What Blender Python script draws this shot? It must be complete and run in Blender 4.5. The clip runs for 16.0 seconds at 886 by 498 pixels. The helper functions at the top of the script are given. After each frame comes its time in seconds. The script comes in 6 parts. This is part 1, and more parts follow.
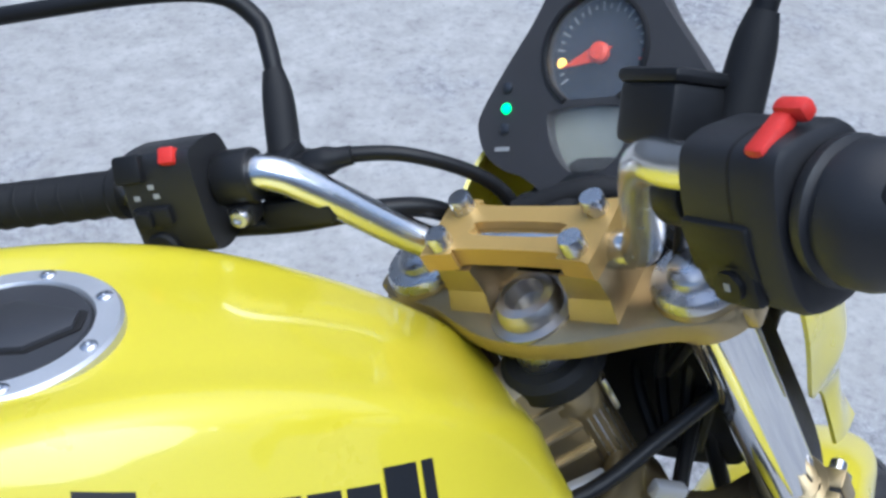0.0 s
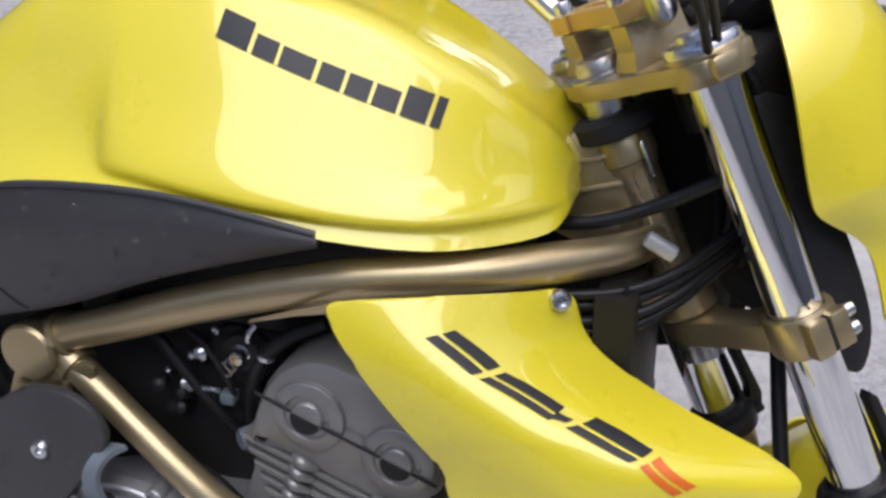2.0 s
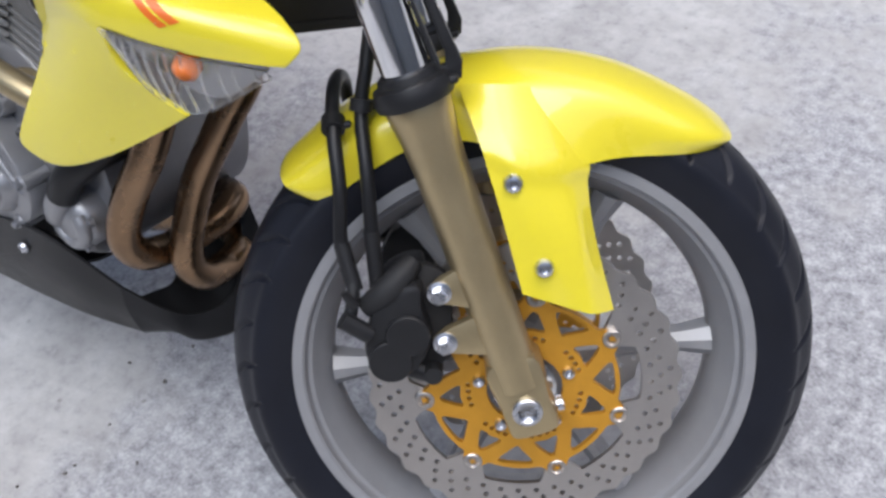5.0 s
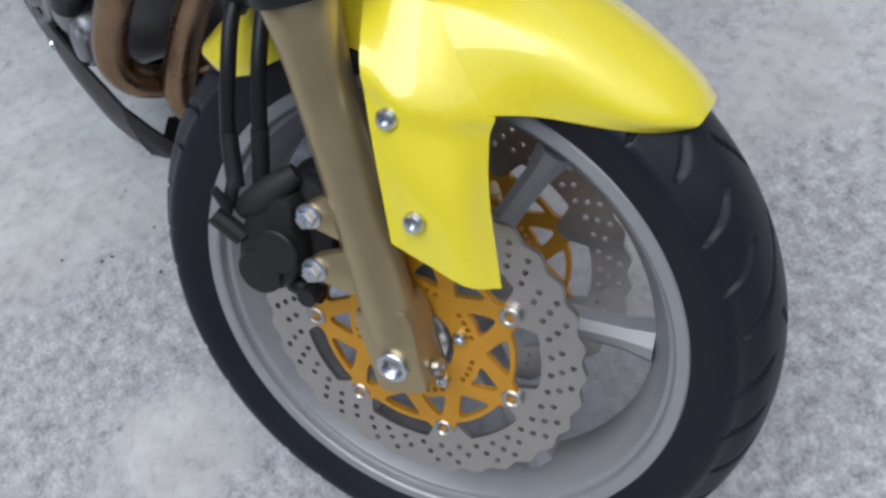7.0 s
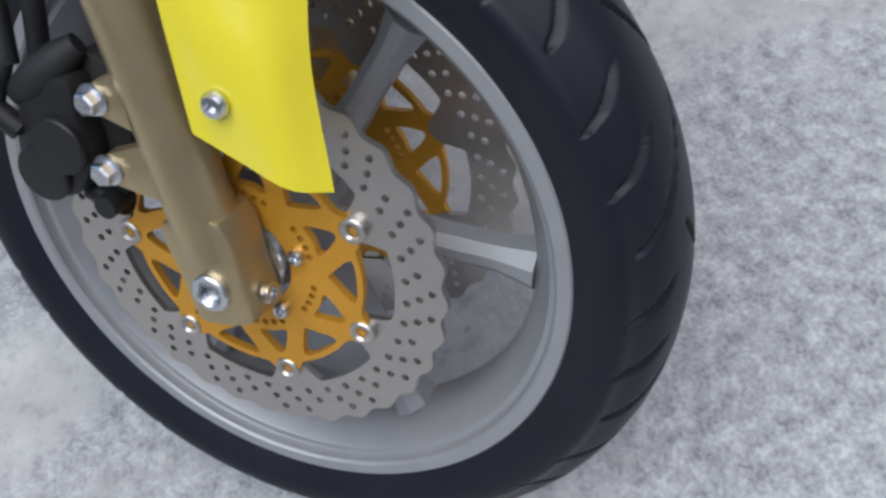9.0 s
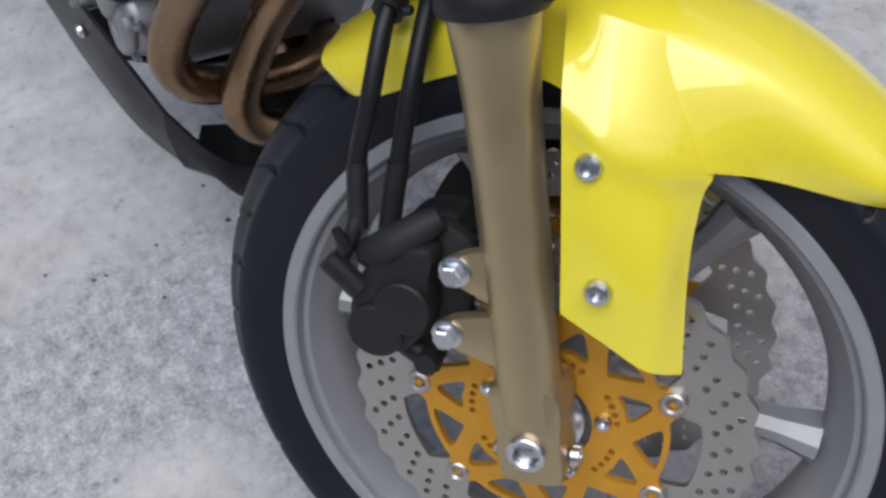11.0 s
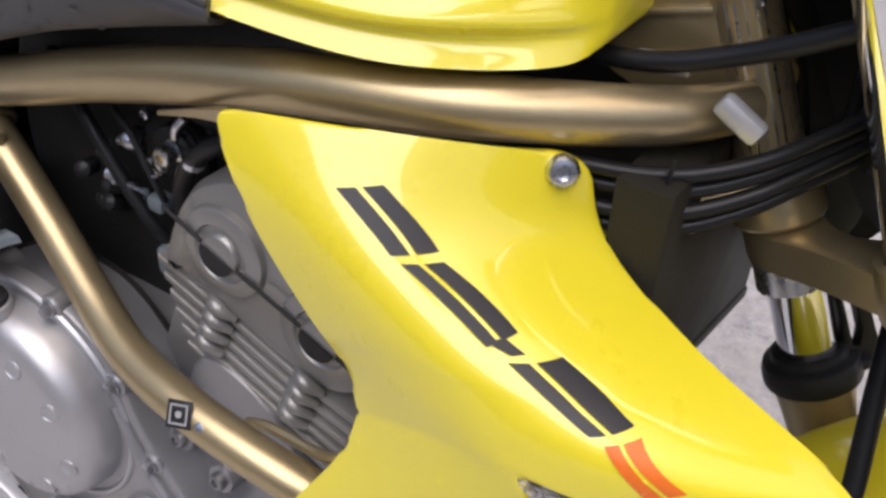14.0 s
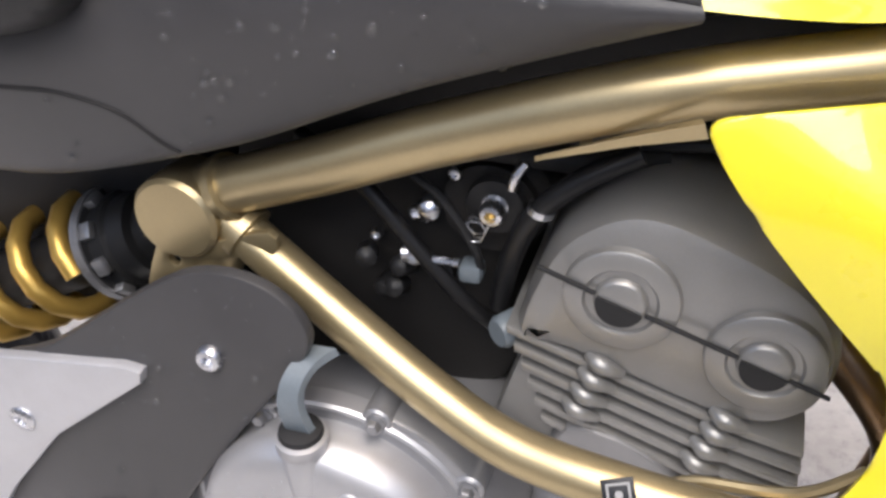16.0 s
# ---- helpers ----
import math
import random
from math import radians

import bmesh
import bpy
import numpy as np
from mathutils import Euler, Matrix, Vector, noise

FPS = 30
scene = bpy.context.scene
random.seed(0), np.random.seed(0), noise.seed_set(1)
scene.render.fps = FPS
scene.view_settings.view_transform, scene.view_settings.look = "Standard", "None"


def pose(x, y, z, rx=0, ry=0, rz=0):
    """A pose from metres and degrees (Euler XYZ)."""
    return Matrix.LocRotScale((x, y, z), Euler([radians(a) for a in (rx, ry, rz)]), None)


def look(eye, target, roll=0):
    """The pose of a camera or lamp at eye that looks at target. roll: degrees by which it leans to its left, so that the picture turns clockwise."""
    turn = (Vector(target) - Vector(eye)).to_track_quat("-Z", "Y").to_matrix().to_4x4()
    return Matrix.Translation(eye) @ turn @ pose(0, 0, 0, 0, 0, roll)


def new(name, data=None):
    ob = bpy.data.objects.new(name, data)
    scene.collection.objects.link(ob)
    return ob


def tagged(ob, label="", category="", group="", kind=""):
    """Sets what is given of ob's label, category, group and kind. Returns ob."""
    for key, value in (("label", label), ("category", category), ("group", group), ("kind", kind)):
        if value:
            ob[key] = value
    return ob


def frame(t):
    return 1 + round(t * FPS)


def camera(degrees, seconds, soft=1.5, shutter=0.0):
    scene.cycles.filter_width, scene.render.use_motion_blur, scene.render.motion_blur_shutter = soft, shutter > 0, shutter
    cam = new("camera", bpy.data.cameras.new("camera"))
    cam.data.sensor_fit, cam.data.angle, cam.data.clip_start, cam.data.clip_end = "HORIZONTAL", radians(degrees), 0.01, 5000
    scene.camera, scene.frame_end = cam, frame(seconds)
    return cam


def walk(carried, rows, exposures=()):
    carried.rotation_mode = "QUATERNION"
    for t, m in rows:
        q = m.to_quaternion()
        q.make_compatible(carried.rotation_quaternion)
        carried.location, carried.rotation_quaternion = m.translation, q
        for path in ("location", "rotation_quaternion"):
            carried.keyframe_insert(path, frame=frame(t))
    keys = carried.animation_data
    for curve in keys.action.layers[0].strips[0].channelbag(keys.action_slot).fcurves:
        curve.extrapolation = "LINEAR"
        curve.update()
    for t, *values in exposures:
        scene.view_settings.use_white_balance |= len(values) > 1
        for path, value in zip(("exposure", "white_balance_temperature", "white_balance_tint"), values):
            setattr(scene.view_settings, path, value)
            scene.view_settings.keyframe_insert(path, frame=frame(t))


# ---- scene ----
# ---- the camera: rows of seconds, place and turn in the motorcycle's own upright frame ----
LEAN_ANGLE, STEER_ANGLE, RAKE = -12.73, 37.0, 24.5
BIKE = pose(0, 0, -0.0175, LEAN_ANGLE, 0, 0)
cam = camera(48.0, 16.0, soft=2.9)
ROWS = [
    (0, -0.5148, -0.4481, 1.2438, 59.27, 3.35, -20.66),
    (0.5, -0.4369, -0.5397, 1.2242, 61.68, 4.99, -7.62),
    (1, -0.3465, -0.6191, 1.1797, 62.83, 3.75, 4.03),
    (1.5, -0.2796, -0.7019, 1.1343, 64.31, 2.13, 11.24),
    (2, -0.2033, -0.7533, 1.0811, 66.66, -0.01, 17.20),
    (2.5, -0.0681, -0.7288, 1.0645, 65.65, -0.25, 25.84),
    (3, 0.0383, -0.6882, 1.0333, 63.79, -0.45, 31.29),
    (3.5, 0.0827, -0.6852, 1.0202, 59.46, -0.55, 31.09),
    (4, 0.1446, -0.6662, 1.0158, 55.36, 0.07, 31.48),
    (4.5, 0.2464, -0.6539, 0.9871, 54.06, 0.33, 32.65),
    (4.7, 0.2946, -0.6519, 0.9872, 53.62, -0.12, 33.32),
    (6.8, 0.4734, -0.3013, 1.0008, 42.71, 0.51, 57.88),
    (7, 0.48, -0.2722, 0.9898, 41.74, 0.60, 58.86),
    (7.5, 0.4736, -0.2021, 0.926, 39.91, 0.23, 58.96),
    (8, 0.4664, -0.1563, 0.8612, 38.84, 0.16, 58.15),
    (8.2, 0.4666, -0.1527, 0.8539, 38.10, -0.20, 57.79),
    (10.3, 0.3695, -0.2476, 0.8713, 41.17, -3.75, 58.65),
    (10.5, 0.3452, -0.2784, 0.8802, 41.37, -4.61, 58.56),
    (11, 0.2942, -0.3662, 0.9096, 42.62, -6.47, 57.91),
    (11.5, 0.2302, -0.4116, 0.9342, 43.17, -6.38, 58.22),
    (12, 0.1569, -0.4512, 0.9684, 43.99, -5.28, 58.07),
    (12.5, 0.0822, -0.4652, 0.9707, 45.89, -3.78, 53.81),
    (13, 0.0118, -0.5166, 0.9808, 50.54, -5.07, 43.68),
    (13.5, -0.0693, -0.5202, 0.9813, 54.94, -5.77, 35.80),
    (14, -0.1608, -0.4987, 1.0004, 54.71, -4.58, 32.11),
    (14.5, -0.2513, -0.5171, 0.9946, 54.27, -2.95, 29.00),
    (15, -0.3306, -0.5629, 0.9892, 54.39, -2.29, 24.55),
    (15.5, -0.388, -0.5956, 0.9743, 55.98, -0.52, 20.59),
    (16, -0.4512, -0.568, 0.9542, 57.12, 2.80, 17.37),
]
EXPOSURES = [(0.0, 0.76, 5600, 6), (0.5, 0.58, 5500, 5), (1.0, 0.34, 5700, 6), (1.5, 0.50, 6300, 12), (2.0, 0.66, 6500, 15), (3.0, 1.02, 6300, 15), (4.0, 0.98, 6400, 12), (4.7, 0.96, 6400, 11),
             (7.0, 0.64, 6200, 6), (8.2, 0.74, 6200, 6), (10.5, 0.62, 6300, 8), (11.5, 0.64, 6400, 10), (12.5, 0.98, 6500, 10), (13.0, 0.95, 6500, 12), (13.5, 0.88, 6500, 14), (14.0, 0.88, 7000, 17), (14.5, 1.02, 7200, 18),
             (15.0, 1.1, 7400, 18), (15.5, 1.32, 7300, 16), (16.0, 1.55, 7200, 13)]
walk(cam, [(t, BIKE @ pose(*place)) for t, *place in ROWS], EXPOSURES)

# ---- world, sun, exposure ----
world = bpy.data.worlds.new("sky")
scene.world = world
world.use_nodes = True
nt = world.node_tree
sky = nt.nodes.new("ShaderNodeTexSky")
sky.sky_type = "NISHITA"
sky.sun_disc = False
sky.sun_elevation, sky.sun_rotation = radians(70), radians(55)
sky.air_density, sky.dust_density, sky.ozone_density = 1.0, 3.0, 1.0
nt.links.new(sky.outputs["Color"], nt.nodes["Background"].inputs["Color"])
nt.nodes["Background"].inputs["Strength"].default_value = 0.11
sun = bpy.data.lights.new("sun", "SUN")
sun.energy, sun.angle, sun.color = 1.5, radians(50), (0.98, 0.99, 1.0)
sun_ob = new("sun", sun)
sun_ob.matrix_world = look((0.4, -1.15, 3.0), (0, 0, 0))


# ---- materials ----
def node(nt, kind, **values):
    n = nt.nodes.new(kind)
    for key, value in values.items():
        n.inputs[key.replace("_", " ")].default_value = value
    return n


def surface(name, colour, rough=0.5, metal=0.0, grain=400.0, grain_bump=0.0, tone=0.12, stain=25.0, stain_tone=0.12,
            coat=0.0, rough_var=0.1, bump_dist=0.001, spec=0.5):
    """A material whose colour, gloss and relief vary at a fine and at a coarse scale."""
    m = bpy.data.materials.new(name)
    m.use_nodes = True
    nt = m.node_tree
    b = nt.nodes["Principled BSDF"]
    tc = nt.nodes.new("ShaderNodeTexCoord")
    fine = node(nt, "ShaderNodeTexNoise", Scale=grain, Detail=3.0)
    coarse = node(nt, "ShaderNodeTexNoise", Scale=stain, Detail=5.0, Roughness=0.6)
    for n in (fine, coarse):
        nt.links.new(tc.outputs["Object"], n.inputs["Vector"])
    add = nt.nodes.new("ShaderNodeMath")
    add.operation = "MULTIPLY_ADD"
    nt.links.new(coarse.outputs["Fac"], add.inputs[0])
    add.inputs[1].default_value = 2 * stain_tone
    add.inputs[2].default_value = 1 - stain_tone - tone
    add2 = nt.nodes.new("ShaderNodeMath")
    add2.operation = "MULTIPLY_ADD"
    nt.links.new(fine.outputs["Fac"], add2.inputs[0])
    add2.inputs[1].default_value = 2 * tone
    nt.links.new(add.outputs[0], add2.inputs[2])
    mix = nt.nodes.new("ShaderNodeMix")
    mix.data_type, mix.blend_type = "RGBA", "MULTIPLY"
    mix.inputs["Factor"].default_value = 1.0
    mix.inputs[6].default_value = (*colour, 1)
    nt.links.new(add2.outputs[0], mix.inputs[7])
    nt.links.new(mix.outputs[2], b.inputs["Base Color"])
    r = nt.nodes.new("ShaderNodeMapRange")
    r.inputs["To Min"].default_value, r.inputs["To Max"].default_value = max(rough - rough_var, 0.02), rough + rough_var
    nt.links.new(coarse.outputs["Fac"], r.inputs["Value"])
    nt.links.new(r.outputs[0], b.inputs["Roughness"])
    b.inputs["Metallic"].default_value = metal
    b.inputs["Coat Weight"].default_value = coat
    b.inputs["Coat Roughness"].default_value = 0.04
    b.inputs["Specular IOR Level"].default_value = spec
    if grain_bump:
        bump = node(nt, "ShaderNodeBump", Strength=grain_bump, Distance=bump_dist)
        nt.links.new(fine.outputs["Fac"], bump.inputs["Height"])
        nt.links.new(bump.outputs["Normal"], b.inputs["Normal"])
    return m


YELLOW = surface("yellow_paint", (0.75, 0.635, 0.030), 0.3, 0.0, 900, 0.0, 0.02, 12, 0.03, coat=1.0)
GOLD_FRAME = surface("bronze_gold_paint", (0.44, 0.352, 0.205), 0.35, 0.80, 700, 0.0, 0.06, 30, 0.12, rough_var=0.07)
GOLD_ANOD = surface("gold_anodised", (0.56, 0.35, 0.09), 0.34, 0.7, 800, 0.04, 0.05, 40, 0.10)
CLAMP_GOLD = surface("gold_clamp_paint", (0.60, 0.39, 0.12), 0.42, 0.35, 800, 0.04, 0.05, 40, 0.10)
GOLD_DISC = surface("orange_anodised", (0.62, 0.30, 0.03), 0.4, 0.5, 600, 0.04, 0.06, 60, 0.15)
CHROME = surface("chrome", (0.80, 0.81, 0.83), 0.08, 1.0, 500, 0.0, 0.02, 30, 0.04, rough_var=0.04)
STEEL = surface("bright_steel", (0.62, 0.63, 0.66), 0.28, 1.0, 900, 0.03, 0.05, 80, 0.1)
BAR_METAL = surface("polished_alloy", (0.74, 0.74, 0.74), 0.24, 1.0, 900, 0.03, 0.04, 40, 0.08)
ROTOR = surface("brake_rotor", (0.52, 0.49, 0.46), 0.38, 1.0, 1200, 0.08, 0.08, 50, 0.12)
WHEEL_PAINT = surface("silver_wheel_paint", (0.29, 0.29, 0.30), 0.44, 0.32, 900, 0.05, 0.06, 40, 0.12)
ENGINE_SILVER = surface("silver_casting_paint", (0.42, 0.42, 0.435), 0.40, 0.65, 900, 0.08, 0.05, 30, 0.10)
ENGINE_GREY = surface("cast_grey_paint", (0.305, 0.305, 0.315), 0.38, 0.6, 900, 0.12, 0.06, 30, 0.14)
HEAD_GREY = surface("warm_grey_casting", (0.275, 0.270, 0.262), 0.40, 0.6, 900, 0.15, 0.06, 30, 0.14)
BLACK_PLASTIC = surface("black_plastic", (0.014, 0.014, 0.015), 0.42, 0.0, 1500, 0.15, 0.15, 40, 0.25, spec=0.3)
GREY_PLASTIC = surface("dark_grey_plastic", (0.040, 0.039, 0.041), 0.38, 0.0, 2200, 0.3, 0.15, 30, 0.2, bump_dist=0.0004)
RING_ALLOY = surface("brushed_alloy_ring", (0.72, 0.72, 0.73), 0.42, 0.75, 900, 0.05, 0.04, 60, 0.06)
# Black plastic of the switches, with haze painted in as a lighter grey.
SWITCH_GREY = surface("worn_black_plastic", (0.020, 0.020, 0.022), 0.46, 0.0, 1500, 0.15, 0.12, 40, 0.25)
DULL_BOLT = surface("dull_zinc", (0.30, 0.30, 0.31), 0.42, 0.85, 700, 0.1, 0.1, 90, 0.25)
CAP_GREY = surface("dark_grey_cap_paint", (0.055, 0.055, 0.06), 0.38, 0.2, 900, 0.1, 0.08, 30, 0.2)
RUBBER = surface("rubber", (0.016, 0.016, 0.017), 0.62, 0.0, 1200, 0.2, 0.15, 30, 0.3, spec=0.3)
TYRE = surface("tyre_rubber", (0.0085, 0.0096, 0.0150), 0.44, 0.0, 900, 0.25, 0.15, 25, 0.35, bump_dist=0.0006, spec=0.28)
DARK = surface("dark_cavity", (0.017, 0.016, 0.016), 0.6, 0.0, 400, 0.2, 0.2, 30, 0.3, spec=0.3)
ALLOY = surface("bare_cast_alloy", (0.52, 0.52, 0.54), 0.42, 0.6, 900, 0.1, 0.05, 40, 0.1)
EXHAUST = surface("heat_browned_steel", (0.27, 0.175, 0.105), 0.27, 0.95, 500, 0.08, 0.1, 16, 0.55)
RED = surface("red_plastic", (0.75, 0.04, 0.03), 0.4)
VINYL = surface("black_vinyl", (0.012, 0.012, 0.013), 0.5, 0.0, 700, 0.2, 0.1, 40, 0.2)
BLACK_DECAL = surface("black_decal", (0.014, 0.015, 0.018), 0.4, spec=0.35)
ORANGE_DECAL = surface("orange_decal", (0.72, 0.15, 0.015), 0.4)
WHITE_PRINT = surface("white_print", (0.4, 0.4, 0.4), 0.5)
HOSE = surface("black_hose", (0.011, 0.011, 0.012), 0.38, 0.0, 900, 0.1, 0.1, 40, 0.2, spec=0.3)
STICKER_GREY = surface("sticker_grey", (0.30, 0.30, 0.30), 0.5)


# ---- building helpers: all meshes lie in the motorcycle's upright frame (x ahead, y to its left, z up) ----
STEER_POINT = Vector((-0.035 * math.cos(radians(RAKE)), 0, 0.3 - 0.035 * math.sin(radians(RAKE))))
FORK_AXIS = Vector((-math.sin(radians(RAKE)), 0, math.cos(radians(RAKE))))
STEER = Matrix.Translation(STEER_POINT) @ Matrix.Rotation(radians(STEER_ANGLE), 4, FORK_AXIS) @ Matrix.Translation(-STEER_POINT)
WHEEL = STEER @ Matrix.Translation((0, 0, 0.3))          # front axle, not raked
FORK = WHEEL @ Matrix.Rotation(radians(-RAKE), 4, "Y")   # x ahead of the fork legs, z along them
SIDE_RIGHT = Matrix.Rotation(radians(90), 4, "X")        # local xy to bike xz, local z towards the right side


def at(x, y, z):
    return Matrix.Translation((x, y, z))


def spline(points, n):
    """Points along a smooth curve through the given ones, n to a stretch."""
    p = [Vector(q) for q in points]
    if len(p) < 3:
        return [p[0].lerp(p[1], i / n) for i in range(n + 1)]
    p = [p[0] * 2 - p[1]] + p + [p[-1] * 2 - p[-2]]
    out = []
    for i in range(1, len(p) - 2):
        a, b, c, d = p[i - 1:i + 3]
        for k in range(n):
            t = k / n
            out.append(0.5 * (2 * b + (c - a) * t + (2 * a - 5 * b + 4 * c - d) * t * t + (3 * b - a - 3 * c + d) * t ** 3))
    return out + [p[-2]]


def solid(rows, m=None, closed=True, caps=True):
    """A mesh through rows of points: closed round each row, ends capped."""
    bm = bmesh.new()
    vs = [[bm.verts.new(m @ Vector(q) if m else q) for q in row] for row in rows]
    n = len(vs[0])
    for a, b in zip(vs, vs[1:]):
        for i in range(n if closed else n - 1):
            j = (i + 1) % n
            bm.faces.new((a[i], a[j], b[j], b[i]))
    if caps and closed:
        bm.faces.new(vs[0][::-1])
        bm.faces.new(vs[-1])
    return bm


def tube(points, r, m=None, seg=14, n=6, caps=True):
    """A round bar along a smooth curve; r: one radius, or one for each point."""
    path = spline(points, n)
    radii = [r] * len(path)
    if isinstance(r, (list, tuple)):
        radii = [v.x for v in spline([(q, 0, 0) for q in r], n)]
    side, rows = None, []
    for i, p in enumerate(path):
        way = (path[min(i + 1, len(path) - 1)] - path[max(i - 1, 0)]).normalized()
        if side is None:
            side = way.orthogonal().normalized()
        side = (side - way * side.dot(way)).normalized()
        up = way.cross(side)
        rows.append([p + (side * math.cos(2 * math.pi * k / seg) + up * math.sin(2 * math.pi * k / seg)) * radii[i] for k in range(seg)])
    return solid(rows, m, caps=caps)


def lathe(profile, m, seg=32):
    """A turned body: profile of (radius, height) along local z."""
    return solid([[(r * math.cos(2 * math.pi * k / seg), r * math.sin(2 * math.pi * k / seg), h) for k in range(seg)] for r, h in profile], m)


def ring(profile, m, seg=64):
    """A turned ring: a closed profile of (radius, height) about local z."""
    rows = [[(r * math.cos(2 * math.pi * k / seg), r * math.sin(2 * math.pi * k / seg), h) for r, h in profile] for k in range(seg + 1)]
    bm = solid(rows, m, caps=False)
    bmesh.ops.remove_doubles(bm, verts=bm.verts, dist=1e-6)
    return bm


def plate(outer, holes, t, m, bevel=0.0):
    """A flat plate of thickness t with holes: loops of local xy points, from local z 0 to t."""
    bm = bmesh.new()
    for loop in [outer, *holes]:
        vs = [bm.verts.new((x, y, 0)) for x, y in loop]
        for a, b in zip(vs, vs[1:] + vs[:1]):
            bm.edges.new((a, b))
    if holes:
        bmesh.ops.triangle_fill(bm, use_beauty=True, use_dissolve=False, edges=bm.edges[:], normal=(0, 0, 1))
    else:
        bm.faces.new(bm.verts[:])
    bmesh.ops.recalc_face_normals(bm, faces=bm.faces)
    got = bmesh.ops.extrude_face_region(bm, geom=bm.faces[:])
    top = [v for v in got["geom"] if isinstance(v, bmesh.types.BMVert)]
    bmesh.ops.translate(bm, verts=top, vec=(0, 0, t))
    if bevel:
        flat = {v for v in top}
        edges = [e for e in bm.edges if e.verts[0] in flat and e.verts[1] in flat and sum(abs(f.normal.z) < 0.5 for f in e.link_faces) == 1]
        bm.normal_update()
        edges = [e for e in bm.edges if e.verts[0] in flat and e.verts[1] in flat and len(e.link_faces) == 2 and any(abs(f.normal.z) < 0.5 for f in e.link_faces)]
        bmesh.ops.bevel(bm, geom=edges, offset=bevel, segments=2, affect="EDGES", profile=0.5)
    bmesh.ops.recalc_face_normals(bm, faces=bm.faces)
    bm.transform(m)
    return bm


def block(sx, sy, sz, m, bevel=0.003, taper=1.0):
    """A box about the origin with rounded edges; taper narrows its top."""
    bm = bmesh.new()
    bmesh.ops.create_cube(bm, size=1)
    for v in bm.verts:
        k = taper if v.co.z > 0 else 1
        v.co = Vector((v.co.x * sx * k, v.co.y * sy * k, v.co.z * sz))
    if bevel:
        bmesh.ops.bevel(bm, geom=bm.edges[:], offset=bevel, segments=2, affect="EDGES", profile=0.5)
    bm.transform(m)
    return bm


def patch(net, nu=6, nv=6, thick=0.003, m=None, inward=(0, 1, 0), rim=0.0):
    """A smooth shell through a net of points, with thickness laid on its inner side."""
    rows = [spline(r, nu) for r in net]
    cols = [spline([r[i] for r in rows], nv) for i in range(len(rows[0]))]
    grid = [[cols[i][j] for i in range(len(cols))] for j in range(len(cols[0]))]
    h, w = len(grid), len(grid[0])
    normal = [[None] * w for _ in range(h)]
    for j in range(h):
        for i in range(w):
            du = grid[j][min(i + 1, w - 1)] - grid[j][max(i - 1, 0)]
            dv = grid[min(j + 1, h - 1)][i] - grid[max(j - 1, 0)][i]
            n = du.cross(dv)
            n = n.normalized() if n.length > 1e-12 else Vector(inward)
            normal[j][i] = n if n.dot(Vector(inward)) > 0 else -n
    bm = bmesh.new()
    a = [[bm.verts.new(grid[j][i]) for i in range(w)] for j in range(h)]
    b = [[bm.verts.new(grid[j][i] + normal[j][i] * thick) for i in range(w)] for j in range(h)]
    for j in range(h - 1):
        for i in range(w - 1):
            bm.faces.new((a[j][i], a[j][i + 1], a[j + 1][i + 1], a[j + 1][i]))
            bm.faces.new((b[j][i + 1], b[j][i], b[j + 1][i], b[j + 1][i + 1]))
    edge = [(0, i) for i in range(w)] + [(j, w - 1) for j in range(1, h)] + [(h - 1, i) for i in range(w - 2, -1, -1)] + [(j, 0) for j in range(h - 2, 0, -1)]
    for (j, i), (l, k) in zip(edge, edge[1:] + edge[:1]):
        bm.faces.new((a[l][k], a[j][i], b[j][i], b[l][k]))
    bmesh.ops.remove_doubles(bm, verts=bm.verts, dist=1e-5)
    bmesh.ops.recalc_face_normals(bm, faces=bm.faces)
    if m:
        bm.transform(m)
    return bm


def grid_of(net, nu=6, nv=6, ease=0):
    """A dense grid through a net of points, eased so that it has no ripples."""
    rows = [spline(r, nu) for r in net]
    cols = [spline([r[i] for r in rows], nv) for i in range(len(rows[0]))]
    grid = [[cols[i][j] for i in range(len(cols))] for j in range(len(cols[0]))]
    return eased(grid, ease)


def eased(grid, times, keep_first=False):
    h, w = len(grid), len(grid[0])
    for _ in range(times):
        out = [row[:] for row in grid]
        for j in range(1 if keep_first else 0, h):
            for i in range(w):
                near = []
                if 0 < i < w - 1:
                    near += [grid[j][i - 1], grid[j][i + 1]]
                if 0 < j < h - 1 and (0 < i < w - 1 or True):
                    near += [grid[j - 1][i], grid[j + 1][i]]
                if i in (0, w - 1):
                    near = near if j in range(1, h - 1) else []
                elif j in (0, h - 1):
                    near = near[:2]
                if near:
                    out[j][i] = grid[j][i].lerp(sum(near, Vector()) / len(near), 0.5)
        grid = out
    return grid


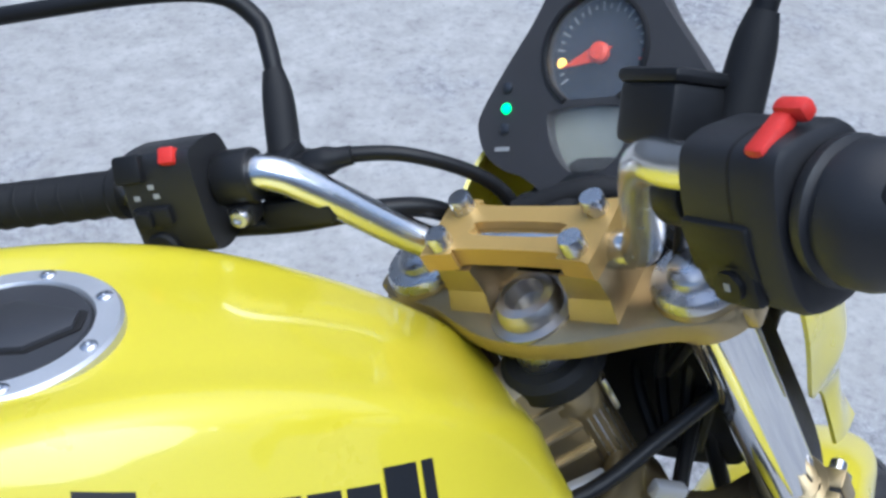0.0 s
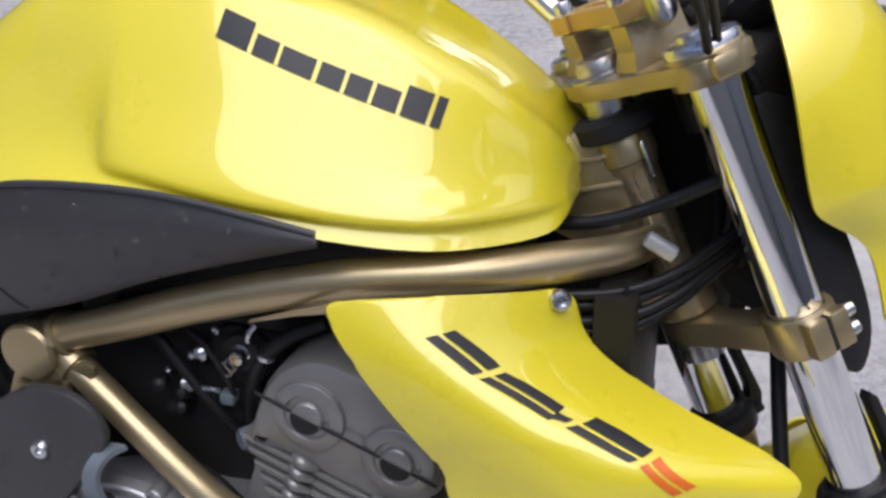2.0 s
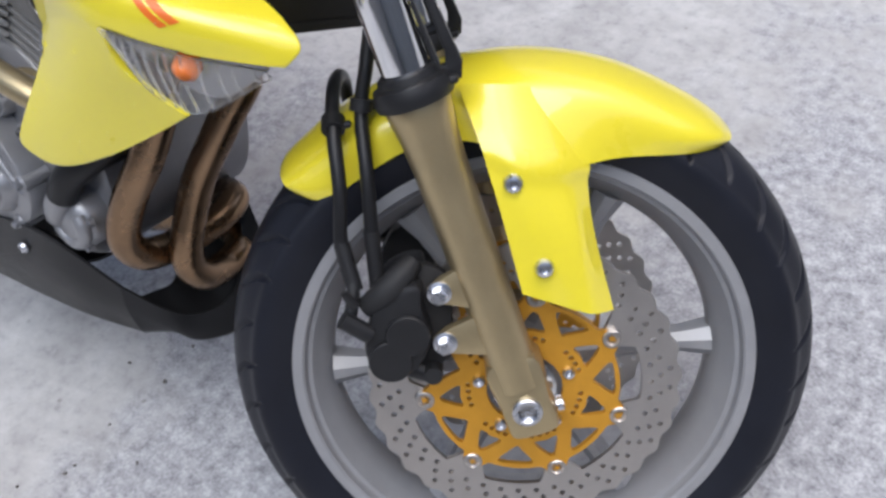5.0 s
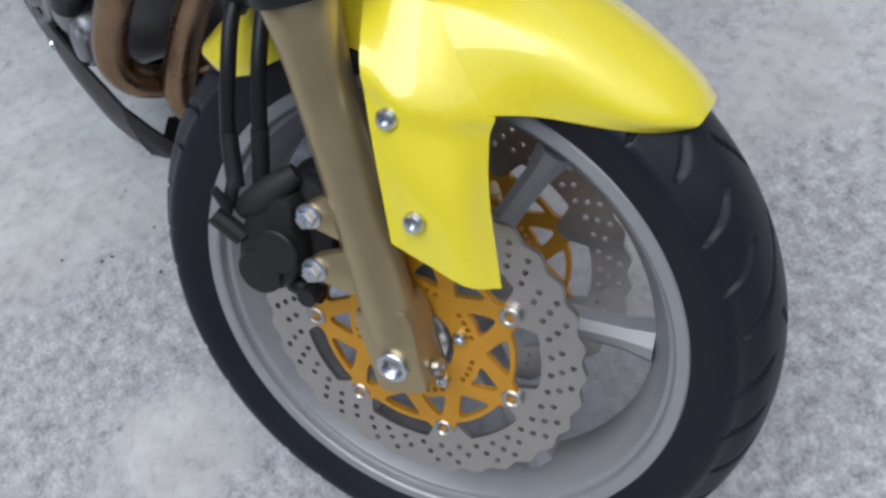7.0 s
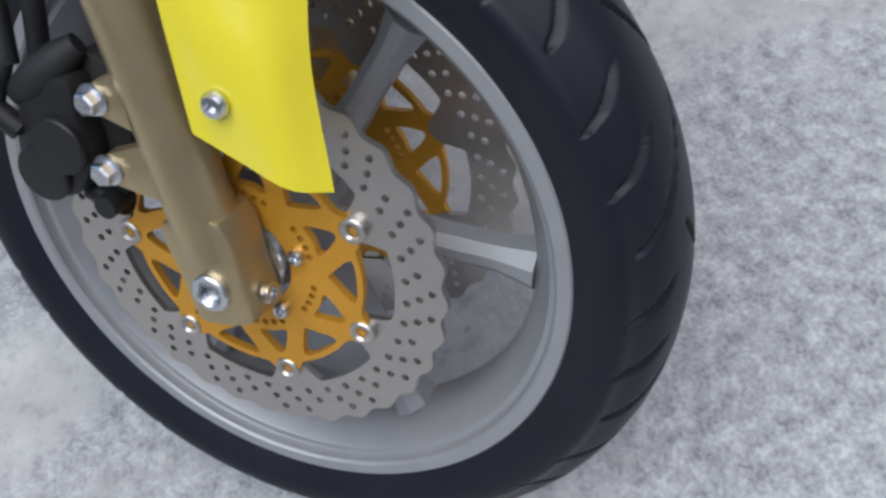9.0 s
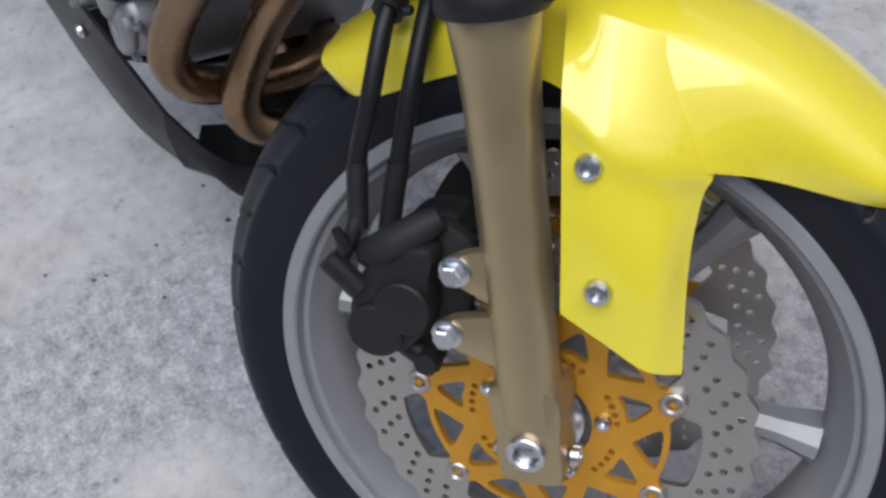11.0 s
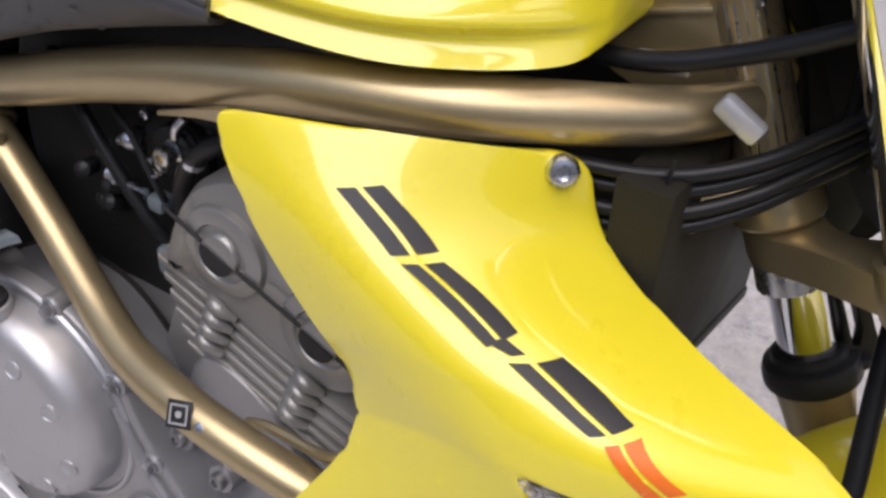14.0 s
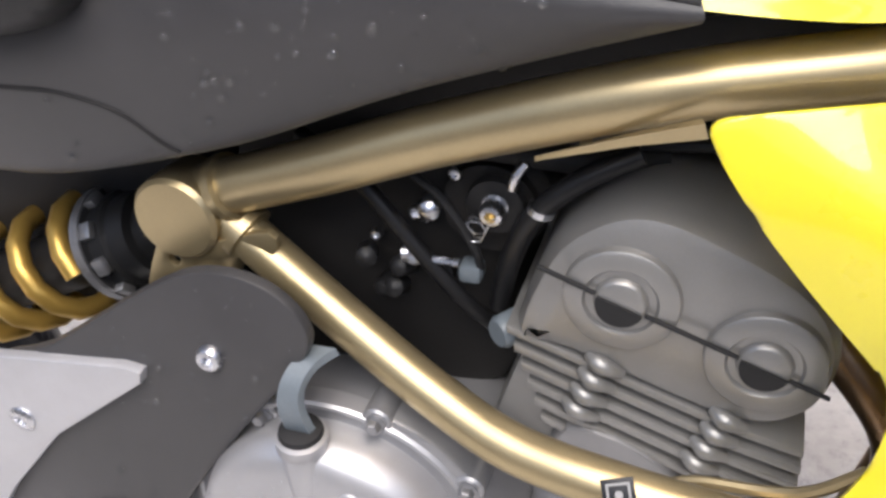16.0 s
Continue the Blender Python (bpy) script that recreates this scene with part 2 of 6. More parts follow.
def round_corner(grid, j, i, k):
    """Rounds one corner of a grid over its k nearest border points."""
    dj, di = (1 if j == 0 else -1), (1 if i == 0 else -1)
    way = [(j, i + di * n) for n in range(k, -1, -1)] + [(j + dj * n, i) for n in range(1, k + 1)]
    a, c, b = grid[way[0][0]][way[0][1]].copy(), grid[j][i].copy(), grid[way[-1][0]][way[-1][1]].copy()
    for n, (y, x) in enumerate(way):
        t = n / (len(way) - 1)
        grid[y][x] = a * (1 - t) ** 2 + c * (2 * t * (1 - t)) + b * t * t
    for _ in range(12):
        for p in range(1, k + 2):
            for q in range(1, k + 2):
                y, x = j + dj * p, i + di * q
                grid[y][x] = (grid[y - 1][x] + grid[y + 1][x] + grid[y][x - 1] + grid[y][x + 1]) / 4


def sheet(grids, thick, m=None, flange=0.0):
    """One shell over several grids that share edges, with its border turned inwards."""
    bm = bmesh.new()
    for grid in grids:
        v = [[bm.verts.new(p) for p in row] for row in grid]
        for j in range(len(v) - 1):
            for i in range(len(v[0]) - 1):
                bm.faces.new((v[j][i], v[j][i + 1], v[j + 1][i + 1], v[j + 1][i]))
    bmesh.ops.remove_doubles(bm, verts=bm.verts, dist=2e-5)
    bmesh.ops.recalc_face_normals(bm, faces=bm.faces)
    if flange:
        bm.normal_update()
        border = [e for e in bm.edges if len(e.link_faces) == 1]
        way = {v: (-v.normal if v.normal.y < 0 else v.normal.copy()) for e in border for v in e.verts}
        made = bmesh.ops.extrude_edge_only(bm, edges=border)["geom"]
        twin = {tuple(round(c, 7) for c in v.co): n for v, n in way.items()}
        for v in made:
            if isinstance(v, bmesh.types.BMVert):
                v.co += twin[tuple(round(c, 7) for c in v.co)] * flange
        bmesh.ops.bevel(bm, geom=[e for e in border if e.is_valid], offset=flange * 0.38, segments=3, profile=0.5, affect="EDGES")
        bmesh.ops.recalc_face_normals(bm, faces=bm.faces)
    bmesh.ops.solidify(bm, geom=bm.faces[:], thickness=thick)
    if m:
        bm.transform(m)
    return bm


def mirrored(net):
    return [[(x, -y, z) for x, y, z in row] for row in net]


def join(*bms):
    """Several bodies of one piece as one bmesh."""
    out = bmesh.new()
    for bm in bms:
        me = bpy.data.meshes.new("joined")
        bm.to_mesh(me)
        out.from_mesh(me)
        bpy.data.meshes.remove(me)
        bm.free()
    return out


class Group:
    """A part of the motorcycle: its first mesh carries the name, the later ones hang under that."""

    def __init__(self, name):
        self.name, self.ob = name, None


def part(name, bm, material, parent, label="", sharp=38):
    group = None
    if isinstance(parent, Group):
        if parent.ob is None:
            group, name, parent = parent, parent.name, BIKE_ROOT
        else:
            parent = parent.ob
    elif parent and parent.parent and parent.parent != BIKE_ROOT:
        parent = parent.parent
    me = bpy.data.meshes.new(name)
    bmesh.ops.recalc_face_normals(bm, faces=bm.faces)
    bm.to_mesh(me)
    bm.free()
    me.polygons.foreach_set("use_smooth", [True] * len(me.polygons))
    me.set_sharp_from_angle(angle=radians(sharp))
    me.materials.append(material)
    ob = new(name, me)
    ob.parent = parent
    if group:
        group.ob = ob
    return tagged(ob, label) if label else ob


def bolt(m, r=0.006, h=0.005, head="socket"):
    """A bolt head on local z: a domed socket head, or a hexagon on a flange."""
    if head == "hex":
        return join(lathe([(r * 1.35, 0), (r * 1.35, 0.0015), (r * 1.1, 0.0022)], m, 20), lathe([(r, 0.002), (r, h), (r * 0.8, h + 0.0012)], m, 6))
    return lathe([(r, 0), (r, h * 0.45), (r * 0.8, h * 0.9), (r * 0.5, h), (r * 0.46, h), (r * 0.42, h * 0.45), (0.0002, h * 0.45)], m, 20)


def circle(r, n=24, cx=0.0, cy=0.0, a0=0.0):
    return [(cx + r * math.cos(a0 + 2 * math.pi * k / n), cy + r * math.sin(a0 + 2 * math.pi * k / n)) for k in range(n)]


def rounded(points, n=5):
    """A closed smooth outline through 2D points."""
    p = [Vector((x, y, 0)) for x, y in points]
    k = len(p)
    out = []
    for i in range(k):
        a, b, c, d = p[i - 1], p[i], p[(i + 1) % k], p[(i + 2) % k]
        for q in range(n):
            t = q / n
            v = 0.5 * (2 * b + (c - a) * t + (2 * a - 5 * b + 4 * c - d) * t * t + (3 * b - a - 3 * c + d) * t ** 3)
            out.append((v.x, v.y))
    return out


def facing(x, y, z, nx, ny, nz):
    """A place whose local z points along the given direction."""
    return Matrix.Translation((x, y, z)) @ Vector((nx, ny, nz)).to_track_quat("Z", "Y").to_matrix().to_4x4()


# ---- ground ----
def make_ground():
    m = bpy.data.materials.new("weathered_concrete")
    m.use_nodes = True
    nt = m.node_tree
    b = nt.nodes["Principled BSDF"]
    tc = nt.nodes.new("ShaderNodeTexCoord")
    patches = node(nt, "ShaderNodeTexNoise", Scale=1.7, Detail=4.0, Roughness=0.55)
    blotch = node(nt, "ShaderNodeTexNoise", Scale=11.0, Detail=6.0, Roughness=0.65)
    grit = node(nt, "ShaderNodeTexNoise", Scale=130.0, Detail=4.0, Roughness=0.7)
    pits = node(nt, "ShaderNodeTexVoronoi", Scale=34.0)
    for n in (patches, blotch, grit, pits):
        nt.links.new(tc.outputs["Object"], n.inputs["Vector"])

    def ramp(source, stops):
        r = nt.nodes.new("ShaderNodeValToRGB")
        while len(r.color_ramp.elements) < len(stops):
            r.color_ramp.elements.new(0.5)
        for e, (p, c) in zip(r.color_ramp.elements, stops):
            e.position, e.color = p, (*c, 1)
        nt.links.new(source, r.inputs["Fac"])
        return r

    def mixed(kind, fac, a, c):
        x = nt.nodes.new("ShaderNodeMix")
        x.data_type, x.blend_type = "RGBA", kind
        for socket, value in ((0, fac), (6, a), (7, c)):
            if hasattr(value, "links"):
                nt.links.new(value, x.inputs[socket])
            elif socket == 0:
                x.inputs[0].default_value = value
            else:
                x.inputs[socket].default_value = (*value, 1)
        return x.outputs[2]

    smooth = ramp(blotch.outputs["Fac"], [(0.28, (0.305, 0.298, 0.295)), (0.5, (0.40, 0.393, 0.386)), (0.72, (0.49, 0.485, 0.476))])
    dots = node(nt, "ShaderNodeTexNoise", Scale=210.0, Detail=3.0, Roughness=0.6)
    mid = node(nt, "ShaderNodeTexNoise", Scale=46.0, Detail=5.0, Roughness=0.65)
    for n in (dots, mid):
        nt.links.new(tc.outputs["Object"], n.inputs["Vector"])
    pitted = nt.nodes.new("ShaderNodeMath")
    pitted.operation = "MULTIPLY_ADD"
    nt.links.new(dots.outputs["Fac"], pitted.inputs[0])
    pitted.inputs[1].default_value = 0.38
    scaled = nt.nodes.new("ShaderNodeMath")
    scaled.operation = "MULTIPLY"
    nt.links.new(mid.outputs["Fac"], scaled.inputs[0])
    scaled.inputs[1].default_value = 0.62
    nt.links.new(scaled.outputs[0], pitted.inputs[2])
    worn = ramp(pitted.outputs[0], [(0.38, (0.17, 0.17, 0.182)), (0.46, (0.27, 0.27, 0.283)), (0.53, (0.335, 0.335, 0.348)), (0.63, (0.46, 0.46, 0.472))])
    fine = ramp(mid.outputs["Fac"], [(0.3, (0.76, 0.76, 0.77)), (0.46, (0.97, 0.97, 0.97)), (0.7, (1.07, 1.07, 1.06))])
    where = nt.nodes.new("ShaderNodeMath")
    where.operation = "MULTIPLY_ADD"
    nt.links.new(blotch.outputs["Fac"], where.inputs[0])
    where.inputs[1].default_value = 0.45
    nt.links.new(patches.outputs["Fac"], where.inputs[2])
    total = where.outputs[0]
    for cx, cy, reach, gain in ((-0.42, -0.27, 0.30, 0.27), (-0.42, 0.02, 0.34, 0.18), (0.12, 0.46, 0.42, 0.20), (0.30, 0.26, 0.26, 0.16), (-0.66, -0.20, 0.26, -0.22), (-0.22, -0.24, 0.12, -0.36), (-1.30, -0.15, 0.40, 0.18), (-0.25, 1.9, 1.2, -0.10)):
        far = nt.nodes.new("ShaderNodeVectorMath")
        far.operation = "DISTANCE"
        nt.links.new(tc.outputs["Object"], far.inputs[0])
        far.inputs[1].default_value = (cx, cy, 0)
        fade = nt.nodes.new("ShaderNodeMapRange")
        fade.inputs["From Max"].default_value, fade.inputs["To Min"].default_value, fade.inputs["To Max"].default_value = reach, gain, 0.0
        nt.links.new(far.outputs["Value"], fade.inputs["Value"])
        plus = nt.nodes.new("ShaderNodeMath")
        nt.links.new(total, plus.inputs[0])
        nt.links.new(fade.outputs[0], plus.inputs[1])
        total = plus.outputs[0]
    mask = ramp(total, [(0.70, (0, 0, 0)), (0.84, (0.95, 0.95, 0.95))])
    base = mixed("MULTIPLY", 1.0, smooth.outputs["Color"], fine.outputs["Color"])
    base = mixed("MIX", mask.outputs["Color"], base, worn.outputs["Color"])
    spots = ramp(pits.outputs["Distance"], [(0.0, (0.55, 0.53, 0.52)), (0.09, (0.75, 0.74, 0.73)), (0.16, (1, 1, 1))])
    few = node(nt, "ShaderNodeTexNoise", Scale=9.0, Detail=2.0)
    nt.links.new(tc.outputs["Object"], few.inputs["Vector"])
    chosen = ramp(few.outputs["Fac"], [(0.52, (0, 0, 0)), (0.6, (1, 1, 1))])
    base = mixed("MULTIPLY", chosen.outputs["Color"], base, spots.outputs["Color"])
    nt.links.new(base, b.inputs["Base Color"])
    b.inputs["Roughness"].default_value = 0.85
    bump = node(nt, "ShaderNodeBump", Strength=0.3, Distance=0.003)
    nt.links.new(grit.outputs["Fac"], bump.inputs["Height"])
    bump2 = node(nt, "ShaderNodeBump", Strength=0.15, Distance=0.02)
    nt.links.new(blotch.outputs["Fac"], bump2.inputs["Height"])
    nt.links.new(bump.outputs["Normal"], bump2.inputs["Normal"])
    nt.links.new(bump2.outputs["Normal"], b.inputs["Normal"])
    bm = bmesh.new()
    near, far, n = 4.0, 800.0, 120
    ticks = [-far] + [-near + 2 * near * i / n for i in range(n + 1)] + [far]
    grid = [[bm.verts.new((x, y, 0.0025 * noise.noise(Vector((x * 2.2, y * 2.2, 0))) if max(abs(x), abs(y)) < near - 0.3 else 0.0)) for x in ticks] for y in ticks]
    for j in range(len(ticks) - 1):
        for i in range(len(ticks) - 1):
            bm.faces.new((grid[j][i], grid[j][i + 1], grid[j + 1][i + 1], grid[j + 1][i]))
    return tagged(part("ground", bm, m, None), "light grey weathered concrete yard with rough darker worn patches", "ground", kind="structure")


make_ground()
# Unseen walls added all round to block low sky and shape the light.
UNSEEN_WALL = surface("grey_render", (0.24, 0.24, 0.24), 0.85, 0.0, 60, 0.4, 0.1, 1.5, 0.25, bump_dist=0.004)
for wall_name, x, y, sx, sy in (("wall_north", -0.5, 5.1, 11.2, 0.2), ("wall_south", -0.5, -5.1, 11.2, 0.2), ("wall_east", 5.0, 0, 0.2, 10.0), ("wall_west", -6.0, 0, 0.2, 10.0)):
    tagged(part(wall_name, block(sx, sy, 3.4, at(x, y, 1.695), 0.01), UNSEEN_WALL, None), "plain dark grey rendered wall, unseen, added to block low sky light", "wall", kind="structure")


def make_pebble(x, y, size, seed):
    """A crumb of grit on the concrete."""
    rng = random.Random(seed)
    bm = bmesh.new()
    bmesh.ops.create_icosphere(bm, subdivisions=1, radius=size)
    for v in bm.verts:
        v.co *= rng.uniform(0.7, 1.2)
        v.co.z *= 0.55
    low = min(v.co.z for v in bm.verts)
    bm.transform(at(x, y, -low * 0.8 + 0.0012))
    tagged(part("pebble", bm, GRIT, None, sharp=20), "small dark grit pebble lying on the concrete", "pebble", "pebbles on the ground")


GRIT = surface("dark_grit", (0.10, 0.09, 0.08), 0.8, 0.0, 900, 0.3, 0.2, 200, 0.3)
for n, (x, y, size) in enumerate(((-0.452, 0.041, 0.0042), (-0.527, 0.017, 0.0036), (-0.518, -0.048, 0.0045), (-0.587, -0.051, 0.0035), (-0.527, -0.205, 0.003), (-0.534, -0.137, 0.0026), (-0.57, -0.267, 0.003), (-0.529, -0.22, 0.0042), (-0.457, -0.158, 0.0032))):
    make_pebble(x, y, size * 0.8, n)

BIKE_ROOT = new("motorcycle")
BIKE_ROOT.matrix_basis = BIKE
tagged(BIKE_ROOT, "yellow naked motorcycle with bronze frame leaning on concrete, front wheel turned", "motorcycle")


# ---- wheels ----
def groove_depth(phi, y, R):
    """Tread pattern: one long and two short swept grooves in every 30 degrees, staggered from side to side."""
    deep = 0.0
    for side in (1, -1):
        a = -y * 1000 * side
        if a < -16 or a > 58:
            continue
        sweep = 0.27 * a if a < 44 else 0.27 * 44 + 0.10 * (a - 44)
        base = math.degrees(phi) + sweep - (0 if side > 0 else 15)
        for centre, lo, hi, half in ((36, -14, 51, 2.3), (46, 27, 57, 2.1), (55.5, 27, 57, 2.1)):
            d = (base - centre + 15) % 30 - 15
            d = abs(radians(d)) * R * 1000 * 0.8
            if d < half + 1.2 and lo < a < hi:
                taper = min((a - lo) / 6, (hi - a) / 6, 1.0)
                deep = max(deep, 0.0042 * min(max((half * (0.4 + 0.6 * taper) + 1.0 - d) / 1.2, 0), 1) * min(1, 0.3 + taper))
    return deep


def tyre_mesh(R, width, r_rim, m, cells=1260):
    """A road tyre: round profile, with tread grooves sunk into it."""
    w = width / 2
    prof = [(-0.78 * w, r_rim - 0.006), (-0.90 * w, r_rim + 0.008), (-1.0 * w, r_rim + (R - r_rim) * 0.36), (-0.985 * w, r_rim + (R - r_rim) * 0.55), (-0.84 * w, R - 0.022),
            (-0.60 * w, R - 0.0085), (-0.3 * w, R - 0.0018), (0, R)]
    prof += [(-y, r) for y, r in prof[-2::-1]]
    prof = [(v.x, v.y) for v in spline([(y, r, 0) for y, r in prof], 7)]
    verts = []
    for k in range(cells):
        phi = 2 * math.pi * k / cells
        c, s = math.cos(phi), math.sin(phi)
        for y, r in prof:
            r -= groove_depth(phi, y, R) if r > r_rim + 0.028 else 0.0
            verts.append((r * c, y, r * s))
    n = len(prof)
    faces = [(k * n + i, k * n + i + 1, (k + 1) % cells * n + i + 1, (k + 1) % cells * n + i) for k in range(cells) for i in range(n - 1)]
    me = bpy.data.meshes.new("tyre")
    me.from_pydata(verts, [], faces)
    bm = bmesh.new()
    bm.from_mesh(me)
    bpy.data.meshes.remove(me)
    bm.transform(m)
    return bm


AXLE_LINE = Matrix.Rotation(radians(90), 4, "X")  # local z along the axle, towards the right


def make_wheel(m, R, width, r_rim, spokes, a0, label):
    wheel = Group(label)
    k = width / 0.12
    prof = [(r_rim + 0.001, -0.046 * k), (r_rim + 0.0025, -0.050 * k), (r_rim + 0.0005, -0.0525 * k), (r_rim - 0.0085, -0.0525 * k), (r_rim - 0.0105, -0.0505 * k), (r_rim - 0.0112, -0.044 * k), (r_rim - 0.0125, -0.042 * k),
            (r_rim - 0.0165, -0.041 * k), (r_rim - 0.0185, -0.038 * k), (r_rim - 0.026, -0.025 * k), (r_rim - 0.033, -0.016 * k), (r_rim - 0.035, 0.0)]
    prof = prof + [(r, -h) for r, h in prof[-2::-1]]
    inner = [(r_rim - 0.008, 0.044 * k), (r_rim - 0.022, 0.016 * k), (r_rim - 0.022, -0.016 * k), (r_rim - 0.008, -0.044 * k)]
    part("rim", ring(prof + inner, m @ AXLE_LINE, 120), WHEEL_PAINT, wheel, "silver-grey cast alloy rim")
    part("tyre", tyre_mesh(R, width, r_rim, m, 1260 if label == "front_wheel" else 180), TYRE, wheel, "black road tyre with swept tread grooves", sharp=50)
    part("hub", lathe([(0.024, -0.062), (0.034, -0.06), (0.036, -0.04), (0.042, -0.03), (0.042, 0.03), (0.036, 0.04), (0.034, 0.06), (0.024, 0.062)], m @ AXLE_LINE, 40), WHEEL_PAINT, wheel)
    for i in range(spokes):
        rows = []
        for r, hw, hy in ((0.036, 0.017, 0.024), (0.07, 0.0125, 0.020), (0.12, 0.0105, 0.016), (0.16, 0.011, 0.016), (r_rim - 0.034, 0.016, 0.022)):
            c = 0.35
            rows.append([(r, y, z) for y, z in ((-hy * k, -hw * c), (-hy * k, hw * c), (-hy * 0.55 * k, hw), (hy * 0.55 * k, hw), (hy * k, hw * c), (hy * k, -hw * c), (hy * 0.55 * k, -hw), (-hy * 0.55 * k, -hw))])
        part("spoke", solid(rows, m @ Matrix.Rotation(-radians(a0 + 360 / spokes * i), 4, "Y")), WHEEL_PAINT, wheel, sharp=30)
    return wheel


def polar(r, deg):
    return r * math.cos(radians(deg)), r * math.sin(radians(deg))


BUTTON_R, BUTTON_A = 0.0957, -12.0


def make_disc(parent, y, side, m):
    """A floating petal rotor on an anodised carrier, in the wheel's plane at y; side -1 is the right one."""
    base = m @ Matrix.Translation((0, y, 0)) @ AXLE_LINE
    if side > 0:
        base = base @ Matrix.Rotation(math.pi, 4, "X") @ Matrix.Rotation(0, 4, "Z")
    sgn = 1 if side < 0 else -1
    outer = [polar(0.1465 + 0.0022 * math.cos(radians(32 * a)), a) for a in np.arange(0, 360, 1.5)]
    inner = []
    for a in np.arange(0, 360, 1.5):
        d = abs((a - sgn * BUTTON_A + 180 / 7) % (360 / 7) - 180 / 7)
        inner.append(polar(0.0925 if d < 6 else 0.0925 + 0.0185 * min((d - 6) / 5, 1.0), a))
    holes = [inner]
    for k in range(42):
        a = 360 / 42 * k
        for r, shift in ((0.1195, 0.0), (0.1285, 2.8), (0.1375, 5.6)):
            if (k % 3 != 2) or r < 0.13:
                holes.append(circle(0.0029, 8, *polar(r, a + shift)))
    part("brake_disc", plate(outer, holes, 0.005, base @ at(0, 0, -0.0025)), ROTOR, parent, "drilled petal-edged steel brake disc", sharp=30)
    # carrier with pairs of three-cornered windows
    outer = []
    for a in np.arange(0, 360, 2.0):
        d = abs((a - sgn * BUTTON_A + 180 / 7) % (360 / 7) - 180 / 7)
        outer.append(polar(0.0985 if d < 5 else 0.0985 - 0.0085 * min((d - 5) / 4, 1.0), a))
    holes = [circle(0.036, 40)]
    for k in range(7):
        a = sgn * BUTTON_A + 360 / 7 * k
        mid = a + 180 / 7
        holes.append(rounded([polar(0.0845, mid - 12), polar(0.0855, mid), polar(0.0845, mid + 12), polar(0.068, mid + 3.5), polar(0.0645, mid), polar(0.068, mid - 3.5)], 3))
        holes.append(rounded([polar(0.062, a - 11), polar(0.0615, a), polar(0.062, a + 11), polar(0.078, a + 3), polar(0.081, a), polar(0.078, a - 3)], 3))
        for s in (-12, -4, 4, 12):
            holes.append(circle(0.0026, 8, *polar(0.0535, a + s)))
    carrier = part("disc_carrier", plate(outer, holes, 0.006, base @ at(0, 0, 0.0005)), GOLD_DISC, parent, "orange-gold anodised disc carrier", sharp=30)
    for k in range(7):
        x, z = polar(BUTTON_R, sgn * BUTTON_A + 360 / 7 * k)
        part("rivet", ring([(0.0024, 0.0), (0.0095, 0.0), (0.0095, 0.0075), (0.0085, 0.0085), (0.0062, 0.0085), (0.0048, 0.0065), (0.0024, 0.0065)], base @ at(x, z, 0), 20), ROTOR, carrier)
    for k in range(5):
        x, z = polar(0.0445, sgn * 30 + 72 * k)
        part("bolt", bolt(base @ at(x, z, 0.0065), 0.0062, 0.006), STEEL, carrier, "steel socket bolt")


FRONT_WHEEL = make_wheel(WHEEL, 0.2885, 0.114, 0.2225, 6, 11.0, "front_wheel")
make_disc(FRONT_WHEEL, -0.0695, -1, WHEEL)
make_disc(FRONT_WHEEL, 0.0695, 1, WHEEL)
REAR = at(-1.36, 0, 0.318)
make_wheel(REAR, 0.30, 0.16, 0.2225, 6, 20.0, "rear_wheel")


# ---- fork, in its own frame: x ahead of the legs, z along them from the axle ----
HALF = 0.0985


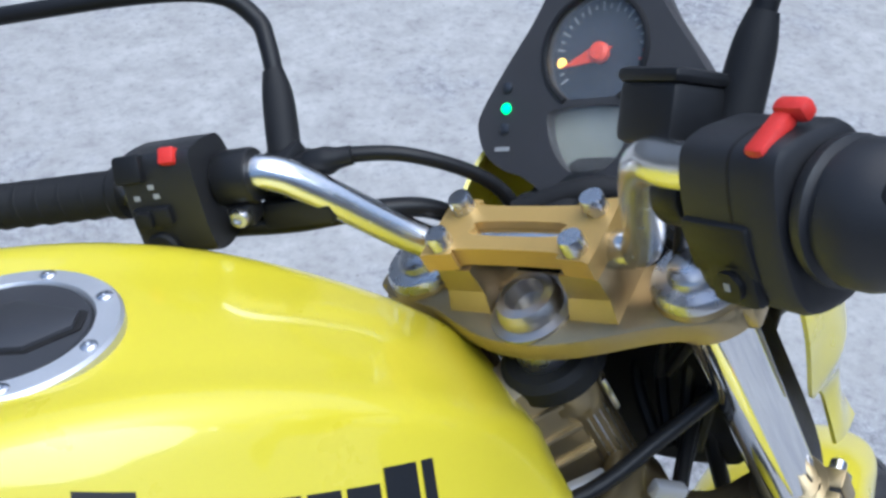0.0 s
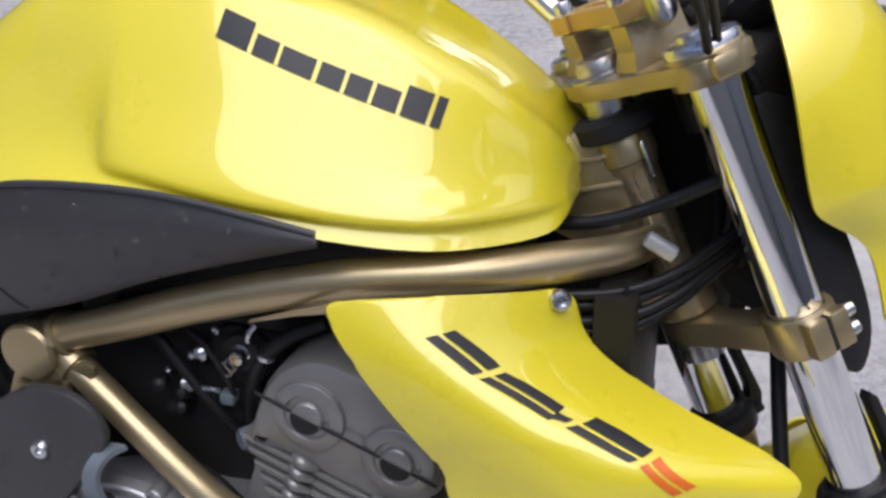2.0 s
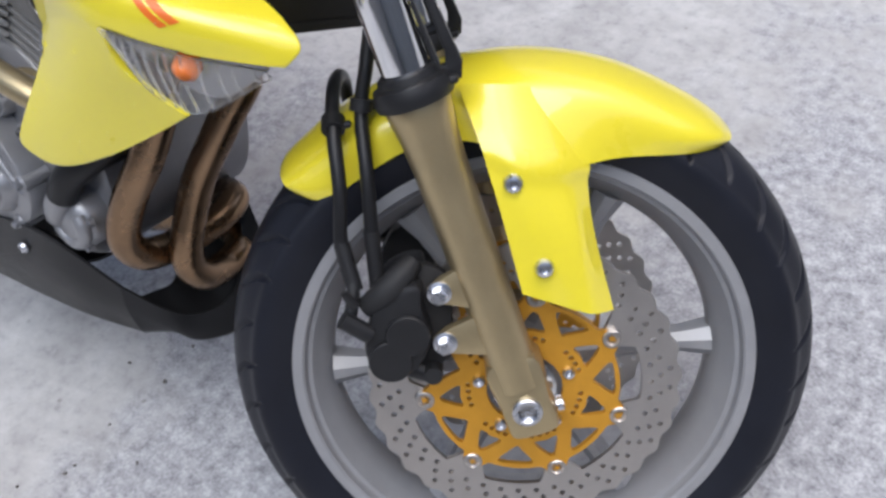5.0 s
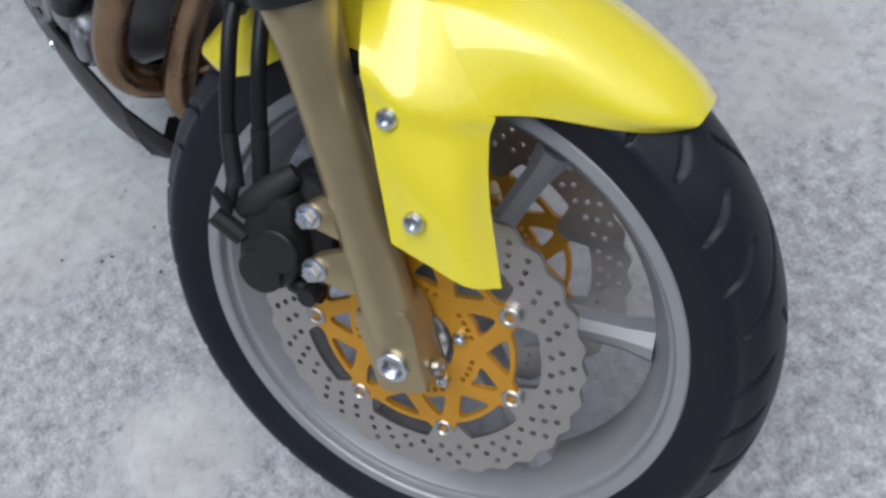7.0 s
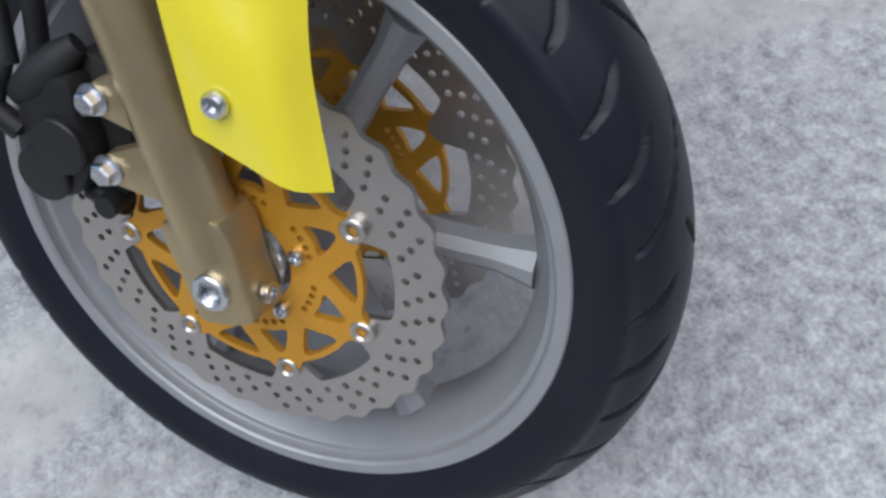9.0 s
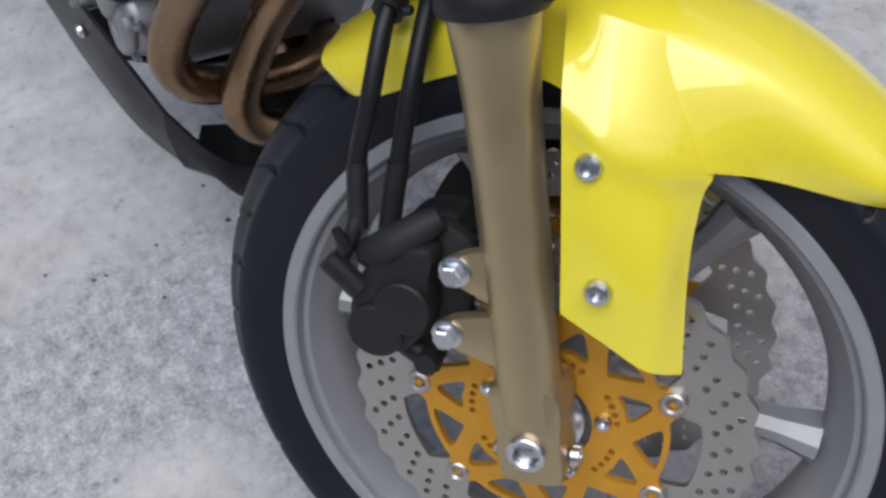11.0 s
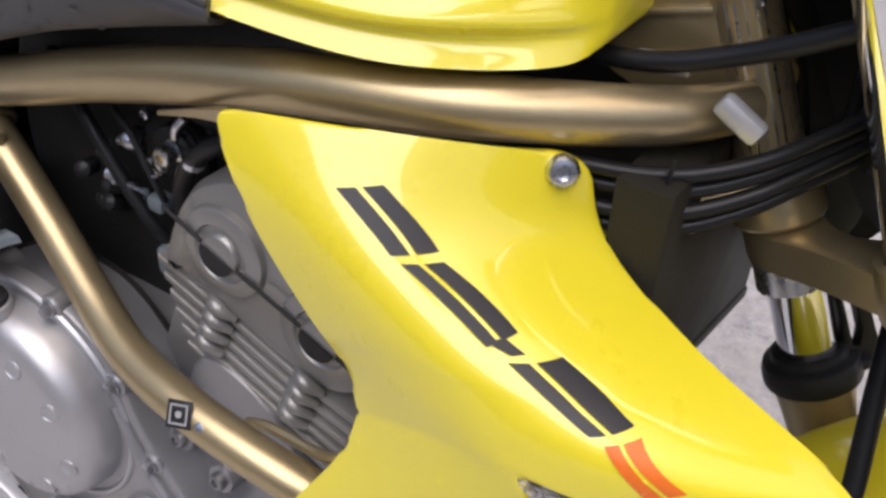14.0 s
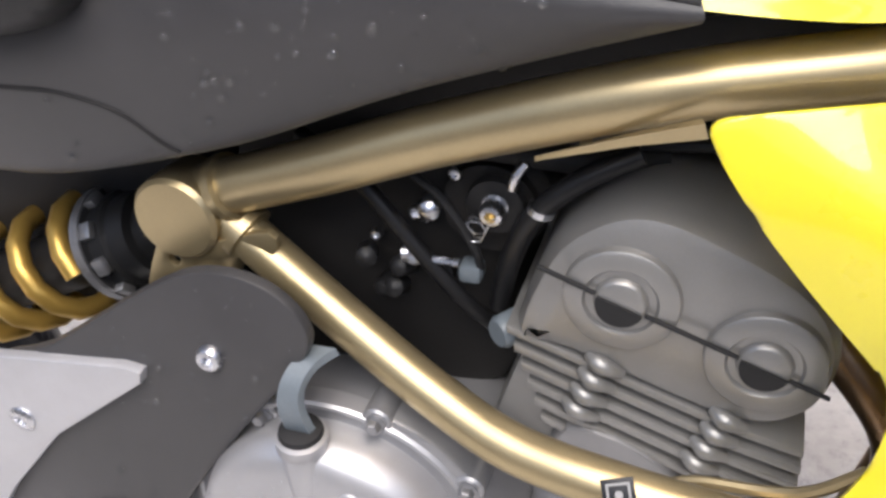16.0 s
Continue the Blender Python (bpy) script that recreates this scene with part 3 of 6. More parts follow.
def make_fork_leg(side):
    leg = Group("fork_leg")
    m = FORK @ at(0, side * HALF, 0)
    part("stanchion", lathe([(0.0198, 0.25), (0.0205, 0.252), (0.0205, 0.676), (0.0195, 0.677)], m, 40), CHROME, leg, "chromed fork tube")
    part("fork_cap", lathe([(0.0235, 0.668), (0.0275, 0.670), (0.0275, 0.6755), (0.0255, 0.6785), (0.0165, 0.6795), (0.0155, 0.6835), (0.0135, 0.685), (0.0005, 0.685)], m @ at(0, 0, 0.008), 40), STEEL, leg, "polished fork top cap")
    part("slider", lathe([(0.0225, 0.022), (0.0225, 0.06), (0.0227, 0.13), (0.0231, 0.20), (0.0236, 0.245), (0.0248, 0.268), (0.0272, 0.288), (0.0288, 0.302), (0.028, 0.304), (0.021, 0.304)], m, 40), GOLD_FRAME, leg, "bronze-gold painted lower fork slider")
    part("dust_seal", ring([(0.0207, 0.3005), (0.0330, 0.3005), (0.0340, 0.303), (0.0340, 0.311), (0.0322, 0.317), (0.0265, 0.3195), (0.0255, 0.3245), (0.0235, 0.326), (0.0207, 0.326)], m, 40), BLACK_PLASTIC, leg, "black dust seal collar")
    foot = rounded([(-0.0225, 0.050), (-0.0228, 0.01), (-0.0222, -0.02), (-0.017, -0.0275), (0.0, -0.0295), (0.018, -0.028), (0.0240, -0.021), (0.0240, 0.005), (0.0225, 0.050)], 4)
    f = part("axle_lug", plate(foot, [], 0.036, FORK @ at(0, side * HALF + (0.019 if side < 0 else 0.017), 0) @ SIDE_RIGHT, 0.004), GOLD_FRAME, leg, "flattened fork foot round the axle")
    if side < 0:
        part("axle_head", lathe([(0.0138, 0), (0.0138, 0.004), (0.0128, 0.005), (0.0098, 0.005), (0.0088, 0.004), (0.0085, -0.004), (0.0002, -0.006)], FORK @ at(0, -0.1155, 0) @ SIDE_RIGHT, 32), STEEL, f, "steel wheel axle end")
        part("pinch_bolt", lathe([(0.0075, 0), (0.0075, 0.006), (0.0045, 0.006), (0.004, 0.002), (0.0002, 0.002)], FORK @ facing(0.026, -0.096, -0.013, 1, 0, 0), 18), STEEL, f)
        part("axle_spacer", lathe([(0.027, 0.0), (0.030, 0.004), (0.030, 0.012), (0.024, 0.014)], FORK @ at(0, -0.064, 0) @ SIDE_RIGHT, 32), BAR_METAL, f)
    # caliper lugs behind the leg
    for w, u in ((0.137, -0.037), (0.089, -0.048)):
        lug = [(u - 0.010, w + 0.004), (u - 0.010, w - 0.006), (u - 0.002, w - 0.011), (-0.012, w - 0.026), (-0.012, w + 0.016), (u + 0.004, w + 0.011)]
        part("caliper_lug", plate(lug, [], 0.010, FORK @ at(0, side * 0.1085 + 0.005, 0) @ SIDE_RIGHT, 0.0015), GOLD_FRAME, leg)
    inner = [(0.020, 0.306), (0.041, 0.306), (0.0455, 0.318), (0.0425, 0.350), (0.0395, 0.378), (0.0350, 0.384), (0.0315, 0.379), (0.0335, 0.350), (0.0345, 0.330), (0.0315, 0.320), (0.0275, 0.321), (0.0262, 0.345), (0.0240, 0.374), (0.0215, 0.378), (0.0208, 0.374), (0.0222, 0.340)]
    stand = part("seal_bracket", join(plate(inner, [], 0.012, m @ at(0, 0.006 - side * 0.004, 0) @ SIDE_RIGHT, 0.0015), block(0.030, 0.030, 0.008, m @ at(0.024, -side * 0.004, 0.3085), 0.003)), BLACK_PLASTIC, leg, "black two-pronged hose guide bracket")
    for u, w in ((0.0432, 0.335), (0.0415, 0.350), (0.0400, 0.365)):
        part("bracket_hole", lathe([(0.0024, 0), (0.0024, 0.0012), (0.0002, 0.0012)], m @ facing(u, -side * 0.004, w, 1, 0, 0.1), 12), ROTOR, stand)
    return leg


for s in (-1, 1):
    make_fork_leg(s)


def make_caliper(side):
    cal = Group("brake_caliper")
    m = FORK @ at(0, side * 0.088, 0) if side < 0 else FORK @ at(0, 0.088, 0) @ Matrix.Diagonal((1, -1, 1, 1))
    body = rounded([(-0.052, 0.150), (-0.056, 0.125), (-0.058, 0.098), (-0.072, 0.078), (-0.090, 0.068), (-0.112, 0.074), (-0.120, 0.095), (-0.110, 0.122), (-0.085, 0.150)], 4)
    part("body", plate(body, [], 0.034, m @ at(0, 0.006, 0) @ SIDE_RIGHT, 0.006), BLACK_PLASTIC, cal, "black painted two-piston caliper body")
    part("inner_body", plate([(x * 1.0, z) for x, z in body], [], 0.026, m @ at(0, 0.052, 0) @ SIDE_RIGHT, 0.005), BLACK_PLASTIC, cal)
    part("bracket", plate(rounded([(-0.030, 0.146), (-0.030, 0.122), (-0.038, 0.100), (-0.042, 0.076), (-0.058, 0.062), (-0.080, 0.066), (-0.080, 0.150), (-0.05, 0.160)], 4), [], 0.010, m @ at(0, 0.002, 0) @ SIDE_RIGHT, 0.002), DARK, cal, "black caliper carrier bracket")
    for u, w in ((-0.076, 0.108), (-0.099, 0.089)):
        part("piston_cap", lathe([(0.0200, 0), (0.0200, 0.006), (0.0188, 0.0075), (0.0005, 0.0078)], m @ at(u, -0.026, w) @ SIDE_RIGHT, 28), BLACK_PLASTIC, cal)
    part("slide_pin", tube([(-0.070, -0.022, 0.058), (-0.070, 0.0, 0.058)], 0.0085, m, 14, 2), RUBBER, cal)
    part("slide_boot", tube([(-0.104, -0.016, 0.140), (-0.082, -0.020, 0.150), (-0.062, -0.014, 0.160), (-0.050, -0.008, 0.166)], [0.010, 0.0125, 0.0115, 0.008], m, 14, 3), RUBBER, cal)
    part("ear", tube([(-0.090, -0.005, 0.066), (-0.076, -0.005, 0.056), (-0.066, -0.005, 0.054)], 0.010, m, 12, 3), BLACK_PLASTIC, cal)
    for u, w in ((-0.037, 0.137), (-0.048, 0.089)):
        part("bolt", bolt(FORK @ at(u, side * 0.1138, w) @ (SIDE_RIGHT if side < 0 else Matrix.Rotation(radians(-90), 4, "X")), 0.0080, 0.009, "hex"), STEEL, cal, "steel flange bolt")
    part("bleed_screw", tube([(-0.110, -0.030, 0.150), (-0.113, -0.034, 0.166)], [0.005, 0.0035], m, 10, 2), BLACK_PLASTIC, cal)
    part("banjo", join(tube([(-0.125, -0.030, 0.142), (-0.108, -0.026, 0.118)], 0.0085, m, 12, 2), tube([(-0.121, -0.026, 0.136), (-0.112, -0.02, 0.152), (-0.107, -0.014, 0.165)], 0.006, m, 10, 3)), BLACK_PLASTIC, cal, "black hose union")
    return cal


make_caliper(-1)
make_caliper(1)


def make_fender():
    f = Group("front_fender")

    def sec(a, crown, hw, skirt, m2):
        """Half a section at the angle a: crown radius, half width, skirt radius."""
        d = crown - skirt
        pts = ((0.0, crown), (0.4 * hw, crown - min(0.004, 0.09 * d)), (0.78 * hw, crown - min(0.013, 0.28 * d)), (hw, crown - min(0.030, 0.6 * d)), (hw * m2, skirt))
        return [(r * math.cos(radians(a)), -y, r * math.sin(radians(a))) for y, r in pts]

    rows = [sec(144.5, 0.304, 0.046, 0.283, 0.98), sec(141, 0.3065, 0.056, 0.257, 1.0), sec(128, 0.308, 0.060, 0.253, 1.0), sec(114, 0.308, 0.064, 0.256, 1.06), sec(100, 0.308, 0.070, 0.238, 1.24),
            sec(88, 0.3065, 0.072, 0.225, 1.22), sec(78, 0.305, 0.069, 0.238, 1.04), sec(67, 0.303, 0.061, 0.257, 0.99), sec(61.0, 0.302, 0.048, 0.272, 0.95), sec(57.5, 0.299, 0.030, 0.288, 0.93)]
    full = [[*reversed([(x, -y, z) for x, y, z in r[1:]]), *r] for r in rows]
    part("shell", sheet([grid_of(full, 5, 6, 5)], 0.003, WHEEL), YELLOW, f, "glossy yellow fender shell")
    leg = [[(-0.092, -0.062, 0.281), (-0.064, -0.071, 0.286), (-0.033, -0.065, 0.286), (0.002, -0.049, 0.279)],
           [(-0.071, -0.102, 0.246), (-0.038, -0.110, 0.238), (-0.004, -0.099, 0.236), (0.026, -0.0765, 0.231)],
           [(-0.060, -0.108, 0.221), (-0.029, -0.1135, 0.212), (0.004, -0.1035, 0.209), (0.0275, -0.0825, 0.210)],
           [(-0.043, -0.114, 0.180), (-0.014, -0.117, 0.172), (0.021, -0.1105, 0.168), (0.0395, -0.0895, 0.167)],
           [(-0.019, -0.117, 0.117), (0.012, -0.1145, 0.109), (0.044, -0.1115, 0.1015), (0.066, -0.0955, 0.1000)]]
    for s, net in ((-1, leg), (1, mirrored(leg))):
        stay = part("stay", patch(net, 6, 6, 0.003, WHEEL, (0, -s, 0)), YELLOW, f, "yellow fender stay bolted to the fork")
        for x, y, z in ((-0.039, 0.1125, 0.215), (-0.004, 0.1175, 0.144)):
            part("bolt", bolt(WHEEL @ at(x, s * y, z) @ (SIDE_RIGHT if s < 0 else Matrix.Rotation(radians(-90), 4, "X")), 0.0085, 0.0065), STEEL, stay, "steel button-head bolt")
    return f


make_fender()


# ---- triple clamps, bar clamp, handlebar ----
def make_clamps():
    top = Group("upper_triple_clamp")
    out = rounded([(0.0, -0.127), (0.026, -0.116), (0.026, -0.085), (0.008, -0.05), (0.004, 0.0), (0.008, 0.05), (0.026, 0.085), (0.026, 0.116), (0.0, 0.127), (-0.024, 0.122), (-0.032, 0.08), (-0.050, 0.035), (-0.055, 0.0),
                   (-0.050, -0.035), (-0.034, -0.08), (-0.024, -0.122)], 4)
    part("plate", plate(out, [], 0.0135, FORK @ at(0, 0, 0.6630), 0.003), GOLD_FRAME, top, "bronze-gold painted clamp casting")
    for s in (-1, 1):
        part("fork_collar", ring([(0.0215, -0.003), (0.0285, -0.003), (0.0285, 0.0175), (0.0275, 0.0195), (0.0215, 0.0195)], FORK @ at(0, s * HALF, 0.6605), 36), GOLD_FRAME, top)
        part("pinch_lug", block(0.022, 0.014, 0.018, FORK @ at(-0.006, s * 0.1265, 0.668), 0.004), GOLD_FRAME, top)
        riser = [[(-0.028, 0.016, 0.676), (0.03, 0.016, 0.676), (0.03, -0.016, 0.676), (-0.028, -0.016, 0.676)], [(-0.022, 0.014, 0.69), (0.024, 0.014, 0.69), (0.024, -0.014, 0.69), (-0.022, -0.014, 0.69)],
                 [(-0.022, 0.0125, 0.709), (0.024, 0.0125, 0.709), (0.024, -0.0125, 0.709), (-0.022, -0.0125, 0.709)]]
        part("riser", solid(riser, FORK @ at(-0.006, s * 0.044, 0)), GOLD_FRAME, top, "handlebar riser cast on the clamp", sharp=20)
    part("stem_nut", lathe([(0.027, 0.668), (0.027, 0.6705), (0.0215, 0.672), (0.0210, 0.678), (0.0185, 0.682), (0.0125, 0.683), (0.0115, 0.672), (0.0002, 0.670)], FORK @ at(-0.028, 0, 0.008), 36), ROTOR, top, "polished steering stem nut")
    low = Group("lower_triple_clamp")
    out = rounded([(0.016, -0.112), (0.022, -0.098), (0.016, -0.075), (-0.012, -0.045), (-0.014, 0.0), (-0.012, 0.045), (0.016, 0.075), (0.022, 0.098), (0.016, 0.112), (-0.016, 0.112), (-0.023, 0.098), (-0.038, 0.05), (-0.055, 0.0), (-0.038, -0.05),
                   (-0.023, -0.098), (-0.016, -0.112)], 4)
    part("plate", plate(out, [], 0.022, FORK @ at(0, 0, 0.449), 0.005), GOLD_FRAME, low, "bronze painted lower clamp")
    for s in (-1, 1):
        part("fork_collar", ring([(0.021, 0), (0.0255, 0), (0.0265, 0.002), (0.0265, 0.029), (0.0255, 0.031), (0.021, 0.031)], FORK @ at(0, s * HALF, 0.445), 36), GOLD_FRAME, low)
        # the ear is split on the outer side of the fork, its two bolts come from the front
        for u, w in ((-0.0075, 0.0155), (0.0105, 0.0150)):
            part("pinch_lug", block(w, 0.020, 0.029, FORK @ at(u, s * (HALF + 0.0245), 0.461), 0.0018), GOLD_FRAME, low, "split clamp ear")
        part("pinch_gap", block(0.004, 0.0185, 0.027, FORK @ at(0.0017, s * (HALF + 0.0240), 0.461), 0.001), DARK, low, "dark clamp split")
        for w in (0.4685, 0.4535):
            part("bolt", lathe([(0.0056, 0), (0.0056, 0.008), (0.0048, 0.009), (0.0034, 0.009), (0.0032, 0.004), (0.0002, 0.004)], FORK @ facing(0.0178, s * (HALF + 0.0255), w, 1, 0, 0), 16), STEEL, low, "steel pinch bolt")
    part("stem", lathe([(0.019, 0.43), (0.019, 0.67)], FORK @ at(-0.035, 0, 0), 24), STEEL, low)
    bar_clamp = Group("bar_clamp")
    o = rounded([(0.023, -0.0595), (0.025, -0.055), (0.0235, -0.037), (0.019, -0.033), (0.019, 0.033), (0.0235, 0.037), (0.025, 0.055), (0.023, 0.0595), (-0.022, 0.0595), (-0.024, 0.055), (-0.0225, 0.037), (-0.018, 0.033), (-0.018, -0.033),
                 (-0.0225, -0.037), (-0.024, -0.055), (-0.022, -0.0595)], 3)
    slot = rounded([(0.005, -0.028), (0.005, 0.028), (0.0, 0.031), (-0.006, 0.028), (-0.006, -0.028), (-0.001, -0.031)], 3)
    part("cap", plate([(x, y) for x, y in o], [slot], 0.014, FORK @ at(-0.006, 0, 0.7105), 0.0), CLAMP_GOLD, bar_clamp, "gold anodised bar clamp with a slot", sharp=30)
    for u in (0.010, -0.0215):
        for v in (-0.047, 0.047):
            part("bolt", lathe([(0.0075, 0), (0.0075, 0.009), (0.0068, 0.0105), (0.0002, 0.0105)], FORK @ at(u, v, 0.7245), 18), STEEL, bar_clamp, "steel clamp bolt")


make_clamps()
BAR = [(-0.006, 0.0, 0.709), (-0.006, 0.062, 0.709), (-0.010, 0.082, 0.720), (-0.030, 0.110, 0.780), (-0.040, 0.126, 0.804), (-0.052, 0.150, 0.811), (-0.077, 0.215, 0.824), (-0.140, 0.365, 0.862)]


def make_handlebar():
    h = Group("handlebar")
    full = [(-0.127, -0.35, 0.8243), (-0.072, -0.215, 0.822)] + [(u, -v, w) for u, v, w in BAR[-3:0:-1]] + BAR
    part("bar", tube(full, 0.0112, FORK, 20, 7), BAR_METAL, h, "bright silver tubular handlebar")
    for s in (-1, 1):
        a, b = (Vector((-0.0755, 0.212, 0.8235)), Vector((-0.1385, 0.362, 0.8615))) if s > 0 else (Vector((-0.0838, -0.245, 0.8228)), Vector((-0.1234, -0.34, 0.8242)))
        way = (b - a).normalized()
        m = FORK @ Matrix.Translation(a) @ way.to_track_quat("Z", "Y").to_matrix().to_4x4() @ Matrix.Diagonal((1, 1, 1 if s > 0 else 0.95, 1))
        g = part("grip", lathe([(0.0112, 0), (0.0172, 0.0), (0.0172, 0.006), (0.0148, 0.009), (0.0146, 0.115), (0.0158, 0.117), (0.0158, 0.122), (0.011, 0.122)], m, 32), RUBBER, h, "black rubber grip with moulded ribs")
        for k in range(6 if s > 0 else 4):
            part("rib", ring([(0.0140, 0), (0.0152, 0.001), (0.0152, 0.0055), (0.0140, 0.0065)], m @ at(0, 0, 0.022 + 0.016 * k) @ Matrix.Rotation(0.12, 4, "X"), 28), RUBBER, g)
        part("bar_end", lathe([(0.0145, 0.123), (0.0160, 0.125), (0.0160, 0.158), (0.0142, 0.162), (0.0005, 0.162)], m, 32), BLACK_PLASTIC, h, "black bar-end weight")
    return h


make_handlebar()


# ---- fuel tank ----
def tank_half(x, top, ridge, upper, side, belly, lip, foot):
    """Half of a section, from the centre line of the top down to the foot."""
    return [(x, 0, top), (x, -ridge[0] * 0.55, top + (ridge[1] - top) * 0.25), (x, -ridge[0], ridge[1]), (x, -upper[0], upper[1]), (x, -side[0], side[1]), (x, -belly[0], belly[1]), (x, -lip[0], lip[1]), (x, -foot[0], foot[1])]


TANK = [tank_half(-0.80, 0.918, (0.078, 0.925), (0.104, 0.905), (0.130, 0.868), (0.142, 0.848), (0.155, 0.828), (0.170, 0.812)),
        tank_half(-0.72, 0.966, (0.084, 0.974), (0.107, 0.948), (0.126, 0.900), (0.146, 0.860), (0.163, 0.838), (0.179, 0.822)),
        tank_half(-0.665, 0.9755, (0.087, 0.983), (0.109, 0.956), (0.134, 0.903), (0.150, 0.863), (0.166, 0.842), (0.181, 0.829)),
        tank_half(-0.645, 0.975, (0.087, 0.982), (0.1095, 0.956), (0.143, 0.900), (0.165, 0.856), (0.169, 0.841), (0.182, 0.832)),
        tank_half(-0.615, 0.9745, (0.087, 0.9805), (0.1095, 0.955), (0.145, 0.896), (0.173, 0.853), (0.172, 0.840), (0.182, 0.833)),
        tank_half(-0.55, 0.9725, (0.084, 0.9725), (0.108, 0.946), (0.147, 0.885), (0.176, 0.842), (0.170, 0.831), (0.179, 0.824)),
        tank_half(-0.48, 0.954, (0.077, 0.952), (0.100, 0.926), (0.140, 0.870), (0.170, 0.834), (0.164, 0.823), (0.172, 0.814)),
        tank_half(-0.41, 0.921, (0.067, 0.917), (0.087, 0.897), (0.121, 0.853), (0.151, 0.827), (0.146, 0.817), (0.155, 0.806)),
        tank_half(-0.365, 0.891, (0.056, 0.889), (0.074, 0.876), (0.101, 0.846), (0.126, 0.827), (0.121, 0.817), (0.131, 0.805)),
        tank_half(-0.334, 0.862, (0.044, 0.864), (0.060, 0.857), (0.078, 0.842), (0.094, 0.827), (0.091, 0.819), (0.101, 0.808)),
        tank_half(-0.319, 0.840, (0.034, 0.844), (0.046, 0.840), (0.058, 0.833), (0.068, 0.826), (0.068, 0.821), (0.076, 0.813))]


def make_tank():
    t = Group("fuel_tank")
    full = [[*row, *[(x, -y, z) for x, y, z in row[:0:-1]]] for row in TANK]
    # close round each section: resample smoothly, then along the tank
    rings = []
    for k, row in enumerate(TANK):
        # the front edge leans: drawn back at the flanks, forward at the foot
        lean = {9: (0, 0, 0, -0.001, 0, 0.003, 0.006, 0.008), 10: (0, 0, -0.002, -0.003, -0.002, 0, 0.002, 0.001)}.get(k, [0] * 8)
        row = [(x + d, y, z) for (x, y, z), d in zip(row, lean)]
        half = spline(row, 5)
        rings.append(half + [Vector((p.x, -p.y, p.z)) for p in half[:0:-1]])
    cols = [spline([r[i] for r in rings], 8) for i in range(len(rings[0]))]
    rows = [[cols[i][j] for i in range(len(cols))] for j in range(len(cols[0]))]
    for _ in range(10):   # ease ripples along the tank
        rows = [rows[0]] + [[p.lerp((a + b) / 2, 0.5) for a, p, b in zip(rows[j - 1], rows[j], rows[j + 1])] for j in range(1, len(rows) - 1)] + [rows[-1]]
    part("shell", solid(rows), YELLOW, t, "glossy yellow painted tank shell", sharp=60)
    cap = at(-0.590, 0, 0.9768) @ Matrix.Rotation(radians(0.8), 4, "Y")
    neck = part("filler_ring", ring([(0.0425, -0.012), (0.0570, -0.012), (0.0570, -0.001), (0.0552, 0.0008), (0.0440, 0.0012), (0.0425, -0.001)], cap, 64), RING_ALLOY, t, "brushed alloy filler ring")
    for k in range(7):
        x, y = polar(0.0497, 12 + 360 / 7 * k)
        part("screw", bolt(cap @ at(x, y, 0.0008), 0.0042, 0.0018), STEEL, neck)
    lid = part("filler_cap", lathe([(0.0423, -0.006), (0.0423, -0.002), (0.041, 0.0005), (0.025, 0.0012), (0.0005, 0.0012)], cap, 56), CAP_GREY, t, "black lockable filler cap")
    flap = [(-0.014, -0.017), (0.012, -0.022), (0.034, -0.010), (0.036, 0.004), (0.018, 0.014), (0.006, 0.021), (-0.016, 0.016), (-0.024, 0.004)]
    part("key_flap", plate(flap, [], 0.0035, cap @ at(0, 0, 0.0008) @ Matrix.Rotation(radians(-8), 4, "Z"), 0.0014), CAP_GREY, lid, "raised key flap", sharp=25)
    part("flap_gap", plate([(x * 1.10, y * 1.10) for x, y in flap], [], 0.0005, cap @ at(0, 0, 0.0011) @ Matrix.Rotation(radians(-8), 4, "Z")), DARK, lid)
    part("key_slot", block(0.012, 0.0022, 0.0008, cap @ at(-0.012, 0.006, 0.0046) @ Matrix.Rotation(radians(62), 4, "Z"), 0.0), DARK, lid)
    return t


FUEL_TANK = make_tank()


# ---- side shroud with the turn signal ----
BLADE = [[(-0.470, -0.184, 0.771), (-0.425, -0.180, 0.780), (-0.385, -0.164, 0.780), (-0.345, -0.136, 0.775), (-0.304, -0.098, 0.767)],
         [(-0.441, -0.195, 0.730), (-0.400, -0.197, 0.746), (-0.362, -0.184, 0.743), (-0.325, -0.152, 0.735), (-0.292, -0.095, 0.722)],
         [(-0.400, -0.195, 0.682), (-0.352, -0.203, 0.703), (-0.304, -0.200, 0.707), (-0.262, -0.174, 0.704), (-0.230, -0.112, 0.694)],
         [(-0.388, -0.192, 0.667), (-0.340, -0.203, 0.688), (-0.291, -0.203, 0.695), (-0.238, -0.182, 0.694), (-0.186, -0.118, 0.679)],
         [(-0.378, -0.190, 0.652), (-0.330, -0.203, 0.672), (-0.280, -0.205, 0.680), (-0.210, -0.187, 0.679), (-0.130, -0.126, 0.657)],
         [(-0.373, -0.189, 0.628), (-0.318, -0.202, 0.655), (-0.272, -0.206, 0.660), (-0.213, -0.188, 0.649), (-0.140, -0.141, 0.638)]]
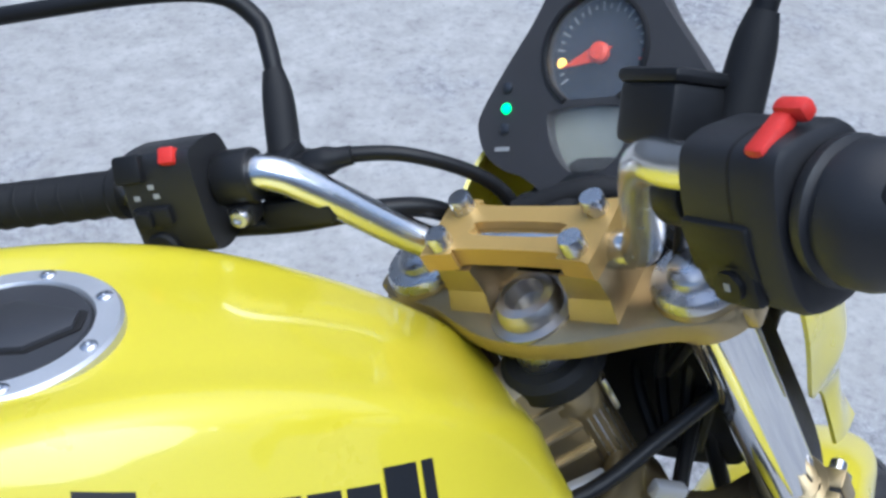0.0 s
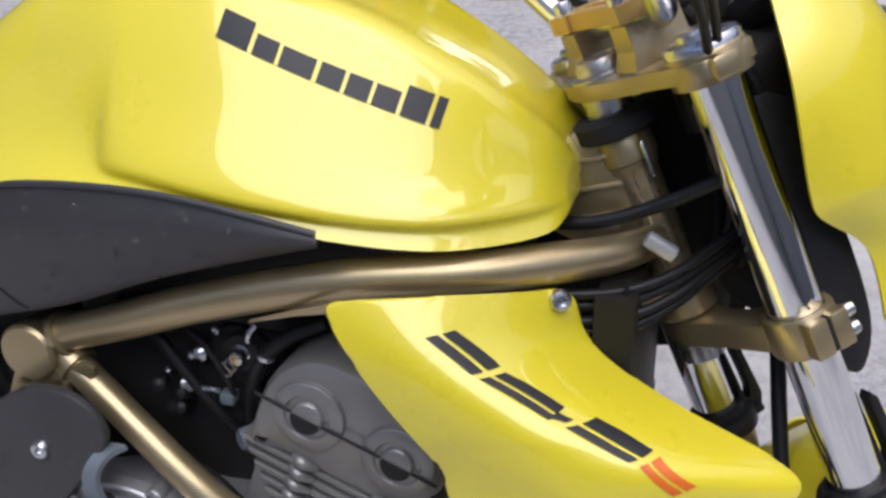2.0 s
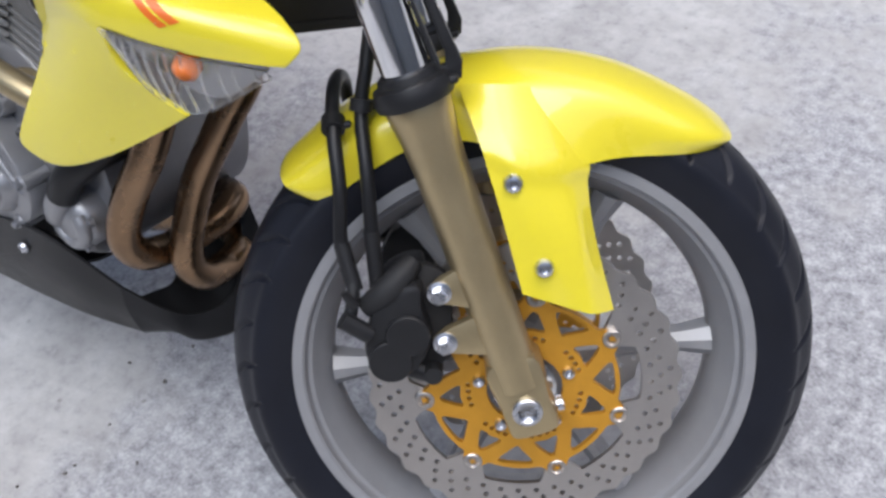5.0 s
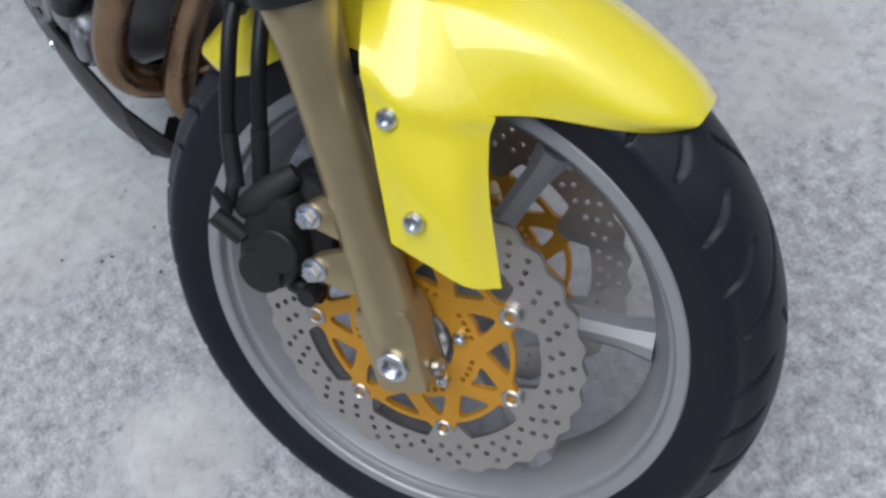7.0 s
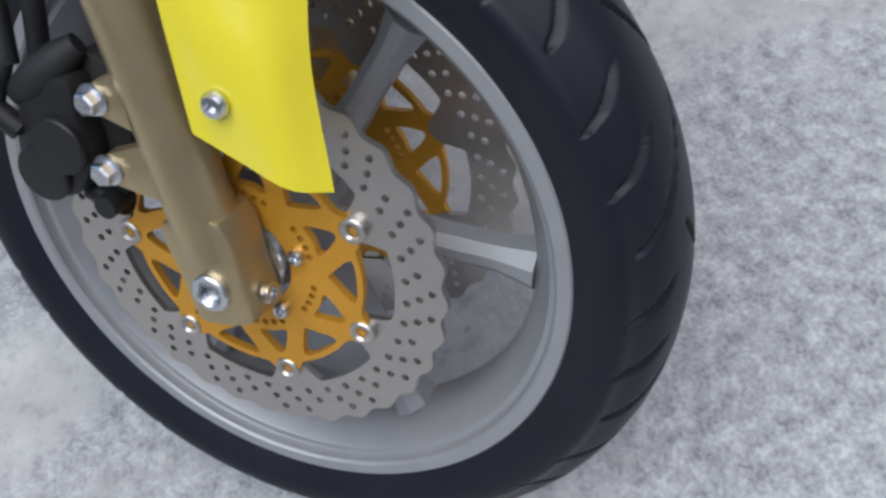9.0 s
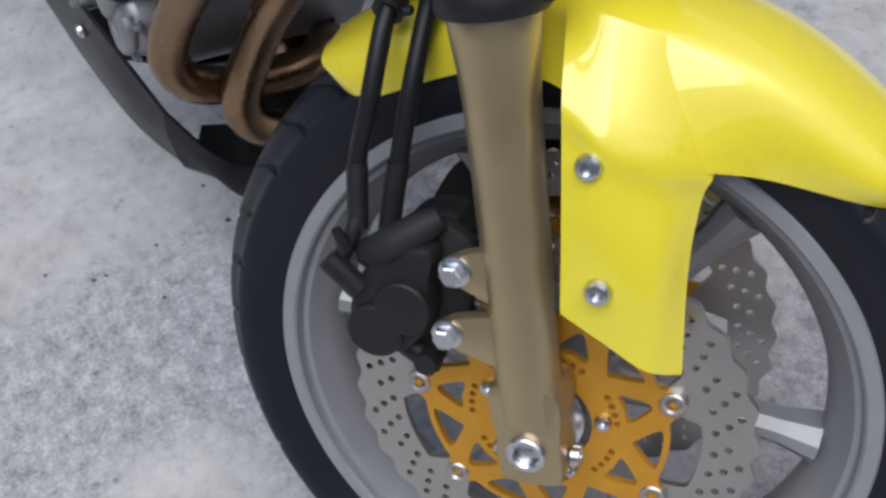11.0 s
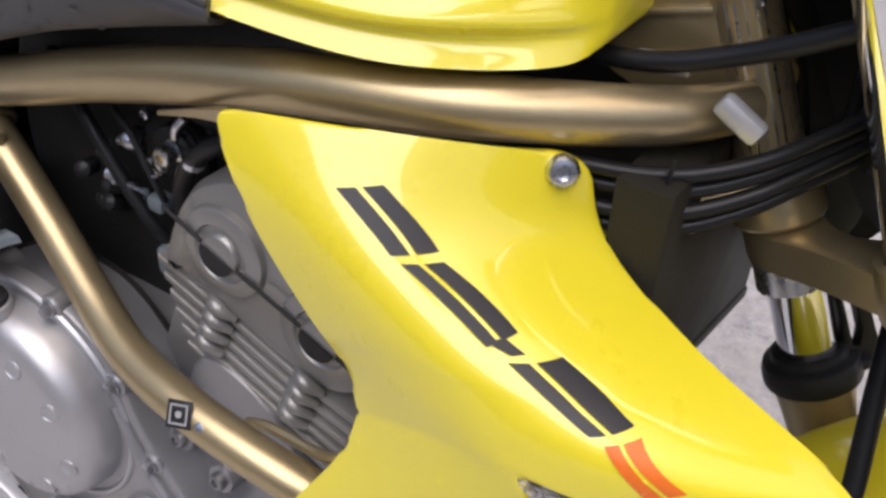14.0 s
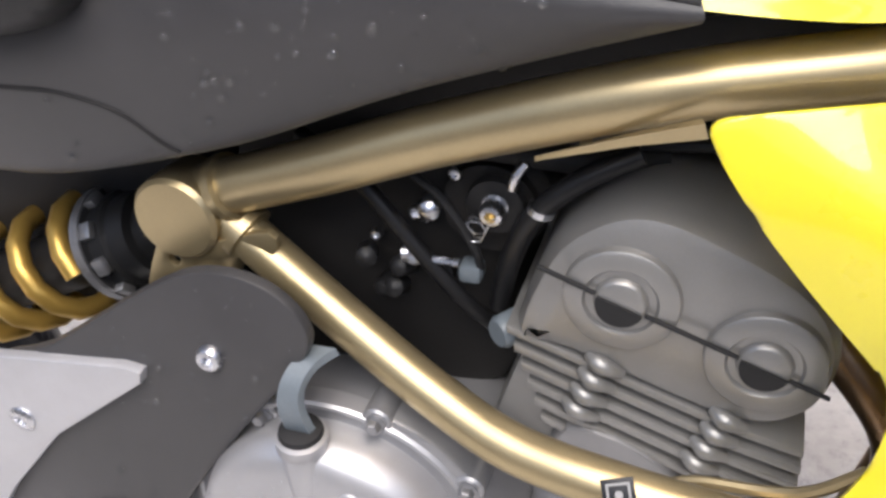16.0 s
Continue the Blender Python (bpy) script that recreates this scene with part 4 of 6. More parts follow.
LOBE = [[(-0.373, -0.189, 0.628), (-0.318, -0.202, 0.655), (-0.272, -0.206, 0.660)],
        [(-0.3765, -0.192, 0.606), (-0.322, -0.2025, 0.628), (-0.268, -0.2035, 0.645)],
        [(-0.388, -0.196, 0.580), (-0.330, -0.203, 0.595), (-0.262, -0.199, 0.625)],
        [(-0.420, -0.204, 0.525), (-0.352, -0.202, 0.535), (-0.243, -0.186, 0.601)],
        [(-0.434, -0.206, 0.496), (-0.368, -0.200, 0.486), (-0.220, -0.175, 0.584)]]
LENS = [[(-0.272, -0.207, 0.659), (-0.245, -0.201, 0.655), (-0.205, -0.183, 0.645), (-0.156, -0.145, 0.632)],
        [(-0.270, -0.206, 0.655), (-0.244, -0.197, 0.632), (-0.207, -0.175, 0.617), (-0.157, -0.142, 0.627)],
        [(-0.268, -0.204, 0.652), (-0.243, -0.188, 0.603), (-0.212, -0.167, 0.586), (-0.158, -0.138, 0.622)]]


def make_shroud():
    s = Group("radiator_shroud")
    upper = grid_of(BLADE, 8, 8, 14)
    lower = grid_of(LOBE, 8, 8, 0)
    lower[0] = upper[-1][:17]
    lower = eased(lower, 14, keep_first=True)
    round_corner(upper, 0, 0, 2)
    round_corner(upper, 0, len(upper[0]) - 1, 3)
    round_corner(lower, len(lower) - 1, 0, 2)
    part("blade", sheet([upper, lower], 0.002, None, 0.006), YELLOW, s, "glossy yellow shroud panel")
    part("turn_signal", patch(LENS, 6, 6, 0.002), CLEAR, s, "clear ribbed turn signal lens").visible_shadow = False
    back = [[(x - (0.004, 0.006, 0.008, 0.012)[i], y + (0.012, 0.030, 0.030, 0.010)[i], z) for i, (x, y, z) in enumerate(row)] for row in LENS]
    part("reflector", patch(back, 6, 6, 0.002), REFLECTOR, s, "ribbed silver reflector")
    for k in range(13):
        t = 0.04 + k / 13
        a, b = [spline(row, 12)[min(int(t * 36), 35)] for row in (LENS[0], LENS[2])]
        part("lens_rib", tube([a + Vector((0, 0.0022, -0.002)), a.lerp(b, 0.5) + Vector((-0.003, 0.0012, 0)), b + Vector((0, 0.0022, 0.002))], 0.0011, None, 6, 3), CLEAR, s).visible_shadow = False
    part("signal_bulb", lathe([(0.008, 0.0), (0.0118, 0.005), (0.0110, 0.014), (0.0052, 0.0205), (0.0005, 0.0215)], facing(-0.2215, -0.163, 0.630, 0.5, -0.8, -0.1), 16), AMBER, s, "amber bulb")
    part("bolt", bolt(facing(-0.314, -0.111, 0.762, 0.5, -0.85, 0.2), 0.0085, 0.006), STEEL, s, "steel button-head bolt")
    return s


def glass_like(name, colour, rough=0.05, transmission=0.9):
    m = surface(name, colour, rough, rough_var=0.02)
    m.node_tree.nodes["Principled BSDF"].inputs["Transmission Weight"].default_value = transmission
    m.node_tree.nodes["Principled BSDF"].inputs["IOR"].default_value = 1.45
    return m


CLEAR = glass_like("clear_lens", (0.95, 0.95, 0.95), 0.05, 0.97)
REFLECTOR = surface("reflector", (0.27, 0.27, 0.275), 0.22, 1.0, 260, 0.5, 0.08, 60, 0.2)
AMBER = glass_like("amber_plastic", (0.85, 0.20, 0.012), 0.2, 0.2)
SHROUD = make_shroud()


# ---- frame ----
def make_frame():
    f = Group("frame")
    for s in (-1, 1):
        k = lambda pts: [(x, -s * y, z) for x, y, z in pts]
        part("main_tube", tube(k([(-0.745, -0.133, 0.676), (-0.66, -0.140, 0.708), (-0.59, -0.143, 0.735), (-0.48, -0.143, 0.768), (-0.37, -0.119, 0.781), (-0.29, -0.068, 0.782), (-0.255, -0.022, 0.781)]), [0.0165, 0.0165, 0.0165, 0.0165, 0.0165, 0.0150, 0.0130], None, 22, 6), GOLD_FRAME, f, "bronze-gold upper frame tube")
        part("down_tube", tube(k([(-0.735, -0.134, 0.662), (-0.66, -0.150, 0.612), (-0.598, -0.168, 0.580), (-0.550, -0.183, 0.566), (-0.49, -0.192, 0.560), (-0.42, -0.188, 0.545), (-0.36, -0.17, 0.52)]), 0.0138, None, 20, 6), GOLD_FRAME, f, "bronze-gold lower frame tube")
        part("lower_rail", tube(k([(-0.240, -0.022, 0.737), (-0.29, -0.066, 0.717), (-0.36, -0.092, 0.703), (-0.425, -0.100, 0.698)]), 0.0120, None, 18, 5), GOLD_FRAME, f)
        part("pivot_cap", lathe([(0.024, -0.03), (0.0265, -0.004), (0.0265, 0.004), (0.024, 0.007), (0.0005, 0.008)], at(-0.757, s * 0.148, 0.667) @ (SIDE_RIGHT if s < 0 else Matrix.Rotation(radians(-90), 4, "X")), 36), GOLD_FRAME, f, "round bronze frame end cap")
        part("rear_tube", tube(k([(-0.74, -0.13, 0.655), (-0.76, -0.135, 0.60), (-0.80, -0.14, 0.50), (-0.83, -0.14, 0.40)]), 0.018, None, 14, 4), GOLD_FRAME, f)
    part("head_tube", lathe([(0.024, 0.472), (0.0265, 0.475), (0.0265, 0.498), (0.0205, 0.508), (0.0190, 0.515), (0.0190, 0.596), (0.0215, 0.602), (0.0215, 0.606), (0.0235, 0.608), (0.0235, 0.628), (0.021, 0.632)], WHEEL_STRAIGHT @ Matrix.Rotation(radians(-RAKE), 4, "Y") @ at(-0.035, 0, 0), 32), GOLD_FRAME, f, "bronze steering head tube")
    part("dust_cover", lathe([(0.030, 0.630), (0.033, 0.632), (0.033, 0.644), (0.028, 0.648)], WHEEL_STRAIGHT @ Matrix.Rotation(radians(-RAKE), 4, "Y") @ at(-0.035, 0, 0), 32), RUBBER, f, "black bearing dust cover")
    tilt = Matrix.Rotation(radians(-RAKE + 8), 4, "Y")
    web = rounded([(-0.292, 0.852), (-0.312, 0.864), (-0.352, 0.842), (-0.368, 0.795), (-0.310, 0.765), (-0.252, 0.765)], 3)
    part("gusset", plate(web, [], 0.034, at(0, 0.017, 0) @ SIDE_RIGHT, 0.005), GOLD_FRAME, f, "ribbed bronze casting behind the steering head")
    for x, z, w in ((-0.318, 0.838, 0.044), (-0.312, 0.815, 0.056), (-0.306, 0.792, 0.066)):
        part("gusset_rib", block(w, 0.041, 0.005, at(x, 0, z) @ tilt, 0.002), GOLD_FRAME, f)
    part("cable_clip", block(0.004, 0.005, 0.030, at(-0.268, -0.022, 0.846) @ Matrix.Rotation(radians(-24), 4, "Y"), 0.002), BAR_METAL, f)
    part("cable_clip", block(0.030, 0.008, 0.010, at(-0.297, -0.045, 0.800) @ Matrix.Rotation(radians(-8), 4, "Y"), 0.002), ALLOY, f)
    part("cable_clip", block(0.026, 0.010, 0.012, at(-0.249, -0.064, 0.793) @ Matrix.Rotation(radians(28), 4, "Y"), 0.003), ALLOY, f)
    part("wiring", tube([(-0.36, -0.05, 0.795), (-0.30, -0.055, 0.803), (-0.25, -0.05, 0.822), (-0.21, -0.05, 0.845)], 0.0055, None, 10, 5), HOSE, f, "taped black wiring")
    bracket = [[(-0.548, -0.146, 0.724), (-0.548, -0.146, 0.727), (-0.542, -0.150, 0.731), (-0.542, -0.150, 0.728)], [(-0.505, -0.156, 0.744), (-0.505, -0.156, 0.748), (-0.500, -0.163, 0.751), (-0.500, -0.163, 0.746)],
               [(-0.468, -0.170, 0.759), (-0.470, -0.170, 0.766), (-0.468, -0.177, 0.767), (-0.466, -0.177, 0.760)]]
    part("shroud_bracket", solid(bracket), GOLD_FRAME, f, "short bronze bracket under the frame tube", sharp=30)
    right = lambda y: at(0, y, 0) @ SIDE_RIGHT
    part("pivot_gusset", plate(rounded([(-0.742, 0.652), (-0.700, 0.664), (-0.700, 0.648), (-0.742, 0.640), (-0.760, 0.624), (-0.786, 0.612), (-0.786, 0.622), (-0.770, 0.652)], 3), [circle(0.004, 14, -0.7653, 0.6362)], 0.005, right(-0.145), 0.001), GOLD_FRAME, f, "bronze gusset with a hole below the end cap")
    part("weld_bead", ring([(0.0135, -0.004), (0.0175, -0.003), (0.0175, 0.003), (0.0135, 0.004)], facing(-0.722, -0.136, 0.654, 0.75, -0.15, -0.5), 24), GOLD_FRAME, f)
    part("weld_bead", ring([(0.016, -0.004), (0.0198, -0.003), (0.0198, 0.003), (0.016, 0.004)], facing(-0.729, -0.1345, 0.682, 0.9, -0.08, 0.4), 24), GOLD_FRAME, f)
    part("shroud_stay", tube([(-0.470, -0.168, 0.545), (-0.4517, -0.168, 0.5516), (-0.4148, -0.172, 0.5575), (-0.395, -0.176, 0.568), (-0.375, -0.180, 0.590)], 0.0035, None, 8, 5), GOLD_FRAME, f, "thin curved bronze shroud stay")
    part("sticker", block(0.017, 0.017, 0.0012, facing(-0.4905, -0.2035, 0.568, 0.1, -0.84, 0.55) @ Matrix.Rotation(radians(12), 4, "Z"), 0.0004), BLACK_DECAL, f, "small black square sticker")
    mark = facing(-0.4905, -0.2035, 0.568, 0.1, -0.84, 0.55) @ Matrix.Rotation(radians(12), 4, "Z") @ at(0, 0, 0.0008)
    square = lambda h: [(-h, -h), (h, -h), (h, h), (-h, h)]
    part("sticker_mark", plate(square(0.0062), [square(0.0050)[::-1]], 0.0006, mark), STICKER_GREY, f)
    part("sticker_mark", lathe([(0.0022, 0), (0.0022, 0.0006), (0.0002, 0.0006)], mark, 14), STICKER_GREY, f)
    part("rivet", lathe([(0.003, 0), (0.003, 0.0015), (0.0005, 0.002)], facing(-0.4755, -0.2022, 0.5650, 0.1, -0.84, 0.55), 12), STEEL, f)
    return f


WHEEL_STRAIGHT = at(0, 0, 0.3)
make_frame()


# ---- side covers and seat ----
def make_airbox():
    a = Group("airbox")
    part("box", plate(rounded([(-0.74, 0.72), (-0.60, 0.795), (-0.45, 0.815), (-0.36, 0.815), (-0.35, 0.775), (-0.46, 0.742), (-0.56, 0.712), (-0.58, 0.64), (-0.58, 0.53), (-0.73, 0.53)], 4), [], 0.20, at(0, 0.11, 0) @ SIDE_RIGHT, 0.01), DARK, a, "black airbox under the tank")
    part("tray", plate([(-1.1, 0.73), (-0.60, 0.84), (-0.44, 0.815), (-0.44, 0.80), (-0.62, 0.76), (-0.74, 0.70), (-1.1, 0.68)], [], 0.26, at(0, 0.13, 0) @ SIDE_RIGHT, 0.01), DARK, a)
    part("battery_box", block(0.22, 0.19, 0.22, at(-0.90, 0.02, 0.62), 0.01), DARK, a)
    part("swingarm_mount", block(0.12, 0.2, 0.26, at(-0.80, 0.0, 0.46), 0.01), DARK, a)
    part("throttle_body", lathe([(0.032, -0.09), (0.034, -0.08), (0.034, 0.0), (0.028, 0.006), (0.028, 0.014), (0.012, 0.016), (0.0005, 0.016)], at(-0.585, -0.085, 0.665) @ SIDE_RIGHT, 28), DARK, a)
    part("fuel_rail", tube([(-0.66, -0.09, 0.70), (-0.60, -0.098, 0.705), (-0.53, -0.095, 0.70), (-0.49, -0.08, 0.70)], 0.008, None, 10, 4), RUBBER, a)
    part("hose", tube([(-0.50, -0.11, 0.715), (-0.53, -0.118, 0.70), (-0.555, -0.118, 0.675), (-0.57, -0.112, 0.64), (-0.58, -0.10, 0.60)], 0.0065, None, 10, 5), HOSE, a, "thin black hose")
    rng = random.Random(11)
    for k in range(9):
        x, z, y = rng.uniform(-0.665, -0.575), rng.uniform(0.605, 0.70), rng.uniform(-0.118, -0.095)
        part("fitting", lathe([(0.005, -0.012), (0.0065, -0.010), (0.0065, 0.004), (0.004, 0.006), (0.0005, 0.007)], facing(x, y, z, rng.uniform(-0.5, 0.5), -1, rng.uniform(-0.4, 0.6)), 10), BLACK_PLASTIC if k % 3 else STEEL, a)
    pulley = at(-0.5795, -0.100, 0.672) @ SIDE_RIGHT
    part("throttle_pulley", ring([(0.008, 0.0), (0.0165, 0.0), (0.0175, 0.002), (0.0160, 0.004), (0.0175, 0.006), (0.0165, 0.008), (0.008, 0.008)], pulley, 36), BLACK_PLASTIC, a, "black throttle pulley")
    part("nut", bolt(pulley @ at(0, 0, 0.006), 0.0062, 0.006, "hex"), STEEL, a)
    part("spindle", lathe([(0.0030, 0), (0.0030, 0.004), (0.0005, 0.0045)], pulley @ at(0, 0, 0.0115), 12), GOLD_ANOD, a, "brass spindle end")
    part("return_spring", tube([(-0.5895 + 0.0065 * math.cos(0.9 * k), -0.106 - 0.0006 * k, 0.6600 + 0.0065 * math.sin(0.9 * k)) for k in range(22)], 0.0008, None, 6, 1), STEEL, a, "small steel return spring")
    part("screw_head", lathe([(0.0055, 0), (0.0055, 0.004), (0.0005, 0.005)], facing(-0.6300, -0.114, 0.6385, -1, -0.15, 0), 12), STEEL, a)
    part("cable_end", tube([(-0.5672, -0.116, 0.690), (-0.5650, -0.117, 0.698), (-0.5600, -0.114, 0.705)], 0.0030, None, 10, 3), STEEL, a)
    part("hose_clip", ring([(0.0068, -0.002), (0.0078, -0.002), (0.0078, 0.002), (0.0068, 0.002)], facing(-0.5505, -0.118, 0.680, 0.3, 0.0, 1), 18), STEEL, a)
    part("lever", tube([(-0.625, -0.112, 0.69), (-0.607, -0.116, 0.678), (-0.590, -0.116, 0.650), (-0.588, -0.110, 0.632)], 0.0026, None, 8, 4), RUBBER, a)
    part("hose", tube([(-0.70, -0.095, 0.70), (-0.66, -0.112, 0.685), (-0.63, -0.115, 0.650), (-0.60, -0.112, 0.61), (-0.585, -0.10, 0.585)], 0.005, None, 10, 5), HOSE, a, "thin black hose")
    for x, y, z, r in ((-0.627, -0.105, 0.662, 0.0045), (-0.627, -0.112, 0.637, 0.006), (-0.579, -0.112, 0.672, 0.0075), (-0.640, -0.10, 0.69, 0.004), (-0.602, -0.105, 0.69, 0.004), (-0.655, -0.10, 0.64, 0.004)):
        part("screw", bolt(at(x, y, z) @ SIDE_RIGHT, r, r), STEEL, a)
    part("idle_screw", tube([(-0.632, -0.116, 0.637), (-0.600, -0.114, 0.636)], 0.0025, None, 8, 2), STEEL, a)
    part("sensor", block(0.014, 0.014, 0.012, at(-0.594, -0.108, 0.628), 0.003), HOSE_GREY, a, "grey sensor plug")
    part("intake_stub", lathe([(0.010, -0.03), (0.010, 0.008), (0.008, 0.011), (0.0005, 0.011)], facing(-0.566, -0.125, 0.604, -0.6, -0.8, 0.0), 18), HOSE_GREY, a)


HOSE_GREY = surface("grey_green_plastic", (0.13, 0.155, 0.175), 0.4)
make_airbox()


def make_covers():
    side = [[(-0.474, -0.177, 0.820), (-0.59, -0.183, 0.838), (-0.70, -0.182, 0.835), (-0.80, -0.172, 0.815), (-1.0, -0.16, 0.80)],
            [(-0.472, -0.180, 0.813), (-0.60, -0.189, 0.81), (-0.71, -0.187, 0.79), (-0.83, -0.182, 0.765), (-1.0, -0.17, 0.77)],
            [(-0.476, -0.168, 0.806), (-0.60, -0.174, 0.772), (-0.72, -0.172, 0.728), (-0.86, -0.168, 0.700), (-1.0, -0.15, 0.73)],
            [(-0.480, -0.155, 0.803), (-0.60, -0.160, 0.765), (-0.72, -0.155, 0.718), (-0.86, -0.15, 0.690), (-1.0, -0.14, 0.72)]]
    for s, net in ((-1, side), (1, mirrored(side))):
        c = Group("side_cover")
        part("panel", patch(net, 6, 6, 0.003, None, (0, -s, 0)), GREY_PLASTIC, c, "dark grey textured plastic side cover")
        part("edge_bead", tube(net[0], 0.0028, None, 10, 6), GREY_PLASTIC, c)
    seat = Group("seat")
    rows = []
    for x, hw, top, low in ((-0.752, 0.150, 0.836, 0.812), (-0.757, 0.200, 0.842, 0.803), (-0.772, 0.210, 0.850, 0.790), (-0.80, 0.212, 0.852, 0.780), (-0.85, 0.212, 0.85, 0.775), (-1.0, 0.182, 0.84, 0.77), (-1.15, 0.15, 0.87, 0.79), (-1.22, 0.10, 0.90, 0.84)):
        rows.append([(x, hw * math.copysign(abs(math.cos(a)) ** 0.45, math.cos(a)), (top + low) / 2 + (top - low) / 2 * (math.copysign(abs(math.sin(a)) ** 0.6, math.sin(a)))) for a in [2 * math.pi * k / 28 for k in range(28)]])
    cols = [spline([r[i] for r in rows], 5) for i in range(28)]
    part("cushion", solid([[cols[i][j] for i in range(28)] for j in range(len(cols[0]))]), VINYL, seat, "black vinyl seat cushion")


make_covers()


# ---- engine ----
def make_engine():
    e = Group("engine")
    right = lambda y: at(0, y, 0) @ SIDE_RIGHT
    part("crankcase", plate(rounded([(-0.77, 0.42), (-0.745, 0.49), (-0.68, 0.525), (-0.58, 0.525), (-0.50, 0.505), (-0.43, 0.45), (-0.43, 0.34), (-0.50, 0.29), (-0.70, 0.29), (-0.78, 0.34)], 5), [], 0.20, right(0.07), 0.01), ENGINE_GREY, e, "grey cast crankcase")
    cover = rounded([(-0.785, 0.43), (-0.768, 0.49), (-0.728, 0.541), (-0.675, 0.562), (-0.622, 0.562), (-0.581, 0.531), (-0.560, 0.490), (-0.5389, 0.4599), (-0.503, 0.4117), (-0.5054, 0.3678), (-0.5344, 0.3406), (-0.5975, 0.3241), (-0.6646, 0.3084), (-0.7061, 0.3018), (-0.755, 0.36)], 4)
    c = part("clutch_cover", plate(cover, [], 0.052, right(-0.124), 0.004), ENGINE_GREY, e, "silver-grey clutch cover casting")
    part("cover_rib", tube([(-0.583, -0.176, 0.500), (-0.556, -0.178, 0.455), (-0.530, -0.178, 0.425), (-0.507, -0.176, 0.395)], 0.005, None, 10, 4), ENGINE_GREY, c)
    part("plug_bulge", lathe([(0.034, -0.01), (0.032, 0.006), (0.026, 0.012), (0.0005, 0.013)], right(-0.176) @ at(-0.556, 0.388, 0), 36), ENGINE_GREY, c)
    part("gasket", plate([(-0.66 + (x + 0.66) * 1.012, 0.44 + (z - 0.44) * 1.012) for x, z in cover], [], 0.004, right(-0.121)), DARK, c)
    hub = right(-0.164) @ at(-0.668, 0.470, 0)
    part("dome", lathe([(0.0985, 0), (0.0985, 0.0125), (0.097, 0.0145), (0.0945, 0.0145), (0.0930, 0.0120), (0.0920, 0.001), (0.0868, 0.0005), (0.0858, 0.012), (0.0848, 0.025), (0.082, 0.035), (0.0765, 0.0408), (0.067, 0.0438), (0.05, 0.0458), (0.025, 0.0470), (0.0005, 0.0473)], hub, 72), ENGINE_SILVER, c, "raised domed clutch housing", sharp=30)
    for x, z in ((-0.6916, 0.5065), (-0.6418, 0.5238), (-0.711, 0.4634), (-0.6117, 0.5004), (-0.603, 0.452), (-0.632, 0.415), (-0.685, 0.415)):
        d = math.hypot(x + 0.668, z - 0.470)
        h = np.interp(d, [0, 0.025, 0.05, 0.067, 0.0765], [0.0473, 0.0470, 0.0458, 0.0438, 0.0408])
        out = Vector((x + 0.668, -0.05, z - 0.470)) if d > 0.05 else Vector(((x + 0.668) * 0.3, -0.05, (z - 0.470) * 0.3))
        part("dimple", lathe([(0.0080, -0.002), (0.0076, 0.0007), (0.0066, 0.0014), (0.0058, 0.0006), (0.0045, 0.0001), (0.0002, 0.0)], facing(x, -0.164 - float(h), z, out.x * 0.15, out.y, out.z * 0.15), 20), ENGINE_SILVER, c)
    for x, z in ((-0.634, 0.561), (-0.580, 0.521), (-0.708, 0.551), (-0.761, 0.497), (-0.782, 0.439), (-0.5522, 0.4611), (-0.5071, 0.4061), (-0.533, 0.346), (-0.5962, 0.3285), (-0.6616, 0.308)):
        part("lug", lathe([(0.0095, -0.03), (0.0095, 0.001), (0.008, 0.0025), (0.0002, 0.0025)], right(-0.1755) @ at(x, z, 0), 16), ENGINE_GREY, c)
        part("bolt", bolt(right(-0.1777) @ at(x, z, 0), 0.0045, 0.006, "hex"), DULL_BOLT, c)
    for x, z, r, y in ((-0.553, 0.391, 0.0175, -0.186), (-0.542, 0.423, 0.0095, -0.178), (-0.657, 0.347, 0.0125, -0.178)):
        part("plug", lathe([(r * 1.12, 0), (r * 1.12, 0.005), (r, 0.0055), (r, 0.011), (r * 0.9, 0.0125), (0.0005, 0.0125)], right(y) @ at(x, z, 0), 28), ENGINE_GREY, c, "round screw plug")
    part("plug_slot", block(0.020, 0.0035, 0.002, right(-0.1987) @ at(-0.553, 0.391, 0) @ Matrix.Rotation(radians(-15), 4, "Z"), 0.0), DARK, c)
    part("filler_neck", join(tube([(-0.668, -0.205, 0.480), (-0.671, -0.202, 0.525), (-0.673, -0.196, 0.555)], [0.004, 0.010, 0.0135], None, 20, 4), lathe([(0.0145, 0), (0.0155, 0.002), (0.0155, 0.009), (0.012, 0.010)], facing(-0.673, -0.196, 0.552, 0.05, -0.1, 1), 24)), ENGINE_SILVER, c, "oil filler neck")
    part("filler_seal", lathe([(0.0125, 0), (0.0135, 0.002), (0.0125, 0.005), (0.009, 0.006)], facing(-0.673, -0.196, 0.560, 0.05, -0.1, 1), 20), RUBBER, c, "black filler seal")
    strap = []
    for x, y, z, lean, w in ((-0.6725, -0.196, 0.563, 0, 0.0095), (-0.674, -0.1985, 0.574, 2, 0.0088), (-0.675, -0.199, 0.587, -8, 0.0080), (-0.673, -0.196, 0.598, -35, 0.0078), (-0.668, -0.188, 0.606, -62, 0.0080), (-0.660, -0.177, 0.609, -85, 0.0082)):
        ny, nz = -math.cos(radians(lean)) * 0.0030, -math.sin(radians(lean)) * 0.0030
